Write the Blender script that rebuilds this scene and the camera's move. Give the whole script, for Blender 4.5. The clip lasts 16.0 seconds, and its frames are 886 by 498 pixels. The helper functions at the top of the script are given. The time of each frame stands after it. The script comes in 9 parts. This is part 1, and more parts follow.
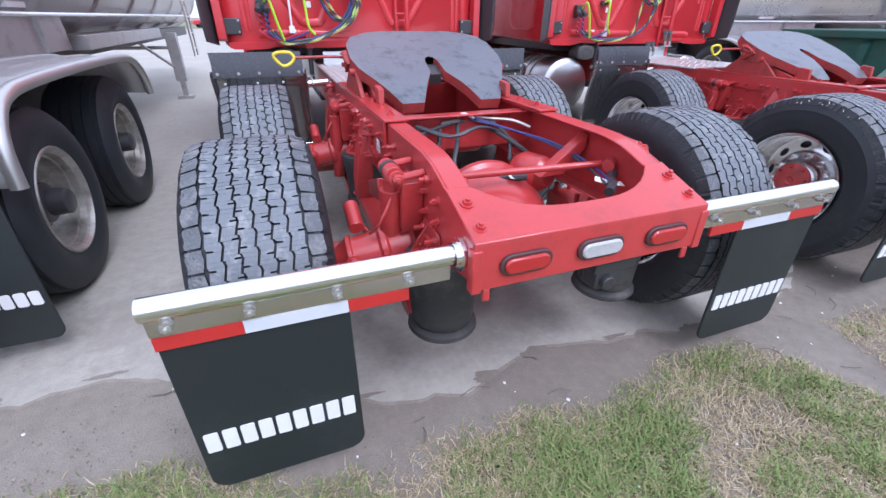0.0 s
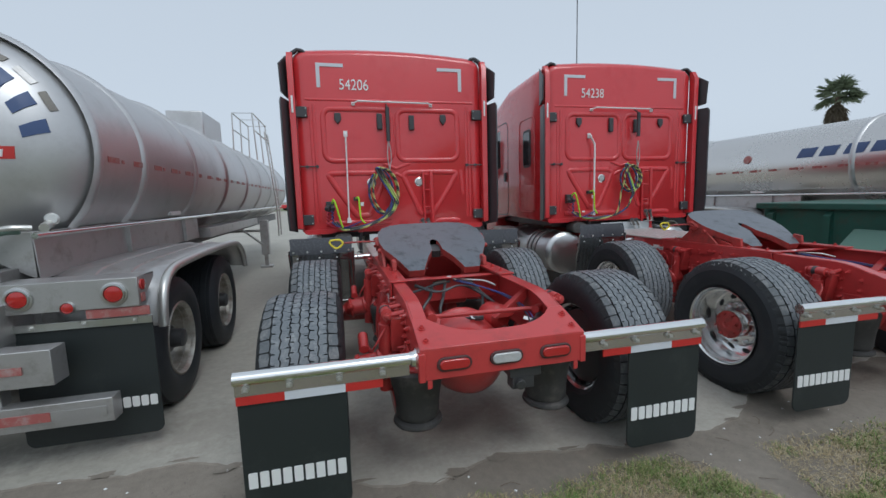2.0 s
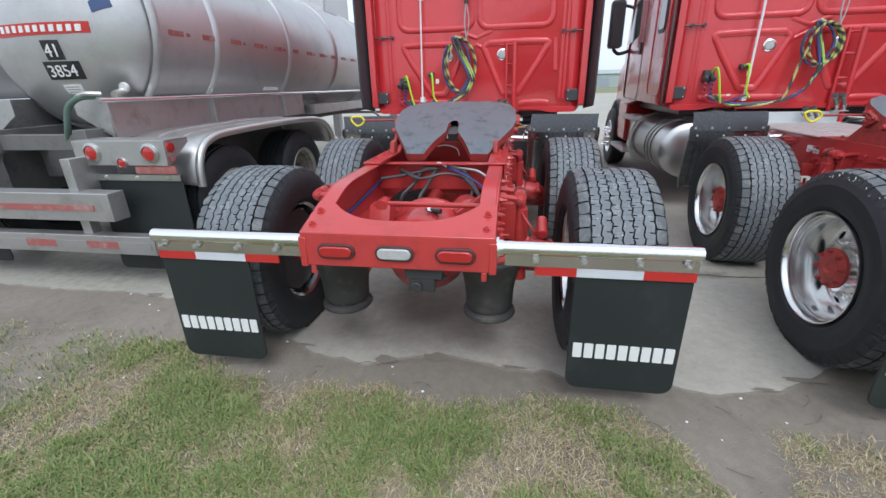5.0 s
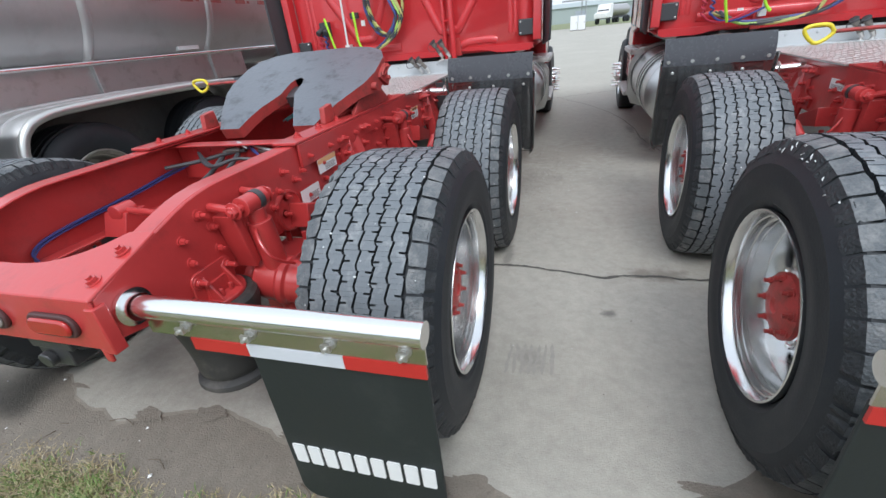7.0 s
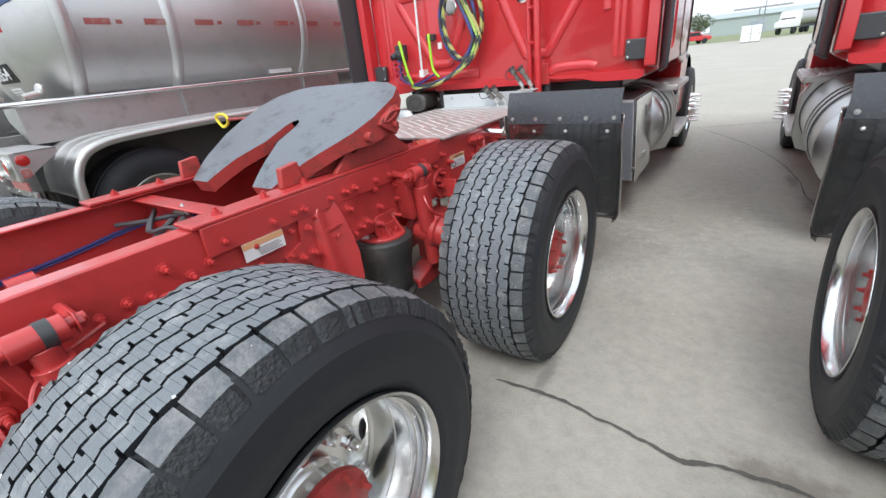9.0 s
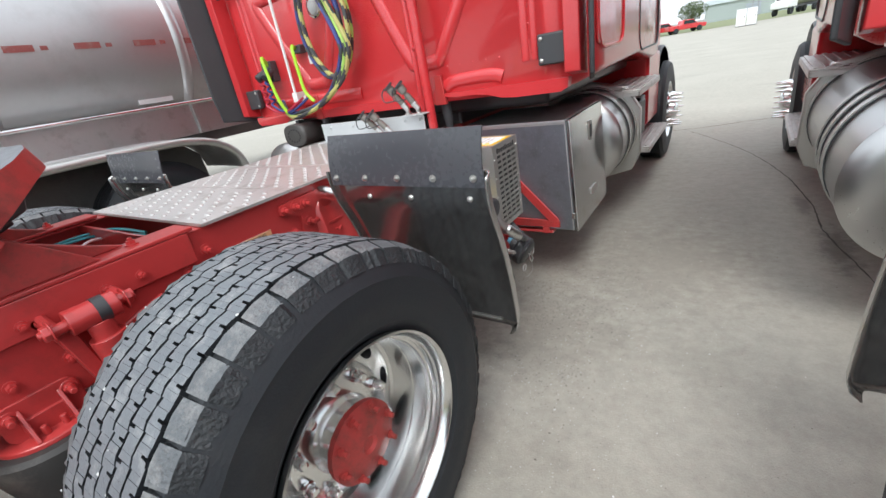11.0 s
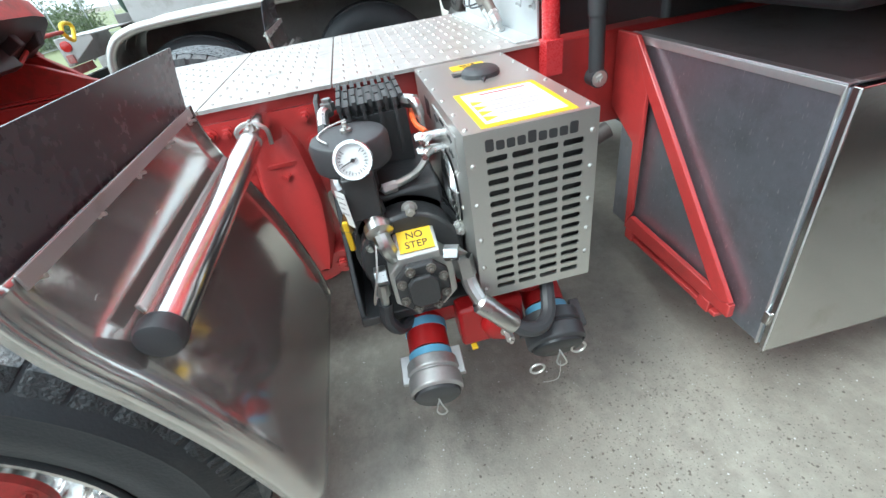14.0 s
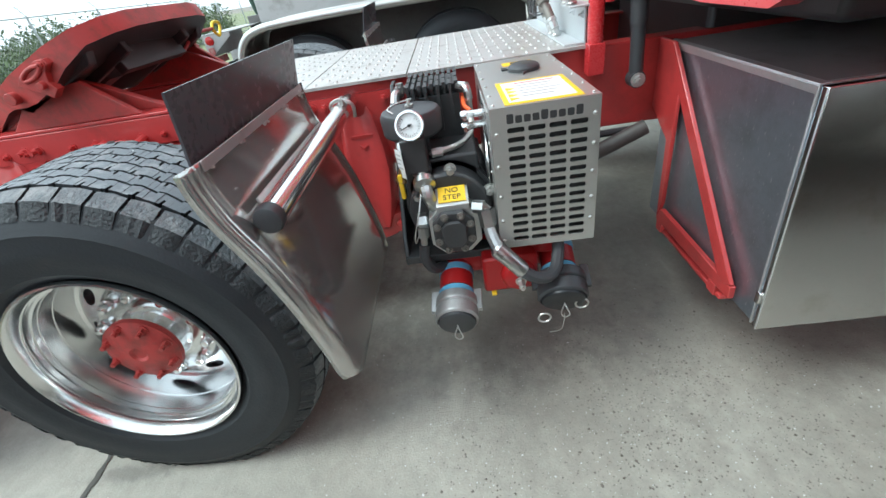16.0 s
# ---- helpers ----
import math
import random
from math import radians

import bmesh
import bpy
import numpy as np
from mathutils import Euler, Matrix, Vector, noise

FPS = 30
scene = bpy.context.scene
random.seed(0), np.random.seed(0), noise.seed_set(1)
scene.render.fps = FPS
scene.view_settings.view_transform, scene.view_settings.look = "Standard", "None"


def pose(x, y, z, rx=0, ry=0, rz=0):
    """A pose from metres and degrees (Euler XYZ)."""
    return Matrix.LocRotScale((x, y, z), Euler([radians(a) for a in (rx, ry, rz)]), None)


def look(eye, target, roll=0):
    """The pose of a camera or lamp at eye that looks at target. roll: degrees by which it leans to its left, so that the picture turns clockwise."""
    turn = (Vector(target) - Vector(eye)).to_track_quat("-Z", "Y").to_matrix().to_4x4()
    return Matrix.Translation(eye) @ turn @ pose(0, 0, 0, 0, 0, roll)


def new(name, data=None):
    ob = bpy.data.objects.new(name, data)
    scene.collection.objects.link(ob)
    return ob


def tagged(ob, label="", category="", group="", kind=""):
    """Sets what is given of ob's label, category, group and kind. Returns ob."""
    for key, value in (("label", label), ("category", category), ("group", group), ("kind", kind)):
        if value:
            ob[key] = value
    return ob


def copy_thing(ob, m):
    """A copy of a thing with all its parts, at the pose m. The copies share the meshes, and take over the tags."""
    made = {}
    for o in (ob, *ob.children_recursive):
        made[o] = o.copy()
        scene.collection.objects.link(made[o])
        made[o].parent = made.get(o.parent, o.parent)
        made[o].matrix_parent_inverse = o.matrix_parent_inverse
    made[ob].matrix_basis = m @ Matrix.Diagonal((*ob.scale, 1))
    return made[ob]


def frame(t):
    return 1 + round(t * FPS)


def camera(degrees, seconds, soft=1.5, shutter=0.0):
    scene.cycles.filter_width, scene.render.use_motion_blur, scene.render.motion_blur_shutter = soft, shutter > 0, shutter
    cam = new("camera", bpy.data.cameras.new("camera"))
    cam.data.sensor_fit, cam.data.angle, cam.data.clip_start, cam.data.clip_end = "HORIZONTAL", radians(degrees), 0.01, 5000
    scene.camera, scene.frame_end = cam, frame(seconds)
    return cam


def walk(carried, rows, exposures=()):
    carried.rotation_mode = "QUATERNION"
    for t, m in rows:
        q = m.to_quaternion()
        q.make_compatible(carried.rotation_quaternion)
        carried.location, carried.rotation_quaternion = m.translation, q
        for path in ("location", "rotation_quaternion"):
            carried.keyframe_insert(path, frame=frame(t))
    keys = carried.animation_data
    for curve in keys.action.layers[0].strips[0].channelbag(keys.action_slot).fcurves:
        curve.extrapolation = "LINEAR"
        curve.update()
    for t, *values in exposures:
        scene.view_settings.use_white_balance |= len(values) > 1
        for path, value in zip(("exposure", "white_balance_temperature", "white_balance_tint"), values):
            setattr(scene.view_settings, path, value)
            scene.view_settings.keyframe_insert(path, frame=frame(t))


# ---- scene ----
cam = camera(93.2, 16.0)
PATH = [
    (0, (-0.869, -0.914, 1.402), (-0.242, 0.725, 0.441), 0.5),
    (0.5, (-0.97, -1.136, 1.476), (-0.499, 0.68, 0.782), 0.9),
    (1, (-1.051, -1.377, 1.489), (-0.586, 0.46, 0.85), 6.2),
    (1.5, (-0.888, -1.678, 1.539), (-0.443, 0.229, 1.131), -0.6),
    (2, (-0.761, -1.864, 1.569), (-0.286, 0.063, 1.325), -1.7),
    (2.5, (-0.715, -1.822, 1.562), (-0.213, 0.105, 1.373), -0.8),
    (3, (-0.598, -1.707, 1.538), (-0.104, 0.218, 1.314), 1.0),
    (3.5, (-0.38, -1.74, 1.473), (-0.143, 0.204, 1.068), 0.6),
    (3.7, (-0.265, -1.785, 1.449), (-0.097, 0.149, 0.967), 1.3),
    (5.8, (0.883, -1.201, 1.449), (0.398, 0.595, 0.715), -3.1),
    (6, (0.97, -1.044, 1.432), (0.544, 0.768, 0.702), -0.9),
    (6.5, (1.261, -0.796, 1.405), (0.823, 1.006, 0.658), -4.7),
    (7, (1.529, -0.579, 1.361), (0.975, 1.112, 0.446), -6.1),
    (7.5, (1.606, -0.354, 1.363), (1.0, 1.317, 0.446), -2.9),
    (8, (1.7, -0.154, 1.372), (0.841, 1.433, 0.51), -6.1),
    (8.2, (1.751, -0.07, 1.389), (0.797, 1.466, 0.535), -6.4),
    (10.3, (1.696, 1.222, 1.363), (0.596, 2.702, 0.587), -6.1),
    (10.5, (1.703, 1.339, 1.355), (0.606, 2.824, 0.587), -6.7),
    (11, (1.822, 1.683, 1.344), (0.728, 3.158, 0.552), -10.1),
    (11.5, (1.803, 1.93, 1.334), (0.705, 3.399, 0.537), -9.7),
    (12, (1.698, 2.243, 1.324), (0.622, 3.713, 0.5), -7.2),
    (12.5, (1.664, 2.516, 1.294), (0.374, 3.712, 0.343), -11.1),
    (13, (1.551, 2.699, 1.279), (0.082, 3.573, 0.24), -10.0),
    (13.5, (1.513, 2.867, 1.266), (-0.019, 3.503, 0.148), -6.5),
    (14, (1.681, 3.088, 1.273), (0.063, 3.259, 0.11), -10.2),
    (14.5, (1.753, 3.127, 1.274), (0.122, 3.25, 0.123), -10.1),
    (15, (1.902, 3.186, 1.265), (0.248, 3.046, 0.15), -9.5),
    (15.5, (1.969, 3.169, 1.269), (0.298, 2.937, 0.194), -9.7),
    (16, (1.964, 3.158, 1.279), (0.295, 3.002, 0.188), -10.0),
]
walk(cam, [(t, look(eye, target, roll)) for t, eye, target, roll in PATH],
     exposures=[(0, 1.34, 5460, 20.5), (0.5, 0.92, 5520, 18), (1.0, 0.6, 5700, 10.5), (1.5, 0.3, 5850, 5.5), (2.0, 0.25, 5850, 5.5), (3.0, 0.3, 5900, 5.5), (3.7, 0.65, 6170, 5.0),
                (5.8, 0.96, 5770, 10), (6.5, 1.0, 5850, 8.5), (7.5, 1.2, 6050, 7.5), (8.2, 1.33, 6100, 7.5), (10.3, 1.36, 6250, 7.5), (11.3, 1.42, 6280, 6.5), (12.0, 1.58, 6300, 5.5), (12.5, 1.86, 6150, 2.5), (13.0, 1.90, 5970, -0.5), (14.0, 2.03, 5800, -3.5), (15.0, 2.00, 5800, -3.5), (16.0, 1.66, 5800, -3.5)])

# ---- world and light: an overcast day ----
world = bpy.data.worlds.new("overcast_sky")
scene.world = world
world.use_nodes = True
wn, wl = world.node_tree.nodes, world.node_tree.links
sky = wn.new("ShaderNodeTexSky")
sky.sky_type = "NISHITA"
sky.sun_disc = False
sky.sun_elevation, sky.sun_rotation = radians(52), radians(200)
sky.dust_density, sky.air_density = 3.0, 1.0
grey = wn.new("ShaderNodeHueSaturation")
grey.inputs["Saturation"].default_value = 0.22
cloud = wn.new("ShaderNodeMixRGB")
cloud.inputs[0].default_value = 0.72
cloud.inputs[2].default_value = (7.0, 7.35, 7.9, 1)
wl.new(sky.outputs[0], grey.inputs["Color"])
wl.new(grey.outputs[0], cloud.inputs[1])
wl.new(cloud.outputs[0], wn["Background"].inputs[0])
wn["Background"].inputs[1].default_value = 0.085

sun_data = bpy.data.lights.new("sun", "SUN")
sun_data.energy, sun_data.angle, sun_data.color = 0.8, radians(25), (1.0, 0.97, 0.93)
sun = new("sun", sun_data)
sun.matrix_world = look((4, -10, 14), (0, 0, 0))
scene.view_settings.exposure = 0.0


# ---- materials ----
def mat(name, base, rough=0.5, metal=0.0, var=0.12, scale=5.0, fine=90.0, bump=0.05, coat=0.0, dirt=None, dirt_amount=0.0, dirt_scale=3.0, rvar=0.12):
    m = bpy.data.materials.new(name)
    m.use_nodes = True
    n, l = m.node_tree.nodes, m.node_tree.links
    b = n["Principled BSDF"]
    co = n.new("ShaderNodeTexCoord")
    big = n.new("ShaderNodeTexNoise")
    big.inputs["Scale"].default_value, big.inputs["Detail"].default_value = scale, 5
    small = n.new("ShaderNodeTexNoise")
    small.inputs["Scale"].default_value, small.inputs["Detail"].default_value = fine, 4
    l.new(co.outputs["Object"], big.inputs["Vector"])
    l.new(co.outputs["Object"], small.inputs["Vector"])
    ramp = n.new("ShaderNodeMixRGB")
    ramp.inputs[1].default_value = (*[c * (1 - var) for c in base], 1)
    ramp.inputs[2].default_value = (*[min(1, c * (1 + var)) for c in base], 1)
    both = n.new("ShaderNodeMath")
    both.operation = "MULTIPLY_ADD"
    both.inputs[1].default_value = 0.45
    l.new(small.outputs[0], both.inputs[0])
    part_of = n.new("ShaderNodeMath")
    part_of.operation = "MULTIPLY"
    part_of.inputs[1].default_value = 0.55
    l.new(big.outputs[0], part_of.inputs[0])
    l.new(part_of.outputs[0], both.inputs[2])
    l.new(both.outputs[0], ramp.inputs[0])
    colour = ramp.outputs[0]
    if dirt:
        patch = n.new("ShaderNodeTexNoise")
        patch.inputs["Scale"].default_value, patch.inputs["Detail"].default_value, patch.inputs["Roughness"].default_value = dirt_scale, 9, 0.72
        l.new(co.outputs["Object"], patch.inputs["Vector"])
        edge = n.new("ShaderNodeMapRange")
        edge.inputs[1].default_value, edge.inputs[2].default_value = 0.62 - 0.3 * dirt_amount, 0.78 - 0.2 * dirt_amount
        l.new(patch.outputs[0], edge.inputs[0])
        mix = n.new("ShaderNodeMixRGB")
        mix.inputs[2].default_value = (*dirt, 1)
        l.new(edge.outputs[0], mix.inputs[0])
        l.new(colour, mix.inputs[1])
        colour = mix.outputs[0]
    l.new(colour, b.inputs["Base Color"])
    rr = n.new("ShaderNodeMapRange")
    rr.inputs[3].default_value, rr.inputs[4].default_value = max(0.02, rough - rvar), min(1, rough + rvar)
    l.new(both.outputs[0], rr.inputs[0])
    l.new(rr.outputs[0], b.inputs["Roughness"])
    b.inputs["Metallic"].default_value = metal
    b.inputs["Coat Weight"].default_value = coat
    b.inputs["Coat Roughness"].default_value = 0.06
    if bump:
        bp = n.new("ShaderNodeBump")
        bp.inputs["Strength"].default_value, bp.inputs["Distance"].default_value = bump, 0.01
        l.new(small.outputs[0], bp.inputs["Height"])
        l.new(bp.outputs[0], b.inputs["Normal"])
    return m


CHASSIS_RED = mat("chassis_red_paint", (0.495, 0.045, 0.044), 0.34, var=0.12, scale=3, fine=40, bump=0.05, coat=0.45, dirt=(0.31, 0.037, 0.034), dirt_amount=0.35, dirt_scale=4)
CAB_RED = mat("cab_red_paint", (0.58, 0.034, 0.040), 0.28, var=0.06, scale=2, fine=200, bump=0.003, coat=0.55, rvar=0.05)
OLD_RED = mat("faded_red_paint", (0.42, 0.05, 0.045), 0.5, var=0.2, scale=9, fine=80, bump=0.08, dirt=(0.2, 0.05, 0.04), dirt_amount=0.5, dirt_scale=14)
RUBBER = mat("tyre_rubber", (0.017, 0.020, 0.024), 0.58, var=0.25, scale=6, fine=160, bump=0.12, dirt=(0.030, 0.032, 0.034), dirt_amount=0.3, dirt_scale=7)
TREAD = mat("tyre_tread_rubber", (0.150, 0.166, 0.180), 0.52, var=0.22, scale=14, fine=220, bump=0.2, dirt=(0.30, 0.31, 0.31), dirt_amount=0.35, dirt_scale=18)
SHOULDER = mat("tyre_shoulder_rubber", (0.112, 0.122, 0.130), 0.58, var=0.3, scale=14, fine=120, bump=0.7, dirt=(0.25, 0.25, 0.245), dirt_amount=0.45, dirt_scale=16)
BLOCK_SIDE = mat("worn_block_side_rubber", (0.024, 0.027, 0.030), 0.6, var=0.35, scale=20, fine=120, bump=0.6, dirt=(0.060, 0.062, 0.063), dirt_amount=0.25, dirt_scale=20)
STONE = mat("pale_stone", (0.62, 0.63, 0.62), 0.8, var=0.2, scale=60)
RIM = mat("polished_aluminium_rim", (0.78, 0.78, 0.775), 0.20, metal=1.0, var=0.05, scale=5, fine=60, bump=0.004, rvar=0.05)
OLD_BRASS = mat("tarnished_fitting", (0.20, 0.185, 0.165), 0.5, metal=0.4, var=0.35, scale=25, fine=90, bump=0.2)
DUSTY_RUBBER = mat("dusty_spring_rubber", (0.040, 0.038, 0.037), 0.6, var=0.25, scale=8, fine=90, bump=0.08, dirt=(0.10, 0.09, 0.08), dirt_amount=0.4, dirt_scale=9)
FLAP = mat("black_flap_rubber", (0.018, 0.023, 0.023), 0.55, var=0.2, scale=3, fine=120, bump=0.05, dirt=(0.035, 0.04, 0.038), dirt_amount=0.2)
# Both blacks are lightened; the veil over dark tones is in the colour.
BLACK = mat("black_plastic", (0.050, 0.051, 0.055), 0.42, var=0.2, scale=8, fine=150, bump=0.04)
BLACK_METAL = mat("black_painted_metal", (0.050, 0.050, 0.052), 0.35, metal=0.1, var=0.25, scale=12, fine=120, bump=0.08)
CHROME = mat("polished_aluminium", (0.86, 0.86, 0.85), 0.18, metal=1.0, var=0.04, scale=6, fine=120, bump=0.01, rvar=0.06)
PLATE = mat("polished_clamp_plate", (0.70, 0.69, 0.66), 0.16, metal=1.0, var=0.06, scale=5, fine=120, bump=0.012, rvar=0.05)
STEEL = mat("brushed_stainless", (0.58, 0.575, 0.55), 0.36, metal=0.8, var=0.08, scale=3, fine=160, bump=0.03, rvar=0.1)
SMOKE_STEEL = mat("smoky_stainless", (0.52, 0.505, 0.485), 0.13, metal=0.8, var=0.10, scale=5, fine=70, bump=0.015, dirt=(0.52, 0.48, 0.41), dirt_amount=0.3, dirt_scale=7, rvar=0.09)
TANK_SKIN = mat("mill_stainless_tank", (0.56, 0.555, 0.555), 0.42, metal=0.78, var=0.08, scale=1.4, fine=25, bump=0.012, dirt=(0.47, 0.46, 0.455), dirt_amount=0.35, dirt_scale=1.8, rvar=0.12)
POLISHED_TANK = mat("polished_stainless_tank", (0.64, 0.62, 0.60), 0.28, metal=1.0, var=0.04, scale=1.2, fine=25, bump=0.01, rvar=0.05)
HOSE_GREEN = mat("dull_green_hose", (0.10, 0.155, 0.125), 0.5, var=0.15, scale=12)
TEAL = mat("teal_hose", (0.06, 0.30, 0.34), 0.4, var=0.06)
DULL_ALU = mat("dull_aluminium", (0.47, 0.462, 0.455), 0.42, metal=0.72, var=0.1, scale=4, fine=60, bump=0.05, dirt=(0.33, 0.31, 0.29), dirt_amount=0.35, dirt_scale=6)
BOX_ALU = mat("box_aluminium", (0.66, 0.66, 0.65), 0.17, metal=1.0, var=0.05, scale=3, fine=90, bump=0.02, dirt=(0.5, 0.48, 0.42), dirt_amount=0.2, dirt_scale=6, rvar=0.1)
BOX_END = mat("worn_box_aluminium", (0.43, 0.465, 0.53), 0.36, metal=0.9, var=0.14, scale=5, fine=60, bump=0.02, dirt=(0.34, 0.36, 0.40), dirt_amount=0.4, dirt_scale=7, rvar=0.10)


def upright_scratches(m, pale):
    """Fine pale upright scratches in a metal sheet."""
    n, l = m.node_tree.nodes, m.node_tree.links
    b = n["Principled BSDF"]
    co = n.new("ShaderNodeTexCoord")
    mp = n.new("ShaderNodeMapping")
    mp.inputs["Scale"].default_value = (230, 230, 45)
    tex = n.new("ShaderNodeTexNoise")
    tex.inputs["Scale"].default_value, tex.inputs["Detail"].default_value = 1.0, 3
    cut = n.new("ShaderNodeMapRange")
    cut.inputs[1].default_value, cut.inputs[2].default_value = 0.63, 0.72
    mix = n.new("ShaderNodeMixRGB")
    mix.inputs[2].default_value = (*pale, 1)
    l.new(co.outputs["Object"], mp.inputs["Vector"])
    l.new(mp.outputs[0], tex.inputs["Vector"])
    l.new(tex.outputs[0], cut.inputs[0])
    l.new(cut.outputs[0], mix.inputs[0])
    l.new(b.inputs["Base Color"].links[0].from_socket, mix.inputs[1])
    l.new(mix.outputs[0], b.inputs["Base Color"])


upright_scratches(BOX_END, (0.70, 0.71, 0.73))
WELD = mat("bright_weld_edge", (0.80, 0.80, 0.80), 0.36, metal=0.8, var=0.1, scale=20, fine=120, bump=0.1)
DECK_ALU = mat("tread_plate_aluminium", (0.62, 0.60, 0.58), 0.42, metal=0.6, var=0.1, scale=7, fine=80, bump=0.04, dirt=(0.40, 0.37, 0.34), dirt_amount=0.35, dirt_scale=10)
GREASE = mat("greased_steel_plate", (0.16, 0.17, 0.19), 0.36, metal=0.35, var=0.25, scale=6, fine=50, bump=0.15, dirt=(0.045, 0.046, 0.05), dirt_amount=0.35, dirt_scale=7)
ZINC_WHITE = mat("galvanised_plate", (0.56, 0.58, 0.59), 0.5, metal=0.3, var=0.1, scale=9, fine=120, bump=0.04)
WHITE = mat("white_paint", (0.78, 0.78, 0.77), 0.5, var=0.05, scale=5)
TAPE_WHITE = mat("silver_reflective_tape", (0.62, 0.64, 0.68), 0.4, var=0.05, scale=30, fine=300)
TAPE_RED = mat("red_reflective_tape", (0.50, 0.03, 0.025), 0.4, var=0.12, scale=30, fine=300)
FADED_RED = mat("faded_red_tape", (0.34, 0.10, 0.09), 0.5, var=0.25, scale=9, fine=60, dirt=(0.40, 0.33, 0.31), dirt_amount=0.4, dirt_scale=12)
LENS_RED = mat("red_lamp_lens", (0.42, 0.02, 0.018), 0.15, var=0.1, scale=20, fine=260, bump=0.03, coat=0.5)
LENS_CLEAR = mat("clear_lamp_lens", (0.46, 0.46, 0.455), 0.10, var=0.45, scale=45, fine=150, bump=0.15, coat=0.6)
GROMMET = mat("overpainted_rubber", (0.075, 0.032, 0.032), 0.55, var=0.3, scale=30, fine=120, bump=0.05)
DULL_DARK = mat("dusty_dark_steel", (0.11, 0.105, 0.10), 0.5, metal=0.4, var=0.25, scale=8, fine=80, bump=0.05)
YELLOW = mat("yellow_paint", (0.80, 0.66, 0.04), 0.45, var=0.06)
LABEL_YELLOW = mat("yellow_label", (0.86, 0.55, 0.02), 0.5, var=0.04)
LABEL_ORANGE = mat("orange_label_band", (0.70, 0.38, 0.19), 0.5, var=0.05)
INK_CAP = mat("black_cap_plastic", (0.022, 0.023, 0.026), 0.4, var=0.15, scale=12, fine=90, bump=0.03)
INK = mat("black_ink", (0.02, 0.02, 0.022), 0.5, var=0.05, bump=0)
GREY_INK = mat("faint_grey_ink", (0.38, 0.36, 0.36), 0.6, var=0.05, bump=0)
BLUE_INK = mat("dark_blue_lettering", (0.05, 0.085, 0.20), 0.4, var=0.08)
LIME = mat("lime_cable", (0.42, 0.78, 0.04), 0.4, var=0.06)
BLUE_HOSE = mat("blue_hose", (0.045, 0.06, 0.22), 0.4, var=0.08)
SKY_BAND = mat("light_blue_band", (0.16, 0.42, 0.62), 0.45, var=0.06)
RED_HOSE = mat("red_hose", (0.45, 0.03, 0.06), 0.4, var=0.08)
PIPE_RED = mat("pipe_red_paint", (0.40, 0.012, 0.014), 0.35, var=0.1, scale=9, fine=60, bump=0.06)
GLASS_DARK = mat("dark_cab_glass", (0.02, 0.022, 0.025), 0.06, var=0.05, coat=0.5, bump=0)
DIAL = mat("white_dial_face", (0.75, 0.76, 0.76), 0.3, var=0.03, coat=0.6)
# Shade and haze are put into this grey; the patches are dirt.
TRAILER_DARK = mat("shaded_dirty_trailer_metal", (0.17, 0.165, 0.16), 0.65, metal=0.3, var=0.3, scale=3, fine=40, bump=0.1, dirt=(0.10, 0.095, 0.09), dirt_amount=0.4)
FLAP_PLATE = mat("semi_gloss_black_sheet", (0.066, 0.068, 0.077), 0.27, var=0.2, scale=2.5, fine=60, bump=0.02, rvar=0.1)
# Back face of the quarter fender sheet, darker than its front.
FENDER_BACK = mat("darker_fender_back", (0.36, 0.355, 0.35), 0.13, metal=0.9, var=0.25, scale=4, fine=50, bump=0.01, dirt=(0.19, 0.185, 0.18), dirt_amount=0.3, dirt_scale=5, rvar=0.06)
BRASS = mat("brass", (0.45, 0.33, 0.16), 0.35, metal=1.0)
GREEN = mat("green_container_paint", (0.025, 0.10, 0.075), 0.5, var=0.2, scale=2, fine=30, bump=0.06, dirt=(0.06, 0.07, 0.05), dirt_amount=0.35)
ORANGE = mat("orange_hose", (0.75, 0.12, 0.03), 0.4)


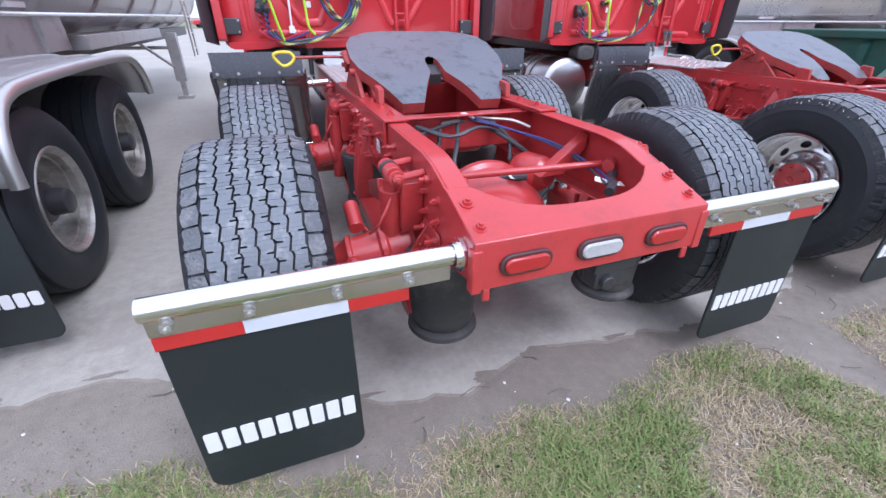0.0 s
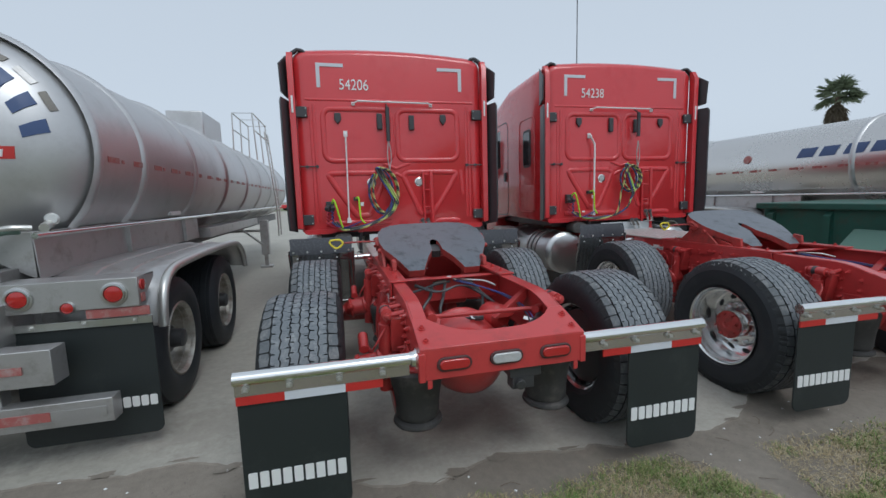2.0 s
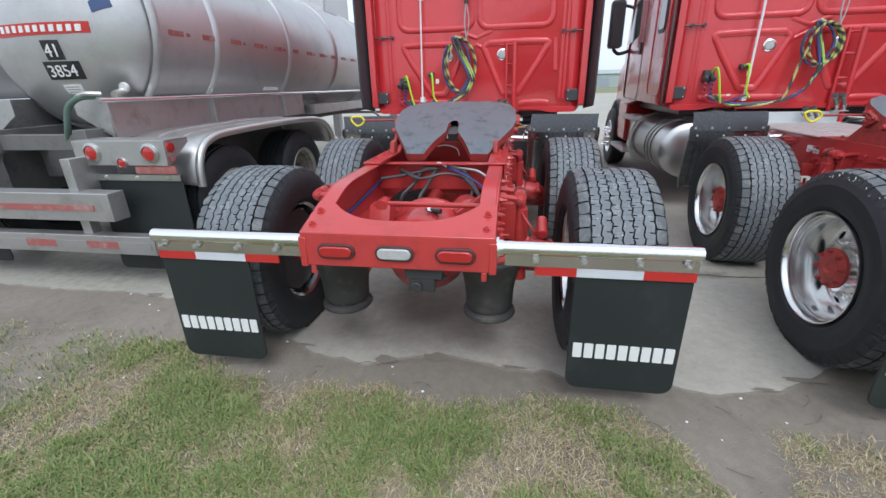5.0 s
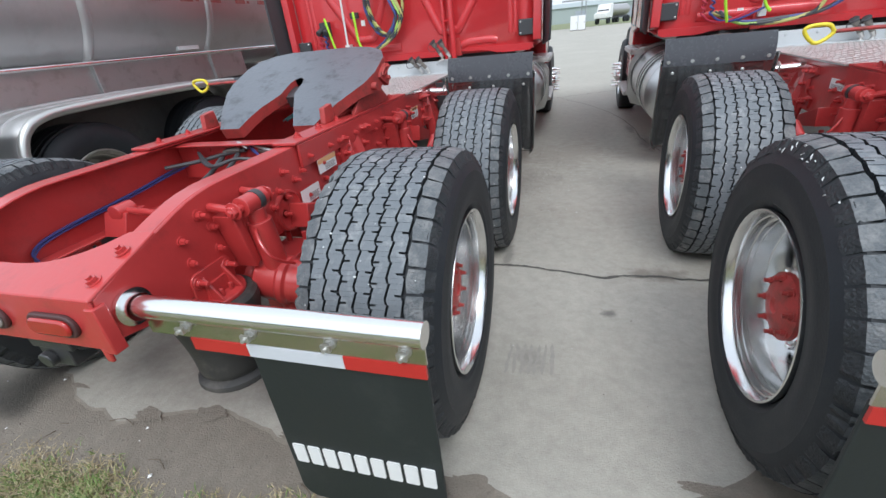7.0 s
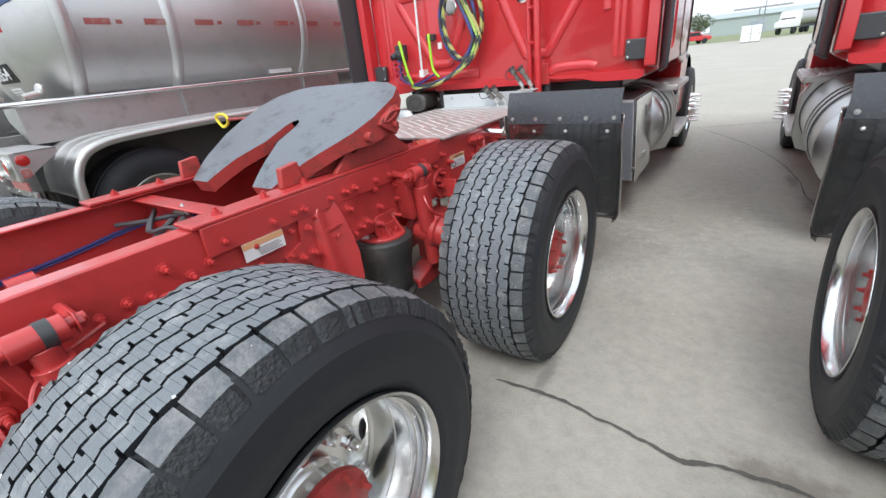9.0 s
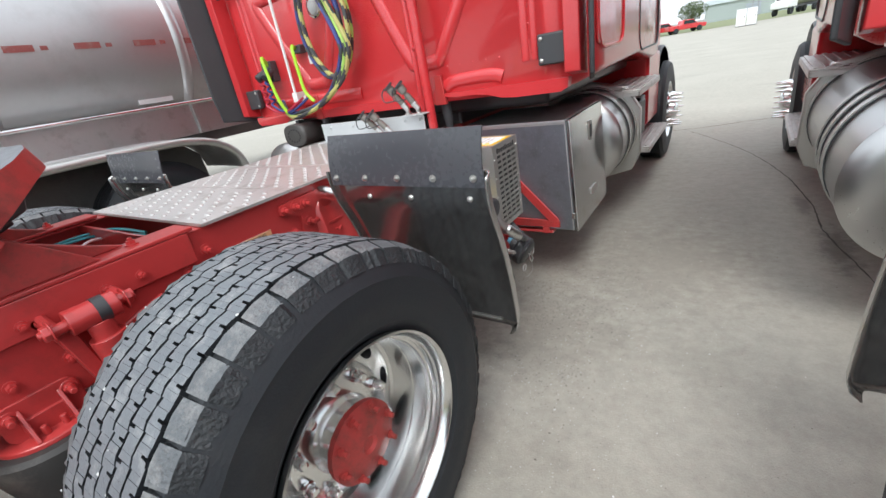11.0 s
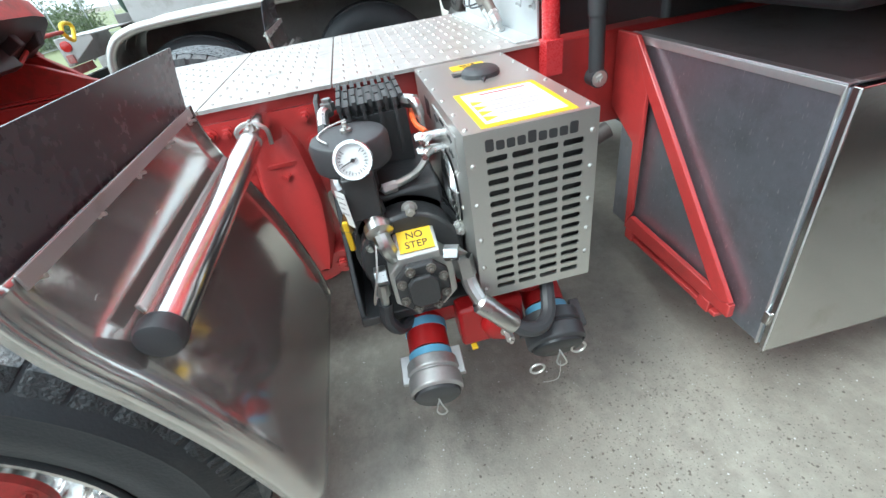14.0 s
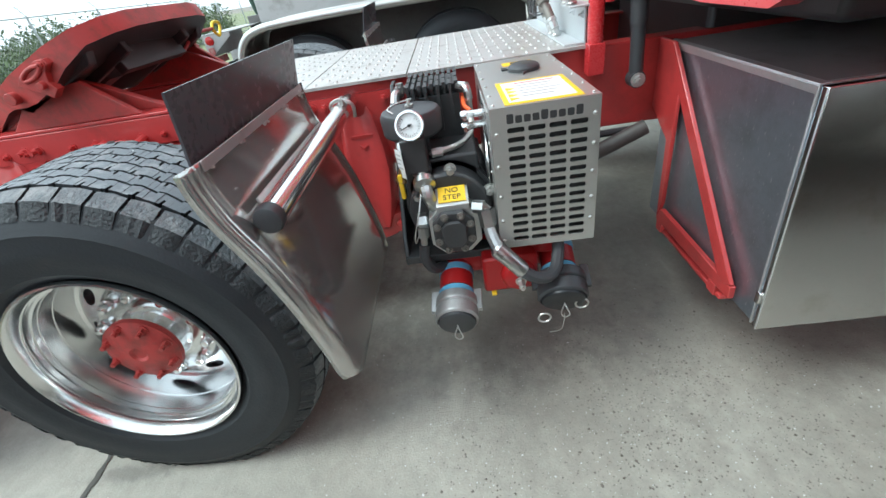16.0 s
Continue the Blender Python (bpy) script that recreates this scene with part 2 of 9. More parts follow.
def ground_material(name, base, stain, light, scale, bump, rough=0.85, speck=(0.12, 0.11, 0.1)):
    m = mat(name, base, rough, var=0.16, scale=scale, fine=140, bump=bump, dirt=stain, dirt_amount=0.28, dirt_scale=0.9)
    n, l = m.node_tree.nodes, m.node_tree.links
    b = n["Principled BSDF"]
    old = b.inputs["Base Color"].links[0].from_socket
    co = n.new("ShaderNodeTexCoord")
    pebbles = n.new("ShaderNodeTexVoronoi")
    pebbles.inputs["Scale"].default_value = 95
    wide = n.new("ShaderNodeTexNoise")
    wide.inputs["Scale"].default_value, wide.inputs["Detail"].default_value = 0.55, 8
    l.new(co.outputs["Object"], pebbles.inputs["Vector"])
    l.new(co.outputs["Object"], wide.inputs["Vector"])
    pale = n.new("ShaderNodeMapRange")
    pale.inputs[1].default_value, pale.inputs[2].default_value = 0.45, 0.7
    l.new(wide.outputs[0], pale.inputs[0])
    mix = n.new("ShaderNodeMixRGB")
    mix.inputs[2].default_value = (*light, 1)
    l.new(pale.outputs[0], mix.inputs[0])
    l.new(old, mix.inputs[1])
    dots = n.new("ShaderNodeMapRange")
    dots.inputs[1].default_value, dots.inputs[2].default_value, dots.inputs[3].default_value, dots.inputs[4].default_value = 0.05, 0.22, 0.6, 0.0
    l.new(pebbles.outputs["Distance"], dots.inputs[0])
    sparse = n.new("ShaderNodeMath")
    sparse.operation = "MULTIPLY"
    l.new(dots.outputs[0], sparse.inputs[0])
    keep = n.new("ShaderNodeMapRange")
    keep.inputs[1].default_value, keep.inputs[2].default_value = 0.7, 0.9
    l.new(pebbles.outputs["Color"], keep.inputs[0])
    l.new(keep.outputs[0], sparse.inputs[1])
    mix2 = n.new("ShaderNodeMixRGB")
    mix2.inputs[2].default_value = (*speck, 1)
    l.new(sparse.outputs[0], mix2.inputs[0])
    l.new(mix.outputs[0], mix2.inputs[1])
    blot = n.new("ShaderNodeTexNoise")
    blot.inputs["Scale"].default_value, blot.inputs["Detail"].default_value, blot.inputs["Roughness"].default_value = 14.0, 14, 0.82
    l.new(co.outputs["Object"], blot.inputs["Vector"])
    shade = n.new("ShaderNodeMapRange")
    shade.inputs[1].default_value, shade.inputs[2].default_value, shade.inputs[3].default_value, shade.inputs[4].default_value = 0.3, 0.7, 0.80, 1.18
    l.new(blot.outputs[0], shade.inputs[0])
    mix3 = n.new("ShaderNodeMixRGB")
    mix3.blend_type = "MULTIPLY"
    mix3.inputs[0].default_value = 1.0
    l.new(mix2.outputs[0], mix3.inputs[1])
    l.new(shade.outputs[0], mix3.inputs[2])
    l.new(mix3.outputs[0], b.inputs["Base Color"])
    return m


CONCRETE = ground_material("worn_concrete", (0.388, 0.366, 0.316), (0.322, 0.302, 0.258), (0.425, 0.403, 0.350), 6.0, 0.3)


def soft_blots(m, blots):
    """Soft-edged stain marks and broader dark blots on a surface: x, y, half width, half depth, strength, colour."""
    n, l = m.node_tree.nodes, m.node_tree.links
    b = n["Principled BSDF"]
    co = n.new("ShaderNodeTexCoord")
    ragged = n.new("ShaderNodeTexNoise")
    ragged.inputs["Scale"].default_value, ragged.inputs["Detail"].default_value, ragged.inputs["Roughness"].default_value = 11.0, 9, 0.7
    l.new(co.outputs["Object"], ragged.inputs["Vector"])
    for x, y, rx, ry, strength, colour in blots:
        off = n.new("ShaderNodeVectorMath")
        off.operation = "SUBTRACT"
        off.inputs[1].default_value = (x, y, 0)
        l.new(co.outputs["Object"], off.inputs[0])
        size = n.new("ShaderNodeVectorMath")
        size.operation = "MULTIPLY"
        size.inputs[1].default_value = (1 / rx, 1 / ry, 0)
        l.new(off.outputs[0], size.inputs[0])
        far = n.new("ShaderNodeVectorMath")
        far.operation = "LENGTH"
        l.new(size.outputs[0], far.inputs[0])
        rag = n.new("ShaderNodeMath")
        rag.operation = "MULTIPLY_ADD"
        rag.inputs[1].default_value = 2.2
        l.new(ragged.outputs[0], rag.inputs[0])
        l.new(far.outputs["Value"], rag.inputs[2])
        fade = n.new("ShaderNodeMapRange")
        fade.interpolation_type = "SMOOTHSTEP"
        fade.inputs[1].default_value, fade.inputs[2].default_value, fade.inputs[3].default_value, fade.inputs[4].default_value = 1.25, 2.1, strength, 0.0
        l.new(rag.outputs[0], fade.inputs[0])
        mix = n.new("ShaderNodeMixRGB")
        mix.inputs[2].default_value = (*colour, 1)
        l.new(fade.outputs[0], mix.inputs[0])
        l.new(b.inputs["Base Color"].links[0].from_socket, mix.inputs[1])
        l.new(mix.outputs[0], b.inputs["Base Color"])


# Small ones are stain marks; broad ones darken concrete under and beside the vehicles.
DARK_BLOT, BROWN_BLOT = (0.15, 0.145, 0.13), (0.22, 0.195, 0.165)
soft_blots(CONCRETE, [(2.05, 1.73, 0.24, 0.10, 0.85, BROWN_BLOT), (1.768, 1.315, 0.06, 0.05, 0.85, DARK_BLOT), (1.405, 0.915, 0.11, 0.115, 0.42, DARK_BLOT), (2.40, 4.75, 0.13, 0.45, 0.7, DARK_BLOT), (2.30, 5.5, 0.08, 0.3, 0.5, DARK_BLOT),
                  (1.18, 1.88, 0.05, 0.22, 0.6, DARK_BLOT), (1.12, 3.45, 0.42, 0.50, 0.35, BROWN_BLOT), (0.55, 3.1, 0.55, 0.9, 0.45, DARK_BLOT), (0.0, 0.75, 0.9, 0.5, 0.35, BROWN_BLOT), (-1.7, 1.3, 0.7, 0.5, 0.4, BROWN_BLOT), (-3.0, 1.6, 1.0, 0.8, 0.5, DARK_BLOT), (0.1, 2.2, 0.8, 0.9, 0.4, DARK_BLOT), (3.3, 1.05, 0.7, 0.4, 0.25, BROWN_BLOT), (1.55, 4.35, 0.75, 0.9, 0.42, BROWN_BLOT)])
DIRT = ground_material("damp_dirt", (0.212, 0.184, 0.150), (0.128, 0.108, 0.086), (0.290, 0.256, 0.214), 3.0, 0.5, 0.95)
GRASS = mat("grass_blades", (0.15, 0.21, 0.08), 0.7, var=0.4, scale=3, fine=30, bump=0)
STRAW = mat("dry_grass_blades", (0.40, 0.33, 0.22), 0.8, var=0.3, scale=6, fine=30, bump=0)


def vary_islands(m, colours):
    """Each blade takes a colour of its own from a row of colours."""
    n, l = m.node_tree.nodes, m.node_tree.links
    geo = n.new("ShaderNodeNewGeometry")
    ramp = n.new("ShaderNodeValToRGB")
    ramp.color_ramp.elements[0].color = (*colours[0], 1)
    ramp.color_ramp.elements[1].color = (*colours[-1], 1)
    for k, c in enumerate(colours[1:-1]):
        e = ramp.color_ramp.elements.new((k + 1) / (len(colours) - 1))
        e.color = (*c, 1)
    l.new(geo.outputs["Random Per Island"], ramp.inputs[0])
    b = n["Principled BSDF"]
    mix = n.new("ShaderNodeMixRGB")
    mix.inputs[0].default_value = 0.75
    l.new(b.inputs["Base Color"].links[0].from_socket, mix.inputs[1])
    l.new(ramp.outputs[0], mix.inputs[2])
    l.new(mix.outputs[0], b.inputs["Base Color"])


vary_islands(GRASS, [(0.09, 0.15, 0.03), (0.15, 0.24, 0.05), (0.22, 0.30, 0.08), (0.33, 0.33, 0.13), (0.42, 0.36, 0.18)])
vary_islands(STRAW, [(0.22, 0.16, 0.09), (0.37, 0.29, 0.15), (0.50, 0.41, 0.24), (0.66, 0.58, 0.40)])
TANK_ALU = mat("fuel_tank_aluminium", (0.50, 0.50, 0.50), 0.3, metal=1.0, var=0.06, scale=4, fine=120, bump=0.02, rvar=0.08)
PLATED = mat("zinc_plated_steel", (0.56, 0.56, 0.55), 0.3, metal=1.0, var=0.12, scale=20, fine=200, bump=0.03, rvar=0.1)
CAST_ALU = mat("cast_aluminium", (0.56, 0.56, 0.54), 0.42, metal=0.75, var=0.12, scale=15, fine=220, bump=0.12)
RIM_DIRTY = mat("dusty_trailer_rim", (0.40, 0.385, 0.35), 0.42, metal=0.7, var=0.15, scale=6, fine=60, bump=0.05, dirt=(0.22, 0.195, 0.16), dirt_amount=0.6, dirt_scale=7)
GRAVEL = mat("dark_grit", (0.185, 0.162, 0.140), 0.9, var=0.5, scale=40, fine=90, bump=0.2)
TYRE_MARK = mat("faint_tyre_mark", (0.325, 0.308, 0.272), 0.85, var=0.25, scale=30, fine=160, bump=0.1)
CRACK = mat("dark_crack_fill", (0.10, 0.095, 0.085), 0.9, var=0.3, scale=12)
BARK = mat("palm_bark", (0.13, 0.10, 0.075), 0.9, var=0.3, scale=5, bump=0.4)
# Frond green is lightened, with the haze of distance put into it.
FROND = mat("palm_frond", (0.17, 0.21, 0.13), 0.7, var=0.3, scale=2)
DEAD_FROND = mat("dead_palm_frond", (0.16, 0.13, 0.09), 0.8, var=0.3, scale=2)
# Leaf colour holds some haze, so it is paler than the bare leaf.
LEAF = mat("shrub_leaf", (0.10, 0.135, 0.06), 0.7, var=0.4, scale=1)
FAR_WALL = mat("far_metal_wall", (0.36, 0.41, 0.40), 0.6, var=0.06, scale=0.2, fine=3)
FAR_GRASS = mat("far_grass", (0.20, 0.22, 0.11), 0.9, var=0.2, scale=0.4, fine=5)
FENCE = mat("galvanised_wire", (0.40, 0.41, 0.42), 0.5, metal=0.6, var=0.1)


# ---- mesh tools ----
def V(*a):
    return Vector(a)


def face(bm, vs, mi=0):
    try:
        f = bm.faces.new(vs)
    except ValueError:
        return None
    f.material_index = mi
    return f


def box(bm, x0, x1, y0, y1, z0, z1, mi=0, m=None):
    v = [bm.verts.new(p) for p in ((x0, y0, z0), (x1, y0, z0), (x1, y1, z0), (x0, y1, z0), (x0, y0, z1), (x1, y0, z1), (x1, y1, z1), (x0, y1, z1))]
    for q in ((0, 3, 2, 1), (4, 5, 6, 7), (0, 1, 5, 4), (1, 2, 6, 5), (2, 3, 7, 6), (3, 0, 4, 7)):
        face(bm, [v[i] for i in q], mi)
    if m:
        for w in v:
            w.co = m @ w.co
    return v


def basis(d):
    d = Vector(d).normalized()
    u = d.cross(V(0, 0, 1) if abs(d.z) < 0.9 else V(1, 0, 0)).normalized()
    return d, u, d.cross(u)


def ring(bm, c, u, w, r, n, phase=0.0):
    return [bm.verts.new(Vector(c) + r * (math.cos(2 * math.pi * (i + phase) / n) * u + math.sin(2 * math.pi * (i + phase) / n) * w)) for i in range(n)]


def bridge(bm, a, b, mi=0):
    n = len(a)
    for i in range(n):
        face(bm, (a[i], a[(i + 1) % n], b[(i + 1) % n], b[i]), mi)


def cyl(bm, p, q, r, r2=None, n=16, mi=0, cap=True):
    p, q = Vector(p), Vector(q)
    d, u, w = basis(q - p)
    a, b = ring(bm, p, u, w, r, n), ring(bm, q, u, w, r if r2 is None else r2, n)
    bridge(bm, a, b, mi)
    if cap:
        face(bm, a[::-1], mi), face(bm, b, mi)


def lathe(bm, prof, o, axis, n=32, mi=0, mis=None):
    """prof: (along, radius) pairs; radius 0 closes to a point."""
    d, u, w = basis(axis)
    o, last = Vector(o), None
    for k, (h, r) in enumerate(prof):
        cur = [bm.verts.new(o + d * h)] if r < 1e-6 else ring(bm, o + d * h, u, w, r, n)
        if last:
            i_m = mis[k - 1] if mis else mi
            if len(last) == 1 and len(cur) > 1:
                for i in range(n):
                    face(bm, (last[0], cur[(i + 1) % n], cur[i]), i_m)
            elif len(cur) == 1 and len(last) > 1:
                for i in range(n):
                    face(bm, (last[i], last[(i + 1) % n], cur[0]), i_m)
            elif len(cur) > 1:
                bridge(bm, last, cur, i_m)
        last = cur


def prism(bm, pts, axis, a, b, mi=0, m=None):
    """A polygon pushed along an axis: x takes (y, z), y takes (x, z), z takes (x, y)."""
    def put(p, h):
        c = {"x": (h, p[0], p[1]), "y": (p[0], h, p[1]), "z": (p[0], p[1], h)}[axis]
        return bm.verts.new(m @ Vector(c) if m else c)
    lo, hi = [put(p, a) for p in pts], [put(p, b) for p in pts]
    bridge(bm, lo, hi, mi)
    face(bm, lo[::-1], mi), face(bm, hi, mi)


def smooth_line(pts, steps=6):
    pts = [Vector(p) for p in pts]
    out = []
    for i in range(len(pts) - 1):
        a, b, c, d = pts[max(i - 1, 0)], pts[i], pts[i + 1], pts[min(i + 2, len(pts) - 1)]
        for k in range(steps):
            t = k / steps
            out.append(0.5 * (2 * b + (c - a) * t + (2 * a - 5 * b + 4 * c - d) * t * t + (3 * b - a - 3 * c + d) * t ** 3))
    return out + [pts[-1]]


def tube(bm, pts, r, n=8, mi=0, steps=6, stripes=None, flat=None):
    """A round bar along a smooth line. stripes: two material numbers wound round it. flat: squash towards a direction."""
    line = smooth_line(pts, steps) if steps else [Vector(p) for p in pts]
    rows, u = [], None
    for i, p in enumerate(line):
        d = (line[min(i + 1, len(line) - 1)] - line[max(i - 1, 0)])
        d = d.normalized() if d.length > 1e-9 else V(0, 0, 1)
        if u is None:
            _, u, w = basis(d)
        u = (u - d * u.dot(d)).normalized()
        w = d.cross(u)
        row = [bm.verts.new(p + r * (math.cos(2 * math.pi * k / n) * u + math.sin(2 * math.pi * k / n) * w)) for k in range(n)]
        rows.append(row)
    for i in range(len(rows) - 1):
        for k in range(n):
            im = mi if not stripes else stripes[((k + i) // (n // 2)) % 2]
            face(bm, (rows[i][k], rows[i][(k + 1) % n], rows[i + 1][(k + 1) % n], rows[i + 1][k]), im)
    face(bm, rows[0][::-1], mi), face(bm, rows[-1], mi)


def hexbolt(bm, p, d, r=0.014, h=0.016, mi=0, washer=True):
    d, u, w = basis(d)
    p = Vector(p)
    if washer:
        cyl(bm, p, p + d * 0.004, r * 1.45, n=12, mi=mi)
    a, b = ring(bm, p, u, w, r, 6), ring(bm, p + d * h, u, w, r * 0.96, 6)
    bridge(bm, a, b, mi), face(bm, b, mi)
    cyl(bm, p + d * h, p + d * (h + 0.008), r * 0.5, n=8, mi=mi)


def stadium(cx, cz, w, h, n=8):
    r = h / 2
    pts = []
    for s, c in ((1, cx + w / 2 - r), (-1, cx - w / 2 + r)):
        for i in range(n + 1):
            a = -math.pi / 2 + math.pi * i / n
            pts.append((c + s * r * math.cos(a), cz + s * r * math.sin(a)))
    return pts


def rounded(x0, x1, z0, z1, r, n=5, corners=(1, 1, 1, 1)):
    pts = []
    for k, (cx, cz, a0) in enumerate(((x1 - r, z1 - r, 0), (x0 + r, z1 - r, 90), (x0 + r, z0 + r, 180), (x1 - r, z0 + r, 270))):
        if not corners[k]:
            pts.append(((x1, x0, x0, x1)[k], (z1, z1, z0, z0)[k]))
            continue
        for i in range(n + 1):
            a = radians(a0 + 90 * i / n)
            pts.append((cx + r * math.cos(a), cz + r * math.sin(a)))
    return pts


def part(name, bm, materials, parent=None, label="", bevel=0.0, angle=35, at=None):
    """One mesh object under a thing or part."""
    me = bpy.data.meshes.new(name)
    bmesh.ops.recalc_face_normals(bm, faces=bm.faces)
    bm.to_mesh(me)
    bm.free()
    for mm in (materials if isinstance(materials, (list, tuple)) else [materials]):
        me.materials.append(mm)
    if angle:
        me.polygons.foreach_set("use_smooth", [True] * len(me.polygons))
        me.set_sharp_from_angle(angle=radians(angle))
    ob = new(name, me)
    ob.parent = parent
    if at is not None:
        ob.matrix_basis = at
    if bevel:
        bv = ob.modifiers.new("edge", "BEVEL")
        bv.width, bv.segments, bv.limit_method, bv.angle_limit = bevel, 2, "ANGLE", radians(40)
    return tagged(ob, label)


def thing(name, label, category, m=None, group="", kind=""):
    ob = new(name)
    ob.empty_display_size = 0.2
    if m:
        ob.matrix_basis = m
    return tagged(ob, label, category, group, kind)


def lettering(name, text, size, m, material, parent, depth=0.002, align="LEFT", squeeze=1.0):
    cu = bpy.data.curves.new(name, "FONT")
    cu.body, cu.size, cu.extrude, cu.align_x = text, size, depth, align
    tmp = new(name, cu)
    me = bpy.data.meshes.new_from_object(tmp.evaluated_get(bpy.context.evaluated_depsgraph_get()))
    bpy.data.objects.remove(tmp)
    me.materials.clear()
    me.materials.append(material)
    ob = new(name, me)
    ob.parent = parent
    ob.matrix_basis = m @ Matrix.Diagonal((squeeze, 1, 1, 1))
    return ob


def B():
    return bmesh.new()


def on_plane(origin, right, up):
    """A turned frame: x runs along right, y along up, z out of the surface."""
    r, u = Vector(right).normalized(), Vector(up).normalized()
    n = r.cross(u)
    m = Matrix((r, u, n)).transposed().to_4x4()
    m.translation = Vector(origin)
    return m


# ---- wheels ----
def tyre_mesh(bm, tb, half=0.219, R=0.508, columns=8, pitch=58):
    prof = [(-half + 0.03, 0.300), (-half + 0.005, 0.33), (-half - 0.004, 0.40), (-half, 0.442), (-half + 0.012, 0.472), (-half + 0.036, R),
            (half - 0.036, R), (half - 0.012, 0.472), (half - 0.002, 0.446), (half + 0.001, 0.440), (half, 0.434), (half + 0.004, 0.40), (half + 0.002, 0.366), (half - 0.003, 0.352), (half - 0.005, 0.33), (half - 0.03, 0.300)]
    lathe(bm, prof, (0, 0, 0), (1, 0, 0), 64, 0)
    w = half - 0.025
    edges = [-w, -w + 0.055] + [-w + 0.055 + (2 * w - 0.110) * i / (columns - 2) for i in range(1, columns - 2)] + [w - 0.055, w]
    top = R + 0.016
    rnd = random.Random(4)

    def slab(poly, h, low, mi, side):
        """One rubber slab: (x, turn, drop) corners raised from the casing."""
        hi, lo = [], []
        for x, q, drop, out in poly:
            a = 2 * math.pi * q
            hi.append(tb.verts.new((x, (h - drop) * math.cos(a), (h - drop) * math.sin(a))))
            ll, xl = (0.472, x + math.copysign(0.0185, x)) if out else (low, x)
            lo.append(tb.verts.new((xl, ll * math.cos(a), ll * math.sin(a))))
        face(tb, hi, mi)
        for i in range(len(hi)):
            face(tb, (lo[i], lo[(i + 1) % len(hi)], hi[(i + 1) % len(hi)], hi[i]), side)

    def wave(g, j):
        """The sawtooth run of groove g at quarter j of a pitch."""
        if g in (1, columns - 1):
            return (0.002, 0.0007, -0.0007, -0.002)[(j + g) % 4]
        return (0.0045, 0.0015, -0.0015, -0.0045)[(j + g) % 4]
    g = 0.0036
    # inner ribs: thin slabs between fine cuts, with short pits off the grooves
    for c in range(1, columns - 1):
        for k in range(pitch):
            for j in range(4):
                h = top + rnd.uniform(-0.0008, 0.0008)
                t0, t1 = (k + j / 4 + 0.0035) / pitch, (k + (j + 1) / 4 - 0.0035) / pitch
                xl0, xl1 = edges[c] + wave(c, j) + g, edges[c] + wave(c, j + 1) + g
                if wave(c, j + 1) > wave(c, j):
                    xl1 = edges[c] + (wave(c, j) + wave(c, j + 1)) / 2 + g
                xr0, xr1 = edges[c + 1] + wave(c + 1, j) - g, edges[c + 1] + wave(c + 1, j + 1) - g
                if wave(c + 1, j + 1) > wave(c + 1, j):
                    xr1 = edges[c + 1] + (wave(c + 1, j) + wave(c + 1, j + 1)) / 2 - g
                pit = 0.11 / pitch
                if (j + 2 * c) % 4 == 0 and c % 2:
                    poly = [(xl0, t0 + pit, 0, 0), (xl0 + 0.018, t0 + pit * 0.8, 0, 0), (xl0 + 0.018, t0, 0, 0), (xr0, t0, 0, 0), (xr1, t1, 0, 0), (xl1, t1, 0, 0)]
                elif (j + 2 * c) % 4 == 0:
                    poly = [(xl0, t0, 0, 0), (xr0 - 0.018, t0, 0, 0), (xr0 - 0.018, t0 + pit * 0.8, 0, 0), (xr0, t0 + pit, 0, 0), (xr1, t1, 0, 0), (xl1, t1, 0, 0)]
                else:
                    poly = [(xl0, t0, 0, 0), (xr0, t0, 0, 0), (xr1, t1, 0, 0), (xl1, t1, 0, 0)]
                slab(poly, h, R - 0.010, 0, 1)
    # shoulder blocks: longer, with open slots and chipped outer edges
    big = 46
    for c in (0, columns - 1):
        s = -1 if c == 0 else 1
        inner = edges[1] - g if c == 0 else edges[columns - 1] + g
        for k in range(big):
            q0, q1 = (k + 0.055) / big, (k + 0.945) / big
            steps = 5
            outer = []
            for i in range(steps + 1):
                f = i / steps
                chip = min(0.009, abs(rnd.gauss(0, 0.0030))) + (0.002 if i in (0, steps) else 0)
                outer.append((s * (w - 0.001 - chip), q0 + (q1 - q0) * f, 0.010 + chip * 1.2, 1))
            mid = [(inner + s * 0.004, q1, 0.0, 0), (inner - s * 0.001, (q0 + q1) / 2, 0.0, 0), (inner + s * 0.004, q0, 0.0, 0)]
            slab(outer + mid, top - 0.002 + rnd.uniform(-0.001, 0.001), R - 0.010, 2, 3)
    # the loaded tyre stands flat on the ground
    for v in [*bm.verts, *tb.verts]:
        if v.co.z < -0.45:
            v.co.x *= 1 + 0.015 * min(1, (-0.45 - v.co.z) / 0.07)
        v.co.z = max(v.co.z, -0.4995)


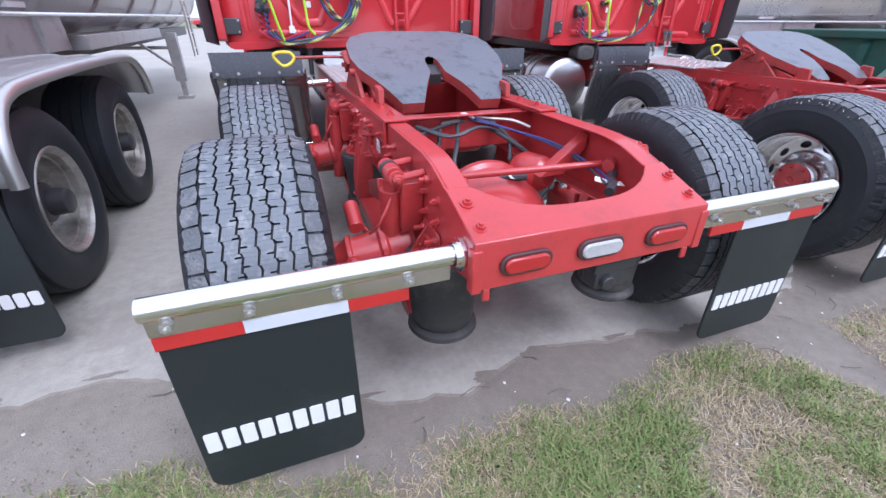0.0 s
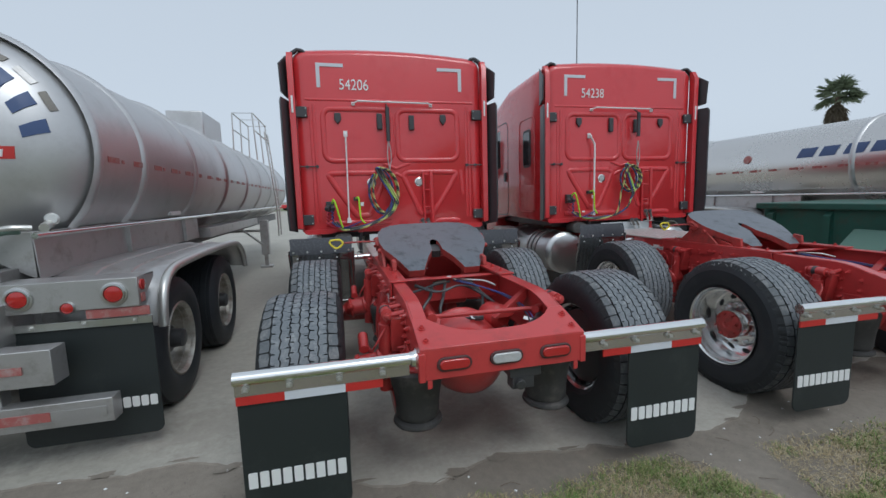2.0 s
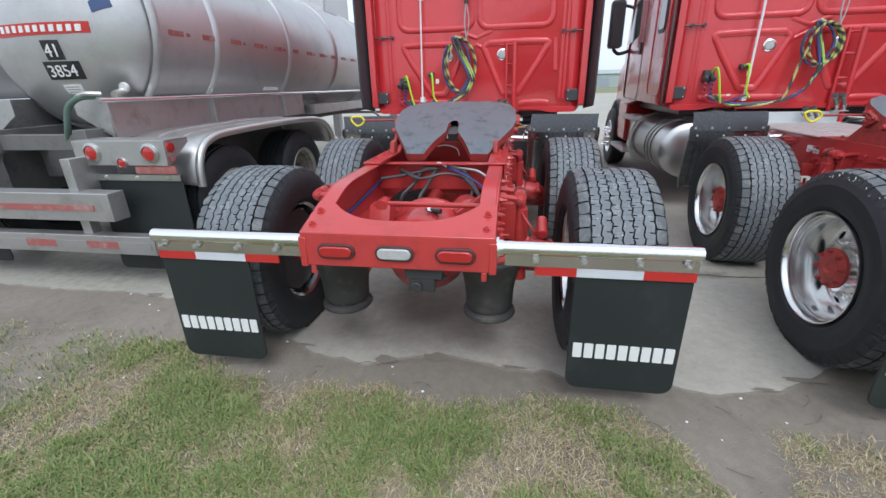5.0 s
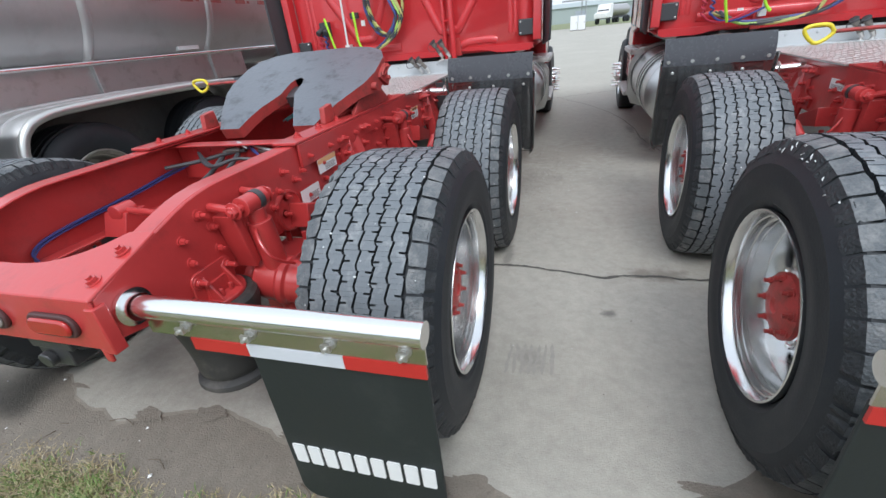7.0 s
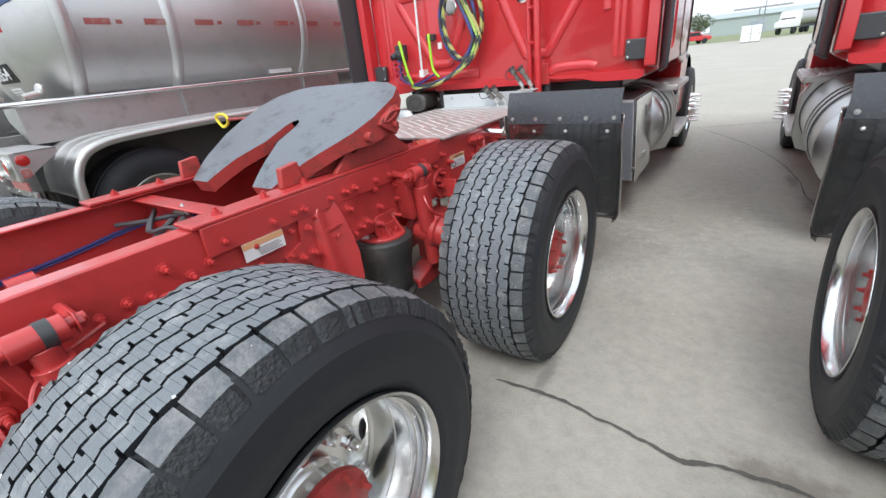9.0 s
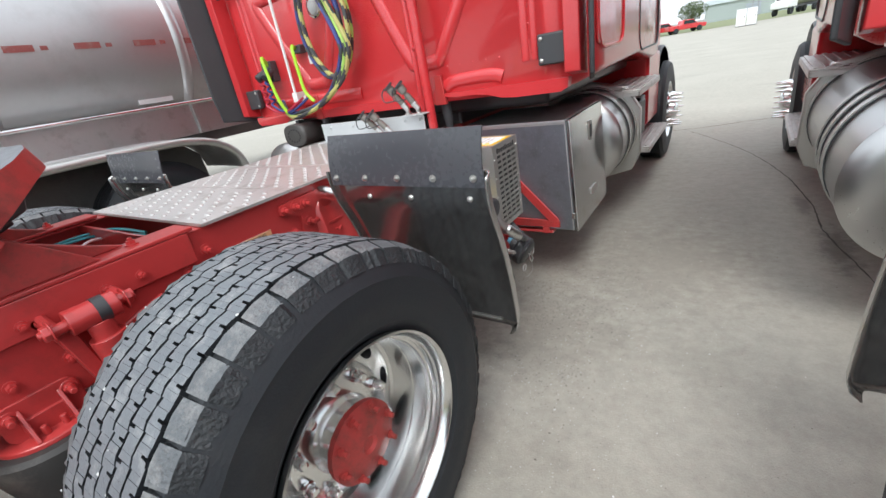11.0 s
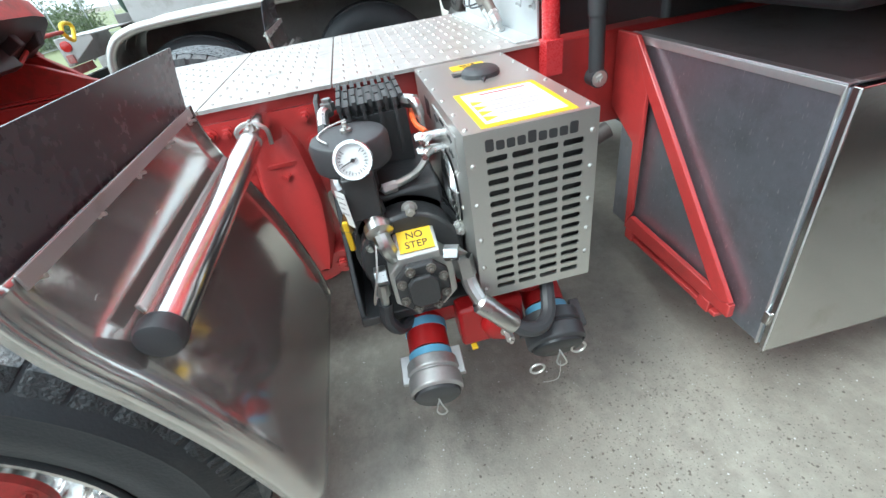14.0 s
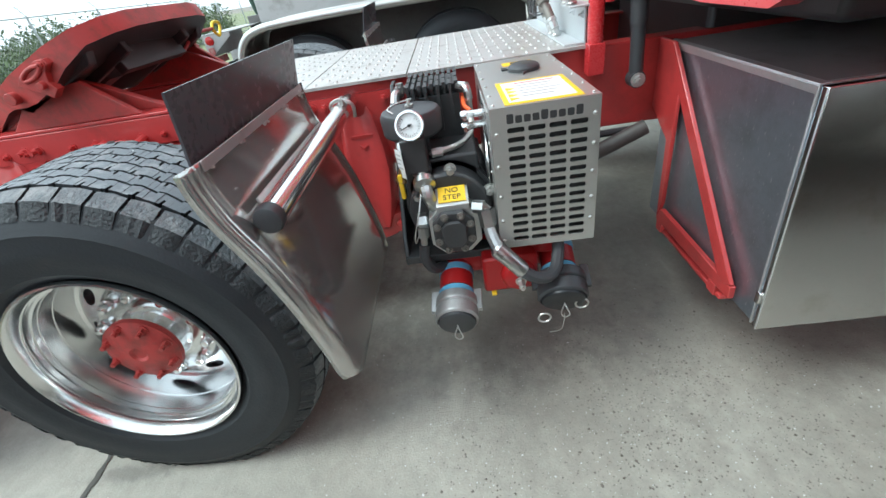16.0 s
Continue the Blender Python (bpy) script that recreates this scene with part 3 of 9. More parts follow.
def rim_mesh(bm):
    # outer barrel, flange and the face of the disc with its hand holes
    lathe(bm, [(0.178, 0.280), (0.188, 0.298), (0.204, 0.305), (0.212, 0.303), (0.213, 0.297), (0.206, 0.291), (0.196, 0.288), (0.186, 0.283), (0.170, 0.2825), (0.169, 0.2785), (0.155, 0.2775), (0.153, 0.2715), (0.138, 0.2708), (0.137, 0.2690), (0.09, 0.2675), (0.088, 0.2655), (0.03, 0.2640), (0.012, 0.262), (0.006, 0.252)], (0, 0, 0), (1, 0, 0), 64)
    lathe(bm, [(-0.19, 0.31), (-0.17, 0.285), (-0.05, 0.262), (0.0, 0.256)], (0, 0, 0), (1, 0, 0), 48)
    lathe(bm, [(0.03, 0.182), (0.055, 0.168), (0.062, 0.12), (0.062, 0.09)], (0, 0, 0), (1, 0, 0), 48)
    holes = 10
    for s in range(holes):
        a0 = 2 * math.pi * s / holes
        def p(r, a):
            x = 0.006 + (0.252 - r) / 0.07 * 0.024
            return (x, r * math.cos(a), r * math.sin(a))
        da = math.pi / holes
        outer = []
        for i in range(16):
            t = i / 16 * 4
            side, f = int(t), t % 1
            lo, hi = (0.182, 0.252), (-da, da)
            q = ((lo[1], -da + 2 * da * f), (lo[1] - 0.07 * f, da), (lo[0], da - 2 * da * f), (lo[0] + 0.07 * f, -da))[side]
            outer.append(bm.verts.new(p(q[0], a0 + q[1])))
        inner, deep = [], []
        for i in range(16):
            b = radians(45) + 0 - 2 * math.pi * i / 16
            b = 2 * math.pi * (i / 16) + radians(-45)
            r, a = 0.217 + 0.021 * math.cos(b), math.sin(b) * 0.033 / 0.217
            inner.append(bm.verts.new(p(r, a0 + a)))
            q = p(r, a0 + a)
            deep.append(bm.verts.new((q[0] - 0.02, q[1], q[2])))
        bridge(bm, outer, inner)
        bridge(bm, inner, deep)


def wheel(parent, m, name="wheel"):
    w = tagged(new(name), "polished aluminium wheel with a wide black tyre")
    w.parent, w.matrix_basis = parent, m
    w.empty_display_size = 0.1
    b = B()
    tb = B()
    tyre_mesh(b, tb)
    ty = part("tyre", b, RUBBER, w, "wide black drive tyre", angle=30)
    tagged(part("tread", tb, [TREAD, RUBBER, SHOULDER, BLOCK_SIDE], ty, "worn grey tread blocks", angle=30), kind="stuff")
    b = B()
    rnd = random.Random(17)
    for _ in range(70):
        a, x, r = rnd.uniform(0, 6.283), rnd.uniform(-0.17, 0.17), rnd.uniform(0.0016, 0.0042)
        if math.sin(a) < -0.8:
            continue
        c = V(x, 0.5235 * math.cos(a), 0.5235 * math.sin(a))
        d, u, v = basis(c - V(x, 0, 0))
        lo = [b.verts.new(c + (u * math.cos(q) + v * math.sin(q)) * r * rnd.uniform(0.7, 1.4)) for q in (0, 1.3, 2.6, 3.9, 5.1)]
        tip = b.verts.new(c + d * r * 0.7)
        for i in range(5):
            face(b, (lo[i], lo[(i + 1) % 5], tip))
    tagged(part("tread_stones", b, STONE, ty, "pale chips caught in the tread", angle=0), kind="stuff")
    b = B()
    rim_mesh(b)
    part("rim", b, RIM, w, "deep polished aluminium rim", angle=40)
    b = B()
    lathe(b, [(-0.15, 0.06), (-0.15, 0.20), (-0.14, 0.252), (-0.12, 0.255), (-0.11, 0.20), (-0.02, 0.19), (-0.004, 0.25)], (0, 0, 0), (1, 0, 0), 32)
    part("brake_drum", b, BLACK_METAL, w)
    b = B()
    lathe(b, [(0.116, 0.085), (0.120, 0.108), (0.136, 0.108), (0.140, 0.096), (0.148, 0.082), (0.154, 0.048), (0.156, 0.026), (0.149, 0.018), (0.149, 0.0)], (0, 0, 0), (1, 0, 0), 40)
    for k in range(8):
        a = 2 * math.pi * (k + 0.3) / 8
        c = V(0.138, 0.089 * math.cos(a), 0.089 * math.sin(a))
        hexbolt(b, c, (1, 0, 0), 0.011, 0.016)
        cyl(b, c, c + V(0.030, 0, 0), 0.007, n=8)
    part("hub", b, OLD_RED, w, "red painted axle hub with studs")
    b = B()
    lathe(b, [(0.05, 0.112), (0.06, 0.106), (0.075, 0.094), (0.118, 0.092)], (0, 0, 0), (1, 0, 0), 40)
    part("hub_drum", b, RIM, w, "bright machined hub barrel")
    b = B()
    lathe(b, [(0, 0.02), (0.006, 0.02), (0.008, 0.0155), (0.026, 0.0145), (0.032, 0.010), (0.034, 0.0)], (0, 0, 0), (1, 0, 0), 10)
    nut = None
    for k in range(10):
        a = 2 * math.pi * (k + 0.5) / 10
        at = Matrix.Translation((0.06, 0.150 * math.cos(a), 0.150 * math.sin(a)))
        if nut is None:
            nut = part("lug_nut", b, CHROME, w, "chrome lug nut", at=at)
        else:
            o = new("lug_nut", nut.data)
            o.parent, o.matrix_basis = w, at
    return w


BOLTS = {}


def bolt(parent, material, p, d, r=0.014, h=0.016, name="bolt"):
    """A hexagon bolt of its own; alike bolts share one mesh."""
    key = (material.name, r, h, name)
    if key not in BOLTS:
        bm = B()
        if name == "screw":
            lathe(bm, [(0, r), (h * 0.5, r * 0.95), (h * 0.9, r * 0.55), (h, 0)], (0, 0, 0), (0, 0, 1), 10)
        else:
            hexbolt(bm, (0, 0, 0), (0, 0, 1), r, h)
        me = bpy.data.meshes.new(name)
        bm.to_mesh(me)
        bm.free()
        me.materials.append(material)
        BOLTS[key] = me
    ob = new(name, BOLTS[key])
    ob.parent = parent
    ob.matrix_basis = Matrix.Translation(Vector(p)) @ Vector(d).to_track_quat("Z", "Y").to_matrix().to_4x4()
    return ob


# ---- the red road tractor ----
def frame_rail(truck, s):
    b = B()
    top = [(0.0, 0.862), (0.10, 0.902), (0.30, 0.969), (0.35, 0.983), (0.40, 0.992), (0.45, 0.998), (0.52, 1.0), (6.9, 1.0)]
    low = [(6.9, 0.73), (3.2, 0.722), (2.3, 0.71), (0.30, 0.700), (0.10, 0.712), (0.0, 0.735)]
    prism(b, top + low, "x", s * 0.420, s * 0.430)
    inner = s * 0.345
    prism(b, top + [(y, z - 0.01) for y, z in reversed(top)], "x", s * 0.4205, inner)
    box(b, min(s * 0.42, inner), max(s * 0.42, inner), 0.30, 6.9, 0.722, 0.732)
    rail = part("frame_rail", b, CHASSIS_RED, truck, "red frame rail sloping down at its end", bevel=0.004)
    # bolted angle under the coupling plate
    b = B()
    x0, x1 = sorted((s * 0.335, s * 0.448))
    box(b, x0, x1, 0.92, 2.26, 1.004, 1.016)
    x0, x1 = sorted((s * 0.434, s * 0.448))
    box(b, x0, x1, 0.94, 2.24, 0.905, 1.003)
    ang = part("mounting_angle", b, CHASSIS_RED, truck, "bolted red steel angle", bevel=0.003)
    for k in range(14):
        y = 1.0 + k * 0.09
        if k % 3 != 1:
            bolt(ang, CHASSIS_RED, (s * 0.448, y, 0.94), (s, 0, 0), 0.010, 0.018)
        if k % 2 == 0:
            bolt(ang, CHASSIS_RED, (s * 0.39, y + 0.03, 1.016), (0, 0, 1), 0.013, 0.014)
    # bolt heads along the rail
    rnd = random.Random(7)
    for y in (0.30, 0.42, 0.62, 0.70, 0.78, 0.95, 1.10, 1.24, 1.36, 1.55, 1.72, 1.86, 2.02, 2.20, 2.60, 2.74, 2.92, 3.05):
        for z in ((0.80, 0.88) if rnd.random() < 0.6 else (0.85,)):
            bolt(rail, CHASSIS_RED, (s * 0.430, y + rnd.uniform(-0.02, 0.02), z + rnd.uniform(-0.02, 0.02)), (s, 0, 0), 0.011, 0.022)
    for y in (0.045, 0.142):
        z = 0.862 + 0.4 * y if y < 0.1 else 0.902 + 0.33 * (y - 0.1)
        bolt(rail, CHASSIS_RED, (s * 0.39, y, z + 0.006), (0, -0.37, 1), 0.015, 0.014)


def rear_crossmember(truck):
    b = B()
    box(b, -0.43, 0.43, -0.012, -0.002, 0.712, 0.862)
    arc = []
    for i in range(17):
        x = 0.345 * (1 - i / 8)
        arc.append((x, 0.085 + 0.13 * (abs(x) / 0.345) ** 3.2))
    outline = [(-0.43, -0.012), (0.43, -0.012), (0.43, 0.22)] + arc + [(-0.43, 0.22)]
    def lift(p, dz):
        return (p[0], p[1], (0.862 + 0.4 * max(p[1], 0) if p[1] < 0.1 else 0.902 + 0.33 * (p[1] - 0.1)) + dz)
    hi, lo = [b.verts.new(lift(p, 0.006)) for p in outline], [b.verts.new(lift(p, -0.006)) for p in outline]
    bridge(b, lo, hi), face(b, hi), face(b, lo[::-1])
    # lip that follows the cut-out
    for i in range(16):
        p, q = arc[i], arc[i + 1]
        v = [b.verts.new(lift(p, 0.004)), b.verts.new(lift(q, 0.004)), b.verts.new(lift(q, -0.05)), b.verts.new(lift(p, -0.05))]
        face(b, v)
    for s in (-1, 1):
        box(b, min(s * 0.405, s * 0.438), max(s * 0.405, s * 0.438), -0.017, 0.02, 0.705, 0.845)
        box(b, s * 0.385 - 0.012, s * 0.385 + 0.012, -0.010, 0.0, 0.668, 0.712)
    part("rear_crossmember", b, CHASSIS_RED, truck, "red rear crossmember with a curved cut-out", bevel=0.004)
    for x, mm, nm, lab in ((-0.265, LENS_RED, "tail_lamp", "oval red tail lamp"), (0.0, LENS_CLEAR, "reversing_lamp", "oval clear reversing lamp"), (0.265, LENS_RED, "tail_lamp", "oval red tail lamp")):
        b = B()
        prism(b, stadium(x, 0.785, 0.174, 0.070), "y", -0.024, -0.01)
        g = part("lamp_grommet", b, GROMMET, truck, "black rubber lamp surround", bevel=0.004)
        b = B()
        prism(b, stadium(x, 0.785, 0.150, 0.050), "y", -0.034, -0.02)
        part(nm, b, mm, g, lab, bevel=0.006)


def flap_assembly(truck, s):
    b = B()
    lathe(b, [(0.0, 0.052), (0.012, 0.052), (0.012, 0.04), (0.03, 0.038)], (s * 0.432, 0.075, 0.795), (s, 0, 0), 24)
    cyl(b, (s * 0.44, 0.075, 0.798), (s * 1.254, 0.075, 0.798), 0.031, n=24)
    part("flap_bar", b, CHROME, truck, "polished stainless flap bar")
    b = B()
    x0, x1 = sorted((s * 0.47, s * 1.252))
    box(b, x0, x1, 0.068, 0.074, 0.718, 0.785)
    plate = part("flap_plate", b, PLATE, truck, "stainless flap clamp plate")
    for x in (0.60, 0.80, 1.02, 1.205):
        b = B()
        hexbolt(b, (s * x, 0.068, 0.752), (0, -1, 0), 0.011, 0.012)
        cyl(b, (s * x, 0.060, 0.752), (s * x, 0.035, 0.752), 0.005, n=8)
        box(b, s * x - 0.012, s * x + 0.012, 0.044, 0.052, 0.744, 0.762)
        part("clamp_bolt", b, STEEL, plate)
    b = B()
    pts = rounded(0.772, 1.248, 0.098, 0.72, 0.055, corners=(0, 0, 1, 1))
    pts = [(s * x, z) for x, z in pts]
    prism(b, pts, "y", 0.0755, 0.0875)
    flap = part("mud_flap", b, FLAP, truck, "black rubber mud flap with white bars", bevel=0.003)
    for k in range(9):
        b = B()
        x = 0.792 + k * 0.0495
        pts = rounded(x + 0.001, x + 0.040, 0.270, 0.346, 0.005, n=2)
        sh = (lambda q: (s * q[0], q[1])) if s > 0 else (lambda q: (-(2.02 - q[0]), q[1]))
        prism(b, [sh(q) for q in pts], "y", 0.0715, 0.0752)
        part("white_bar", b, WHITE, flap)
    edges = [0.60, 0.775, 1.045, 1.25] if s > 0 else [0.60, 0.775, 1.045, 1.25]
    for i, mm in enumerate((TAPE_RED, TAPE_WHITE, TAPE_RED)):
        b = B()
        x0, x1 = sorted((s * edges[i], s * (edges[i + 1] - 0.001)))
        box(b, x0, x1, 0.0655, 0.0745, 0.678, 0.7165)
        part("reflective_tape", b, mm, truck, "white reflective tape" if i == 1 else "red reflective tape")


def suspension(truck, s, y_axle, front):
    ya = y_axle
    # air spring, its seats
    b = B()
    x, y = s * 0.392, ya - (0.405 if front else 0.365)
    lathe(b, [(0.372, 0.112), (0.382, 0.118), (0.40, 0.121), (0.44, 0.122), (0.49, 0.126), (0.54, 0.134), (0.59, 0.145), (0.62, 0.149), (0.642, 0.147), (0.654, 0.136), (0.658, 0.108)], (x, y, 0), (0, 0, 1), 36)
    part("air_spring", b, DUSTY_RUBBER, truck, "black rubber air spring")
    b = B()
    lathe(b, [(0.330, 0.0), (0.330, 0.110), (0.334, 0.130), (0.344, 0.137), (0.358, 0.134), (0.366, 0.122), (0.370, 0.110), (0.376, 0.110), (0.376, 0.0)], (x, y, 0), (0, 0, 1), 28)
    part("air_spring_base", b, DUSTY_RUBBER, truck, "black rubber spring foot")
    b = B()
    lathe(b, [(0.648, 0.0), (0.648, 0.112), (0.658, 0.118), (0.668, 0.116), (0.672, 0.108), (0.672, 0.0)], (x, y, 0), (0, 0, 1), 36)
    box(b, x - 0.06, x + 0.06, y - 0.05, y + 0.05, 0.67, 0.722)
    # low cast bracket with two gussets, bolted to the web
    prism(b, rounded(y - 0.085, y + 0.085, 0.668, 0.772, 0.03), "x", s * 0.4315, s * 0.441)
    for k in (-1, 1):
        prism(b, [(s * 0.441, 0.752), (s * 0.441, 0.672), (s * 0.498, 0.672)], "y", y + 0.042 * k - 0.005, y + 0.042 * k + 0.005)
        cyl(b, (s * 0.44, y + 0.062 * k, 0.742), (s * 0.482, y + 0.062 * k, 0.742), 0.0085, n=10)
        hexbolt(b, (s * 0.441, y + 0.062 * k, 0.742), (s, 0, 0), 0.014, 0.013)
        cyl(b, (s * 0.472, y + 0.020 * k, 0.672), (s * 0.472, y + 0.020 * k, 0.698), 0.008, n=8)
    part("air_spring_seat", b, CHASSIS_RED, truck, bevel=0.003)
    yh = ya + (0.633 if front else 0.7235)
    # trailing beam
    b = B()
    prism(b, [(ya - 0.30, 0.32), (ya - 0.2, 0.31), (ya + 0.2, 0.36), (yh + 0.02, 0.415), (yh + 0.06, 0.43), (yh + 0.06, 0.485), (ya + 0.2, 0.45), (ya - 0.2, 0.40), (ya - 0.30, 0.365)], "x", s * 0.40, s * 0.505)
    part("trailing_beam", b, CHASSIS_RED, truck, bevel=0.006)
    # cast hanger: a bolted flange, a hollowed tongue and the bush at its foot
    b = B()
    prism(b, [(yh - 0.155, 0.972), (yh + 0.185, 0.972), (yh + 0.195, 0.93), (yh + 0.150, 0.90), (yh + 0.145, 0.82), (yh + 0.205, 0.80), (yh + 0.215, 0.752), (yh + 0.14, 0.728), (yh + 0.09, 0.70), (yh + 0.10, 0.52), (yh - 0.02, 0.45), (yh - 0.10, 0.66), (yh - 0.13, 0.728), (yh - 0.215, 0.735), (yh - 0.23, 0.79), (yh - 0.150, 0.82), (yh - 0.140, 0.90), (yh - 0.225, 0.93), (yh - 0.215, 0.968)], "x", s * 0.4315, s * 0.446)
    last = None
    for z, yl, yr, xo in ((0.925, -0.050, 0.045, 0.447), (0.90, -0.066, 0.056, 0.456), (0.86, -0.068, 0.064, 0.466), (0.77, -0.074, 0.078, 0.488), (0.70, -0.074, 0.082, 0.502), (0.60, -0.064, 0.070, 0.517), (0.52, -0.040, 0.054, 0.521), (0.465, -0.008, 0.036, 0.516)):
        wide = yr - yl
        dip = 0.010 * min(1, wide / 0.12)
        pts = [(0.44, yl - 0.012), (xo - 0.016, yl - 0.006), (xo, yl + 0.006), (xo, yl + 0.13 * wide), (xo - dip, yl + 0.27 * wide), (xo - dip * 1.2, yl + 0.5 * wide), (xo - dip, yr - 0.27 * wide), (xo, yr - 0.13 * wide), (xo, yr - 0.006), (xo - 0.016, yr + 0.006), (0.44, yr + 0.012)]
        ring_v = [b.verts.new((s * px, yh + py, z)) for px, py in pts]
        if last:
            bridge(b, last, ring_v)
        else:
            face(b, ring_v)
        last = ring_v
    face(b, last)
    prism(b, [(yh - 0.045, 0.822), (yh + 0.040, 0.822), (yh + 0.046, 0.833), (yh - 0.039, 0.833)], "x", s * 0.462, s * 0.4695)
    prism(b, [(yh - 0.016, 0.795), (yh, 0.780), (yh + 0.016, 0.795), (yh + 0.012, 0.799), (yh, 0.788), (yh - 0.012, 0.799)], "x", s * 0.470, s * 0.4785)
    lathe(b, [(-0.09, 0.0), (-0.09, 0.046), (0.0, 0.048), (0.012, 0.042), (0.012, 0.024), (0.004, 0.022), (0.004, 0.0)], (s * 0.495, yh + 0.078, 0.478), (s, 0, 0), 22)
    hexbolt(b, (s * 0.499, yh + 0.078, 0.478), (s, 0, 0), 0.017, 0.020)
    box(b, s * 0.47 - 0.03, s * 0.47 + 0.03, yh + 0.02, yh + 0.09, 0.452, 0.50)
    part("spring_hanger", b, CHASSIS_RED, truck, "cast red spring hanger with bolts", bevel=0.004)
    holes = [(-0.112, 0.868), (-0.110, 0.767), (-0.163, 0.767), (0.108, 0.868), (0.108, 0.760), (0.160, 0.772), (0.105, 0.946), (0.158, 0.946), (-0.110, 0.942)]
    for dy, z in holes + ([(-0.158, 0.943), (-0.210, 0.946), (-0.212, 0.793)] if front else [(0.203, 0.778)]):
        b = B()
        hexbolt(b, (s * 0.446, yh + dy, z), (s, 0, 0), 0.015, 0.018)
        cyl(b, (s * 0.455, yh + dy, z), (s * 0.484, yh + dy, z), 0.0085, n=10)
        part("hanger_bolt", b, CHASSIS_RED, truck)
    # shock absorber: its upper eye lies fore and aft, with a rubber bush
    b = B()
    yc = ya - (0.24 if front else 0.20)
    t, q = V(s * 0.53, yc, 0.925), V(s * 0.545, yc + 0.03, 0.45)
    cyl(b, V(t.x, yc - 0.105, t.z - 0.004), V(t.x, yc + 0.095, t.z + 0.004), 0.015, n=12)
    cyl(b, V(t.x, yc - 0.055, t.z), V(t.x, yc + 0.055, t.z), 0.033, n=22)
    hexbolt(b, V(t.x, yc - 0.085, t.z), (0, -1, 0), 0.021, 0.018)
    hexbolt(b, V(t.x, yc + 0.07, t.z), (0, 1, 0), 0.021, 0.018)
    cyl(b, V(s * 0.431, yc - 0.08, t.z + 0.012), V(t.x, yc - 0.08, t.z), 0.014, n=10)
    cyl(b, V(s * 0.431, yc + 0.075, t.z + 0.012), V(t.x, yc + 0.075, t.z), 0.014, n=10)
    cyl(b, t + (q - t) * 0.05, t + (q - t) * 0.20, 0.030, n=16)
    cyl(b, t + (q - t) * 0.14, t + (q - t) * 0.62, 0.042, n=22)
    cyl(b, t + (q - t) * 0.62, q, 0.036, n=16)
    shock = part("shock_absorber", b, CHASSIS_RED, truck, "red painted shock absorber", bevel=0.002)
    b = B()
    cyl(b, V(t.x, yc + 0.004, t.z), V(t.x, yc + 0.030, t.z), 0.0355, n=22)
    part("rubber_bush", b, BLACK, shock)
    # gusset below the eye, raised ring and bolts on the web
    b = B()
    prism(b, [(yc - 0.085, 0.905), (yc - 0.045, 0.905), (yc - 0.02, 0.72), (yc - 0.045, 0.70)], "x", s * 0.4315, s * 0.512)
    part("shock_gusset", b, CHASSIS_RED, truck, bevel=0.004)
    for dy, z in ((-0.33, 0.93), (-0.27, 0.875), (0.116, 0.926), (0.18, 0.873), (0.092, 0.83), (0.123, 0.757), (0.063, 0.767)):
        b = B()
        hexbolt(b, (s * 0.430, ya + dy, z), (s, 0, 0), 0.013, 0.018)
        cyl(b, (s * 0.44, ya + dy, z), (s * 0.468, ya + dy, z), 0.0075, n=8)
        part("web_bolt", b, CHASSIS_RED, truck)
    b = B()
    lathe(b, [(0, 0.086), (0.010, 0.084), (0.013, 0.076), (0.008, 0.072), (0.004, 0.060), (0.004, 0.0)], (s * 0.43, ya + 0.09, 0.772), (s, 0, 0), 28)
    part("web_ring", b, CHASSIS_RED, truck)
    b = B()
    prism(b, [(ya + 0.1, 0.80), (ya + 0.32, 0.72), (ya + 0.30, 0.66), (ya + 0.08, 0.70)], "x", s * 0.432, s * 0.52)
    part("axle_bracket", b, CHASSIS_RED, truck, bevel=0.004)
    # brake chamber and slack adjuster
    b = B()
    c = V(s * 0.60, ya - 0.17, 0.60)
    lathe(b, [(-0.16, 0.0), (-0.16, 0.05), (-0.14, 0.078), (-0.06, 0.082), (-0.05, 0.092), (-0.03, 0.092), (-0.02, 0.08), (0.08, 0.078), (0.085, 0.09), (0.10, 0.09), (0.11, 0.075), (0.15, 0.055), (0.155, 0.0)], c, (s * 0.8, 0.1, -0.15), 22)
    cyl(b, c + V(0, 0.06, 0.03), c + V(s * 0.05, 0.30, 0.05), 0.014, n=10)
    cyl(b, c + V(s * 0.06, 0.04, 0.09), c + V(s * 0.06, 0.16, 0.14), 0.03, n=12)
    hexbolt(b, c + V(s * 0.10, -0.09, 0.02), (0, -1, 0), 0.02, 0.02)
    part("brake_chamber", b, CHASSIS_RED, truck, bevel=0.002)
    b = B()
    tube(b, [c + V(s * 0.02, -0.02, 0.09), c + V(0, -0.10, 0.16), c + V(-s * 0.06, -0.06, 0.24), c + V(-s * 0.12, 0.1, 0.27)], 0.006, 8)
    part("brake_hose", b, CHASSIS_RED, truck, "oversprayed red brake hose")


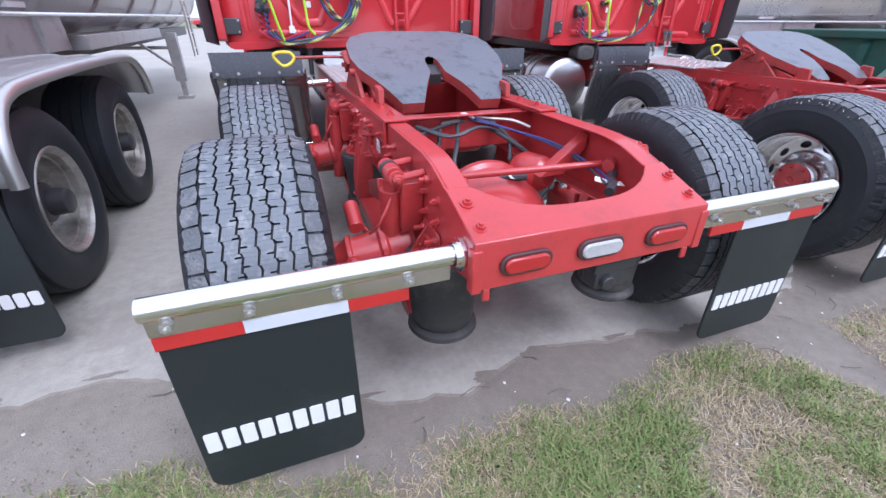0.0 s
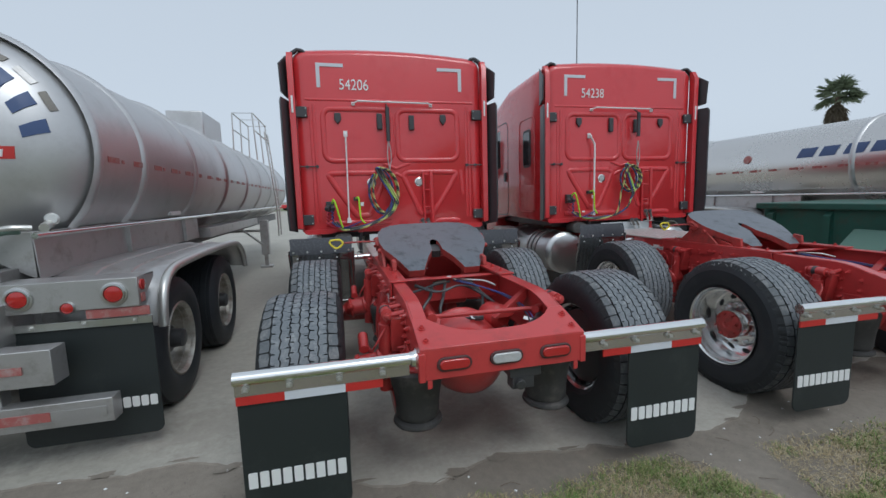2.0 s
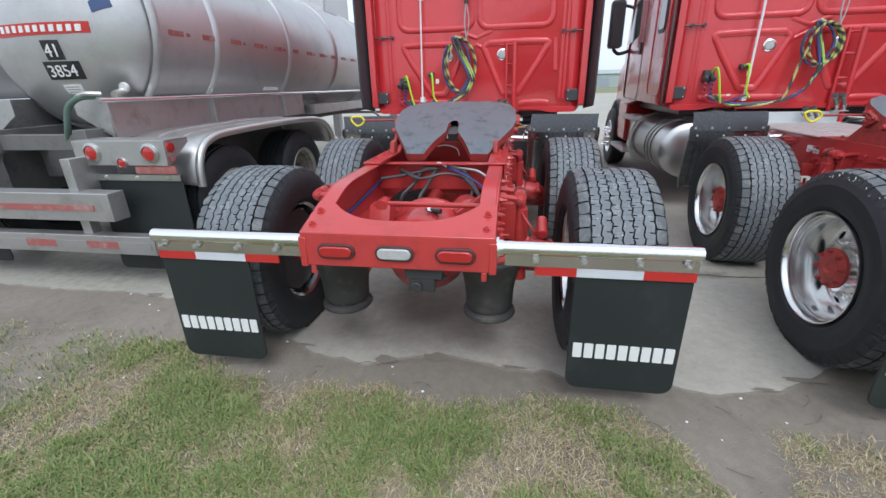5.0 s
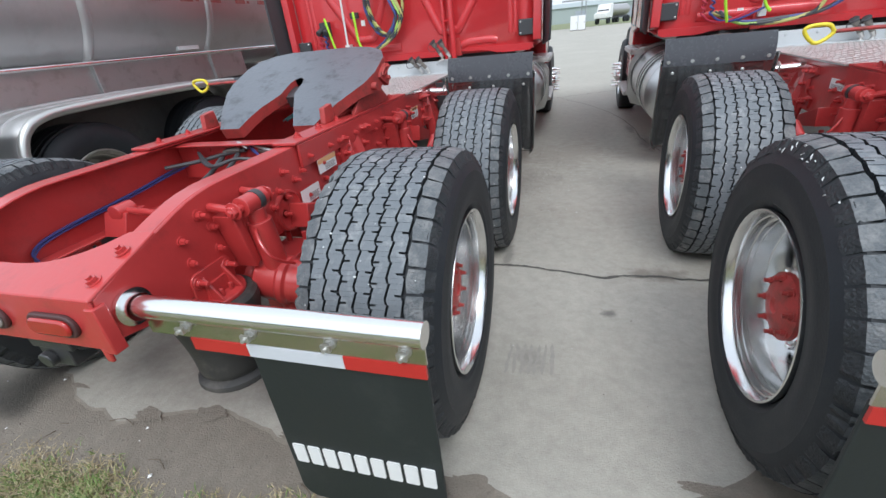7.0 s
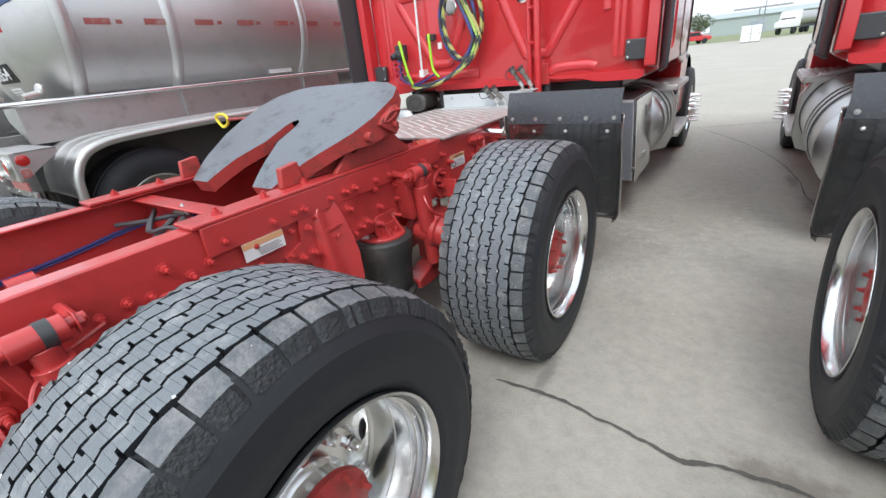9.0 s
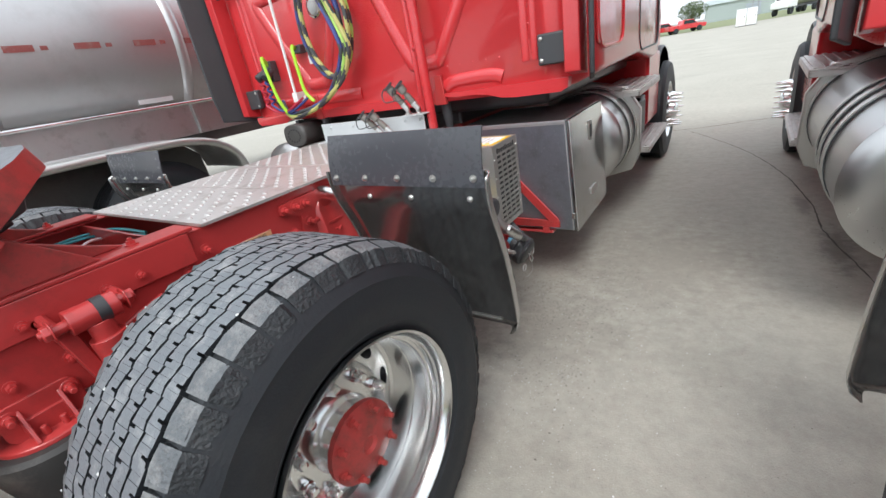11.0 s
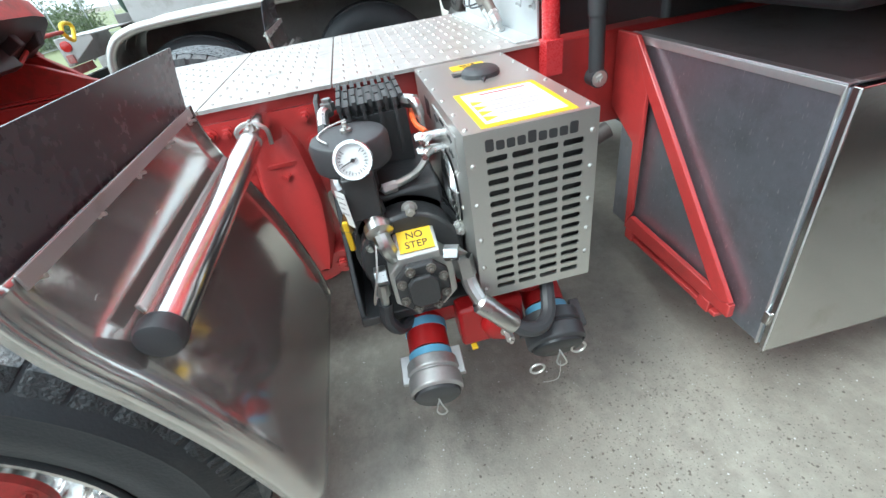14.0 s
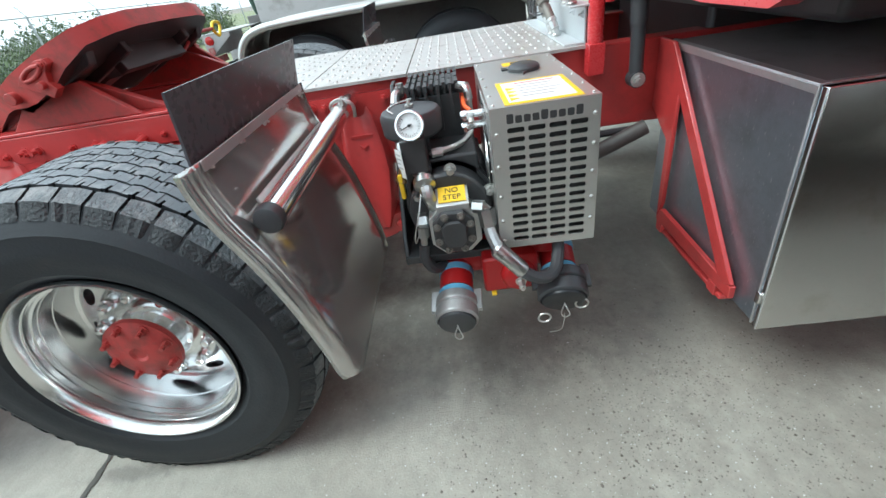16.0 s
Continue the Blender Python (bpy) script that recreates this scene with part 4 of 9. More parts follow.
def axle(truck, ya):
    b = B()
    cyl(b, (-0.88, ya, 0.5), (0.88, ya, 0.5), 0.075, n=20)
    lathe(b, [(-0.30, 0.0), (-0.29, 0.06), (-0.25, 0.14), (-0.18, 0.20), (-0.08, 0.245), (0.08, 0.25), (0.10, 0.27), (0.13, 0.27), (0.14, 0.2), (0.3, 0.13), (0.42, 0.09), (0.44, 0.0)], (0, ya, 0.55), (0, 1, 0.05), 36)
    for k in range(12):
        a = 2 * math.pi * k / 12
        hexbolt(b, (0.258 * math.cos(a), ya + 0.10, 0.55 + 0.258 * math.sin(a)), (0, -1, 0), 0.011, 0.012)
    for s in (-1, 1):
        prism(b, [(ya - 0.11, 0.40), (ya + 0.11, 0.40), (ya + 0.11, 0.60), (ya - 0.11, 0.60)], "x", s * 0.37, s * 0.51)
        for dy in (-0.085, 0.085):
            cyl(b, (s * 0.40, ya + dy, 0.36), (s * 0.40, ya + dy, 0.68), 0.012, n=8)
            cyl(b, (s * 0.48, ya + dy, 0.36), (s * 0.48, ya + dy, 0.68), 0.012, n=8)
        box(b, s * 0.44 - 0.075, s * 0.44 + 0.075, ya - 0.11, ya + 0.11, 0.60, 0.635)
    part("drive_axle", b, CHASSIS_RED, truck, "red drive axle with a round differential housing", bevel=0.003)


def inner_frame(truck):
    b = B()
    box(b, -0.42, 0.42, 1.14, 1.15, 0.80, 0.985)
    box(b, -0.42, 0.42, 1.07, 1.15, 0.976, 0.985)
    for x in (-0.30, -0.22, 0.20, 0.31):
        lathe(b, [(0, 0.016), (0.004, 0.016), (0.004, 0.0)], (x, 1.14, 0.95), (0, -1, 0), 12)
    part("crossmember", b, CHASSIS_RED, truck, bevel=0.003)
    b = B()
    box(b, -0.42, 0.42, 2.2, 2.21, 0.75, 0.99)
    part("crossmember", b, CHASSIS_RED, truck, bevel=0.003)
    b = B()
    cyl(b, (-0.24, 0.63, 0.83), (0.37, 0.46, 0.875), 0.0145, n=16)
    cyl(b, (-0.24, 0.58, 0.83), (-0.24, 0.66, 0.83), 0.034, n=18)
    cyl(b, (0.37, 0.42, 0.875), (0.42, 0.46, 0.875), 0.026, n=14)
    prism(b, [(0.55, 0.74), (0.72, 0.74), (0.68, 0.83), (0.59, 0.83)], "x", -0.31, -0.19)
    part("track_rod", b, CHASSIS_RED, truck, "red track rod across the frame", bevel=0.002)
    b = B()
    prism(b, [(-0.40, 0.60), (0.40, 0.60), (0.36, 0.72), (-0.36, 0.72)], "y", 0.88, 0.96)
    prism(b, [(0.18, 0.78), (0.30, 0.78), (0.41, 0.90), (0.41, 0.96)], "y", 0.62, 0.68)
    cyl(b, (-0.1, 1.0, 0.62), (-0.1, 1.75, 0.66), 0.055, n=18)
    lathe(b, [(0, 0.06), (0.04, 0.085), (0.16, 0.085), (0.20, 0.05), (0.20, 0)], (0.20, 0.86, 0.76), (0.3, -0.8, 0), 20)
    lathe(b, [(0, 0.05), (0.03, 0.07), (0.2, 0.07), (0.22, 0.04), (0.22, 0)], (-0.02, 1.3, 0.80), (1, 0, 0), 20)
    box(b, 0.16, 0.34, 1.28, 1.42, 0.76, 0.87)
    part("axle_gear", b, CHASSIS_RED, truck, bevel=0.005)
    for k, (dx, dz, mi) in enumerate(((0.0, 0, 1), (0.014, 0.012, 1), (-0.012, 0.010, 0))):
      for way in range(3):
        b = B()
        if way == 0: tube(b, [(-0.395, 0.347, 0.715 + dz), (-0.405, 0.350, 0.757 + dz), (-0.405 + dx * 0.2, 0.45, 0.793 + dz), (-0.402 + dx * 0.3, 0.79, 0.825 + dz), (-0.395, 1.0, 0.852 + dz), (-0.385, 1.135, 0.868 + dz)], 0.0055, 6, mi)
        if way == 1: tube(b, [(0.30 + dx, 0.32, 0.83 + dz), (0.34 + dx, 0.5, 0.845 + dz), (0.33, 0.75, 0.88 + dz), (0.22, 0.98, 0.915), (0.05, 1.12, 0.95 + dz)], 0.0055, 6, mi)
        if way == 2: tube(b, [(-0.25, 1.10, 0.93 + dz), (-0.1 + dx, 1.0, 0.90), (0.06, 1.02, 0.93), (0.2 + dx, 1.06, 0.88), (0.3, 0.9, 0.80)], 0.008, 6, 0)
        part("cable", b, [BLACK, BLUE_HOSE], truck)
    for mm, r, pts in ((TEAL, 0.006, [(-0.34, 1.95, 0.93), (-0.33, 2.10, 0.955), (-0.27, 2.26, 0.955), (-0.1, 2.32, 0.93)]), (TEAL, 0.006, [(-0.31, 1.95, 0.93), (-0.30, 2.08, 0.95), (-0.24, 2.22, 0.95), (-0.05, 2.30, 0.93)]), (WHITE, 0.005, [(0.03, 1.98, 0.90), (-0.005, 2.05, 0.95), (-0.12, 2.14, 0.965), (-0.24, 2.24, 0.93)])):
        b = B()
        tube(b, pts, r, 6)
        part("air_line", b, mm, truck, "thin air line between the rails")
    for mm, r, pts in ((BLACK, 0.010, [(-0.36, 0.98, 0.90), (-0.22, 1.06, 0.91), (-0.10, 1.11, 0.93), (0.02, 1.12, 0.945)]), (BLACK, 0.012, [(-0.12, 1.115, 0.92), (-0.15, 1.04, 0.86), (-0.22, 0.98, 0.79), (-0.24, 0.96, 0.70)]), (BLACK, 0.012, [(-0.02, 1.11, 0.93), (-0.06, 1.02, 0.85), (-0.10, 0.95, 0.78), (-0.08, 0.93, 0.70)]), (BLACK, 0.011, [(0.16, 1.11, 0.93), (0.21, 1.07, 0.90), (0.24, 1.02, 0.84), (0.22, 0.97, 0.76)]), (OLD_BRASS, 0.014, [(-0.11, 1.12, 0.935), (-0.06, 1.118, 0.945), (-0.01, 1.12, 0.945)]), (OLD_BRASS, 0.013, [(0.10, 1.12, 0.94), (0.15, 1.115, 0.94), (0.19, 1.10, 0.925)])):
        b = B()
        tube(b, pts, r, 8)
        part("air_line", b, mm, truck, "dusty air line between the rails")
    b = B()
    tube(b, [(0.06, 1.13, 0.965), (0.14, 1.10, 0.955), (0.26, 1.05, 0.945), (0.33, 0.98, 0.92)], 0.008, 8)
    tube(b, [(-0.02, 1.12, 0.97), (0.01, 1.10, 0.985), (0.06, 1.09, 0.96)], 0.007, 8)
    part("braided_hose", b, STEEL, truck)
    b = B()
    for x, y, z, a in ((0.33, 0.30, 0.845, 20), (0.30, 0.36, 0.84, -30), (0.36, 0.26, 0.80, 60), (0.05, 0.62, 0.80, 10)):
        b = B()
        box(b, -0.032, 0.032, -0.014, 0.014, -0.001, 0.001, m=pose(x, y, z, 25, 15, a))
        part("white_tag", b, WHITE, truck, "white paper tag on the wiring")
    b = B()
    tube(b, [(0.26, 0.27, 0.83), (0.31, 0.31, 0.84), (0.36, 0.38, 0.83), (0.40, 0.42, 0.85)], 0.02, 8)
    part("wiring_plug", b, BLACK, truck)
    b = B()
    tube(b, [(0.10, 0.60, 0.80), (0.02, 0.64, 0.79), (-0.02, 0.70, 0.76)], 0.016, 8)
    part("wiring_plug", b, BLACK, truck)
    b = B()
    box(b, 0.03, 0.20, 0.015, 0.10, 0.655, 0.705)
    box(b, 0.045, 0.165, 0.02, 0.09, 0.59, 0.655)
    cyl(b, (0.085, 0.022, 0.62), (0.085, -0.002, 0.618), 0.026, n=16)
    cyl(b, (0.165, 0.055, 0.64), (0.215, 0.05, 0.655), 0.012, n=10)
    part("plug_bracket", b, BLACK_METAL, truck, bevel=0.004)


def fifth_wheel(truck):
    m = Matrix.Translation((0.03, 1.285, 1.035)) @ pose(0, 0, 0, 22)
    fw = tagged(new("fifth_wheel"), "greased grey coupling plate with red sides")
    fw.parent, fw.matrix_basis = truck, m
    rows_s = [0.0, 0.04, 0.09, 0.15, 0.22, 0.28, 0.34, 0.40, 0.44, 0.46, 0.55, 0.63, 0.72, 0.775, 0.80]
    inner_s = [(0.0, 0.165), (0.15, 0.105), (0.28, 0.045), (0.40, 0.040), (0.44, 0.028), (0.46, 0.0), (1.0, 0.0)]
    outer_s = [(0.0, 0.285), (0.04, 0.305), (0.34, 0.445), (0.46, 0.47), (0.63, 0.462), (0.72, 0.42), (0.775, 0.33), (0.80, 0.22)]
    def along(table, q):
        for (a0, v0), (a1, v1) in zip(table[:-1], table[1:]):
            if q <= a1:
                return v0 + (v1 - v0) * (q - a0) / (a1 - a0)
        return table[-1][1]
    b = B()
    for s in (-1, 1):
        last = None
        for k, q in enumerate(rows_s):
            dz = -0.022 * max(0, (0.16 - q) / 0.16) ** 1.5
            xi, xo = s * along(inner_s, q), s * along(outer_s, q)
            cur = [b.verts.new((xi, q, dz)), b.verts.new((xo, q, dz)), b.verts.new((xo, q, dz - 0.058 - 0.045 * max(0, 1 - ((q - 0.50) / 0.18) ** 2))), b.verts.new((xi, q, dz - 0.055))]
            if last:
                # Bottom faces take black metal: the shade below is put into the colour.
                for i, mi in ((0, 0), (1, 1), (2, 2), (3, 1)):
                    if i == 3 and abs(xi) < 1e-4:
                        continue
                    face(b, (last[i], last[(i + 1) % 4], cur[(i + 1) % 4], cur[i]), mi)
            if k in (0, len(rows_s) - 1):
                face(b, cur, 1)
            last = cur
    bmesh.ops.remove_doubles(b, verts=b.verts, dist=1e-5)
    part("top_plate", b, [GREASE, OLD_RED, BLACK_METAL], fw, "grey greased plate with a slot")
    b = B()
    for s in (-1, 1):
        prism(b, [(0.30, -0.05), (0.70, -0.05), (0.66, -0.10), (0.34, -0.10)], "x", s * 0.36, s * 0.40)
        prism(b, [(0.12, -0.06), (0.70, -0.05), (0.70, -0.10), (0.30, -0.12)], "x", s * 0.20, s * 0.23)
    for s in (-1, 1):
        c = B()
        prism(c, [(0.47, -0.040), (0.50, -0.024), (0.585, -0.020), (0.615, -0.030), (0.618, -0.048), (0.585, -0.060), (0.565, -0.085), (0.572, -0.112), (0.535, -0.125), (0.515, -0.095), (0.49, -0.070)], "x", s * 0.455, s * 0.486)
        tube(c, [(s * 0.488, 0.50 + 0.042 * (1 + math.cos(a)), -0.041 + 0.013 * math.sin(a)) for a in [i * 0.524 for i in range(13)]], 0.007, 8, steps=0)
        cyl(c, (s * 0.455, 0.545, -0.082), (s * 0.505, 0.545, -0.082), 0.012, n=12)
        hexbolt(c, (s * 0.486, 0.595, -0.040), (s, 0, 0), 0.011, 0.012)
        cyl(c, (s * 0.44, 0.40, -0.052), (s * 0.486, 0.40, -0.052), 0.020, n=16)
        part("pivot_lug", c, OLD_RED, fw, "red pivot lug", bevel=0.004)
    box(b, -0.22, 0.22, 0.60, 0.64, -0.14, -0.05)
    # Black on the ribs paints in the shade under the plate.
    part("plate_ribs", b, BLACK_METAL, fw, "ribs darkened for the shade below the plate", bevel=0.004)
    b = B()
    prism(b, [(-0.035, 0.30), (0.035, 0.30), (0.05, 0.42), (-0.05, 0.42)], "z", -0.09, -0.03)
    part("lock_jaw", b, BLACK_METAL, fw)
    # pedestals stand on the mounting angles
    for s in (-1, 1):
        b = B()
        prism(b, [(1.42, 1.016), (2.10, 1.016), (2.02, 1.05), (1.88, 1.12), (1.80, 1.15), (1.72, 1.15), (1.62, 1.09), (1.48, 1.04)], "x", s * 0.335, s * 0.365)
        prism(b, [(1.30, 1.016), (1.40, 1.016), (1.39, 1.10), (1.31, 1.09)], "x", s * 0.35, s * 0.38)
        prism(b, [(1.52, 1.016), (2.02, 1.016), (1.86, 1.15), (1.66, 1.14)], "x", s * 0.405, s * 0.43)
        part("pedestal", b, OLD_RED, truck, "red coupling pedestal", bevel=0.004)
    b = B()
    tube(b, [(-0.20, 1.90, 1.14), (-0.45, 1.86, 1.20), (-0.735, 1.82, 1.205)], 0.008, 8)
    pull = part("release_rod", b, OLD_RED, truck)
    b = B()
    loop = [(-0.735, 1.82, 1.205), (-0.762, 1.82, 1.233), (-0.83, 1.815, 1.232), (-0.845, 1.815, 1.210), (-0.802, 1.815, 1.165), (-0.758, 1.82, 1.178), (-0.735, 1.82, 1.205)]
    tube(b, loop, 0.0085, 8, steps=5)
    part("release_handle", b, YELLOW, pull, "yellow release handle")


def deck(truck):
    for i, (y0, y1) in enumerate(((2.285, 2.635), (2.64, 2.995), (3.0, 3.60))):
        b = B()
        box(b, -0.455, 0.455, y0, y1, 1.004, 1.014)
        rows = int((y1 - y0 - 0.03) / 0.038)
        for r in range(rows):
            for c in range(19):
                if (r + c) % 2:
                    continue
                x, y = -0.42 + c * 0.0467, y0 + 0.03 + r * 0.038
                for (px, py) in ((x, y),):
                    a = [b.verts.new((px + dx, py + dy, 1.0142)) for dx, dy in ((-0.012, -0.006), (0.012, -0.006), (0.016, 0), (0.012, 0.006), (-0.012, 0.006), (-0.016, 0))]
                    h = [b.verts.new((px + dx, py + dy, 1.0185)) for dx, dy in ((-0.007, -0.003), (0.007, -0.003), (0.010, 0), (0.007, 0.003), (-0.007, 0.003), (-0.010, 0))]
                    bridge(b, a, h), face(b, h)
        part("deck_plate", b, DECK_ALU, truck, "embossed aluminium deck plate", angle=50)
    b = B()
    box(b, -0.385, 0.432, 3.595, 3.602, 1.015, 1.125)
    box(b, -0.385, 0.432, 3.53, 3.594, 1.015, 1.021)
    box(b, 0.335, 0.475, 3.535, 3.61, 1.128, 1.134)
    for x in (-0.30, -0.1, 0.30, 0.41):
        hexbolt(b, (x, 3.595, 1.10), (0, -1, 0), 0.008, 0.008)
    part("valve_plate", b, ZINC_WHITE, truck, "pale upright valve plate", bevel=0.002)
    for x, z, a in ((0.155, 1.022, -38), (0.225, 1.022, -38), (0.37, 1.135, -30), (0.44, 1.135, -30)):
        p = V(x, 3.55, z)
        d = V(math.sin(radians(a)), -0.25, math.cos(radians(a))).normalized()
        e = p + V(0, -0.005, 0.03)
        b = B()
        lathe(b, [(0, 0.0), (0, 0.018), (0.008, 0.018), (0.009, 0.013), (0.03, 0.013), (0.03, 0)], p, (0, -0.15, 1), 12)
        lathe(b, [(-0.012, 0), (-0.008, 0.015), (0.022, 0.016), (0.023, 0.019), (0.034, 0.019), (0.035, 0)], e, d, 8)
        base = part("coupling_base", b, PLATED, truck, "plated elbow on the valve plate", bevel=0.001)
        b = B()
        lathe(b, [(0.034, 0), (0.034, 0.016), (0.085, 0.017), (0.087, 0.012), (0.098, 0.012), (0.10, 0.021), (0.135, 0.023), (0.137, 0.019), (0.145, 0.019), (0.145, 0)], e, d, 14)
        part("hose_coupling", b, OLD_BRASS, base, "tarnished brown hose coupling", bevel=0.001)
        b = B()
        tip = e + d * 0.148
        side = V(-0.5, -0.4, 0.75).normalized()
        lathe(b, [(-0.006, 0), (-0.006, 0.028), (0.004, 0.029), (0.007, 0.024), (0.007, 0)], tip, side, 16)
        tube(b, [tip + V(-0.022, -0.01, -0.008), tip + V(-0.04, -0.015, -0.04), tip + V(-0.02, -0.02, -0.075), e + d * 0.06 + V(-0.02, -0.008, 0)], 0.003, 6)
        part("dust_cap", b, BLACK, base, "black rubber dust cap on a cord")


def cab(truck):
    cb = tagged(new("cab"), "glossy red sleeper cab")
    cb.parent = truck
    b = B()
    secs = [(3.72, 1.10, 1.165, 3.33, 0.10), (3.735, 1.17, 1.16, 3.375, 0.14), (3.80, 1.22, 1.165, 3.415, 0.17), (4.2, 1.235, 1.18, 3.43, 0.18), (5.2, 1.235, 1.20, 3.42, 0.2),
            (5.9, 1.21, 1.12, 3.30, 0.25), (6.5, 1.17, 1.10, 3.0, 0.3), (7.0, 1.10, 1.06, 2.35, 0.3), (7.15, 1.06, 1.0, 2.02, 0.25), (7.9, 1.0, 0.9, 1.86, 0.25), (8.5, 0.9, 0.75, 1.65, 0.25), (8.65, 0.75, 0.8, 1.45, 0.2)]
    last = None
    for y, hw, z0, z1, r in secs:
        pts = []
        for cx, cz, a0, rr in ((hw - r, z1 - r, 0, r), (-hw + r, z1 - r, 90, r), (-hw + 0.04, z0 + 0.04, 180, 0.04), (hw - 0.04, z0 + 0.04, 270, 0.04)):
            for i in range(7):
                a = radians(a0 + 15 * i)
                pts.append(b.verts.new((cx + rr * math.cos(a), y, cz + rr * math.sin(a))))
            if a0 == 0:
                for f in (0.75, 0.5, 0.25, 0.0, -0.25, -0.5, -0.75):
                    pts.append(b.verts.new((f * (hw - r), y, z1 + 0.045 * (1 - f * f))))
        if last:
            bridge(b, last, pts)
        else:
            face(b, pts)
        last = pts
    face(b, last)
    part("cab_shell", b, CAB_RED, cb, "glossy red cab shell", angle=50)
    b = B()
    box(b, -0.42, 0.42, 4.0, 7.0, 0.62, 1.10)
    box(b, -1.0, 1.0, 3.95, 6.0, 1.07, 1.19)
    part("cab_underbody", b, BLACK_METAL, cb, "dark underbody below the cab floor", bevel=0.02)
    # pressed ribs on the back wall
    b = B()
    yb = 3.722
    def bead(pts, r=0.022, steps=3):
        first = len(b.verts)
        tube(b, [(x, yb, z) for x, z in pts], r * 1.7, 12, steps=steps)
        b.verts.ensure_lookup_table()
        for v in b.verts[first:]:
            v.co.y = yb + (v.co.y - yb) * 0.52
    def frame_bead(x0, x1, z0, z1, rr=0.10):
        pts = rounded(x0, x1, z0, z1, rr, 4)
        bead(pts + [pts[0]], 0.020, 1)
    frame_bead(-0.88, -0.03, 2.07, 2.71)
    frame_bead(0.05, 0.86, 2.07, 2.71)
    right = [(0.16, 1.91), (0.74, 1.91), (0.81, 1.85), (0.53, 1.41), (0.48, 1.37), (0.36, 1.37), (0.31, 1.41), (0.13, 1.80), (0.11, 1.87), (0.16, 1.91)]
    bead(right)
    bead([(-0.03 - x if x < 0.5 else -0.02 - x, z) for x, z in right])
    bead([(-0.16, 2.03), (0.0, 1.97), (0.03, 1.97), (0.19, 2.03)], 0.014)
    bead([(-0.12, 1.83), (0.0, 1.89), (0.03, 1.89), (0.10, 1.85)], 0.014)
    bead([(-0.90, 1.275), (-0.85, 1.275), (-0.15, 1.27), (-0.10, 1.27)], 0.022)
    bead([(0.52, 1.232), (0.57, 1.256), (0.66, 1.262), (0.80, 1.262), (0.86, 1.246)], 0.020)
    bead([(0.92, 1.60), (0.90, 1.94)], 0.018)
    for s in (-1, 1):
        bead([(s * 0.985, 1.30), (s * 0.985, 2.76)], 0.012, 1)
        bead([(s * 1.03, 1.30), (s * 1.03, 2.72)], 0.010, 1)
    bead([(-1.08, 2.82), (1.08, 2.82)], 0.010, 1)
    box(b, -0.50, 0.50, 3.70, 3.73, 1.155, 1.205)
    for s in (-1, 1):
        prism(b, [(s * 0.501, 1.206), (s * 0.501, 1.190), (s * 0.60, 1.180), (s * 0.70, 1.182), (s * 0.78, 1.172), (s * 0.85, 1.152), (s * 0.93, 1.146), (s * 1.15, 1.148), (s * 1.185, 1.165), (s * 1.19, 1.206)], "y", 3.697, 3.745)
    part("back_ribs", b, CAB_RED, cb, "pressed ribs of the back wall", bevel=0.003, angle=50)
    for s in (-1, 1):
        for k in range(9):
            bolt(cb, CAB_RED, (s * 1.005, 3.722, 1.38 + k * 0.075), (0, -1, 0), 0.006, 0.004, "screw")
        for k in range(5):
            bolt(cb, CAB_RED, (s * (0.55 + k * 0.075), 3.722, 1.335), (0, -1, 0), 0.006, 0.004, "screw")
    # side fairings of black plastic and their hinges
    for s in (-1, 1):
        b = B()
        pts = [(3.76, 1.18), (3.52, 1.22), (3.50, 1.40), (3.50, 2.75), (3.53, 2.80), (3.76, 2.80)]
        prism(b, pts, "x", s * 1.265, s * 1.285)
        pts = [(3.78, 2.83), (3.56, 2.86), (3.54, 3.18), (3.78, 3.34)]
        prism(b, pts, "x", s * 1.27, s * 1.288)
        for v in b.verts:
            v.co.x += s * 0.30 * max(0.0, 3.74 - v.co.y)
        prism(b, [(s * 1.03, 3.37), (s * 1.07, 3.415), (s * 1.14, 3.425), (s * 1.21, 3.38), (s * 1.265, 3.25), (s * 1.285, 2.84), (s * 1.262, 2.84), (s * 1.24, 3.24), (s * 1.19, 3.35), (s * 1.13, 3.395), (s * 1.08, 3.385), (s * 1.05, 3.35)], "y", 3.735, 3.80)
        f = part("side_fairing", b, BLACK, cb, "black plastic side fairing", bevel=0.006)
        b = B()
        prism(b, [(3.75, 1.21), (3.64, 1.23), (3.64, 3.25), (3.70, 3.36), (3.75, 3.36)], "x", s * 1.19, s * 1.262)
        part("corner_panel", b, CAB_RED, cb, "red corner panel", bevel=0.006)
        for z in (1.335, 2.66):
            b = B()
            box(b, min(s * 1.06, s * 1.20), max(s * 1.06, s * 1.20), 3.675, 3.715, z - 0.065, z + 0.065)
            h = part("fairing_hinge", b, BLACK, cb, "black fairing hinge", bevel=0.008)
            for dz in (-0.045, 0.045):
                bolt(h, STEEL, (s * 1.078, 3.675, z + dz), (0, -1, 0), 0.009, 0.006, "screw")
        b = B()
        for x in (0.98, 1.10):
            cyl(b, (s * x, 3.715, 2.0), (s * x, 3.68, 2.0), 0.02, n=10)
        cyl(b, (s * 0.98, 3.69, 2.0), (s * 1.27, 3.69, 2.0), 0.008, n=8)
        part("fairing_stay", b, BLACK, cb)
        b = B()
        box(b, s * 1.225 - 0.012, s * 1.225 + 0.012, 3.635, 3.642, 2.64, 2.84)
        part("reflector_strip", b, WHITE, cb, "narrow white reflector strip", bevel=0.003)
        # corner tapes
        b = B()
        y = 3.716
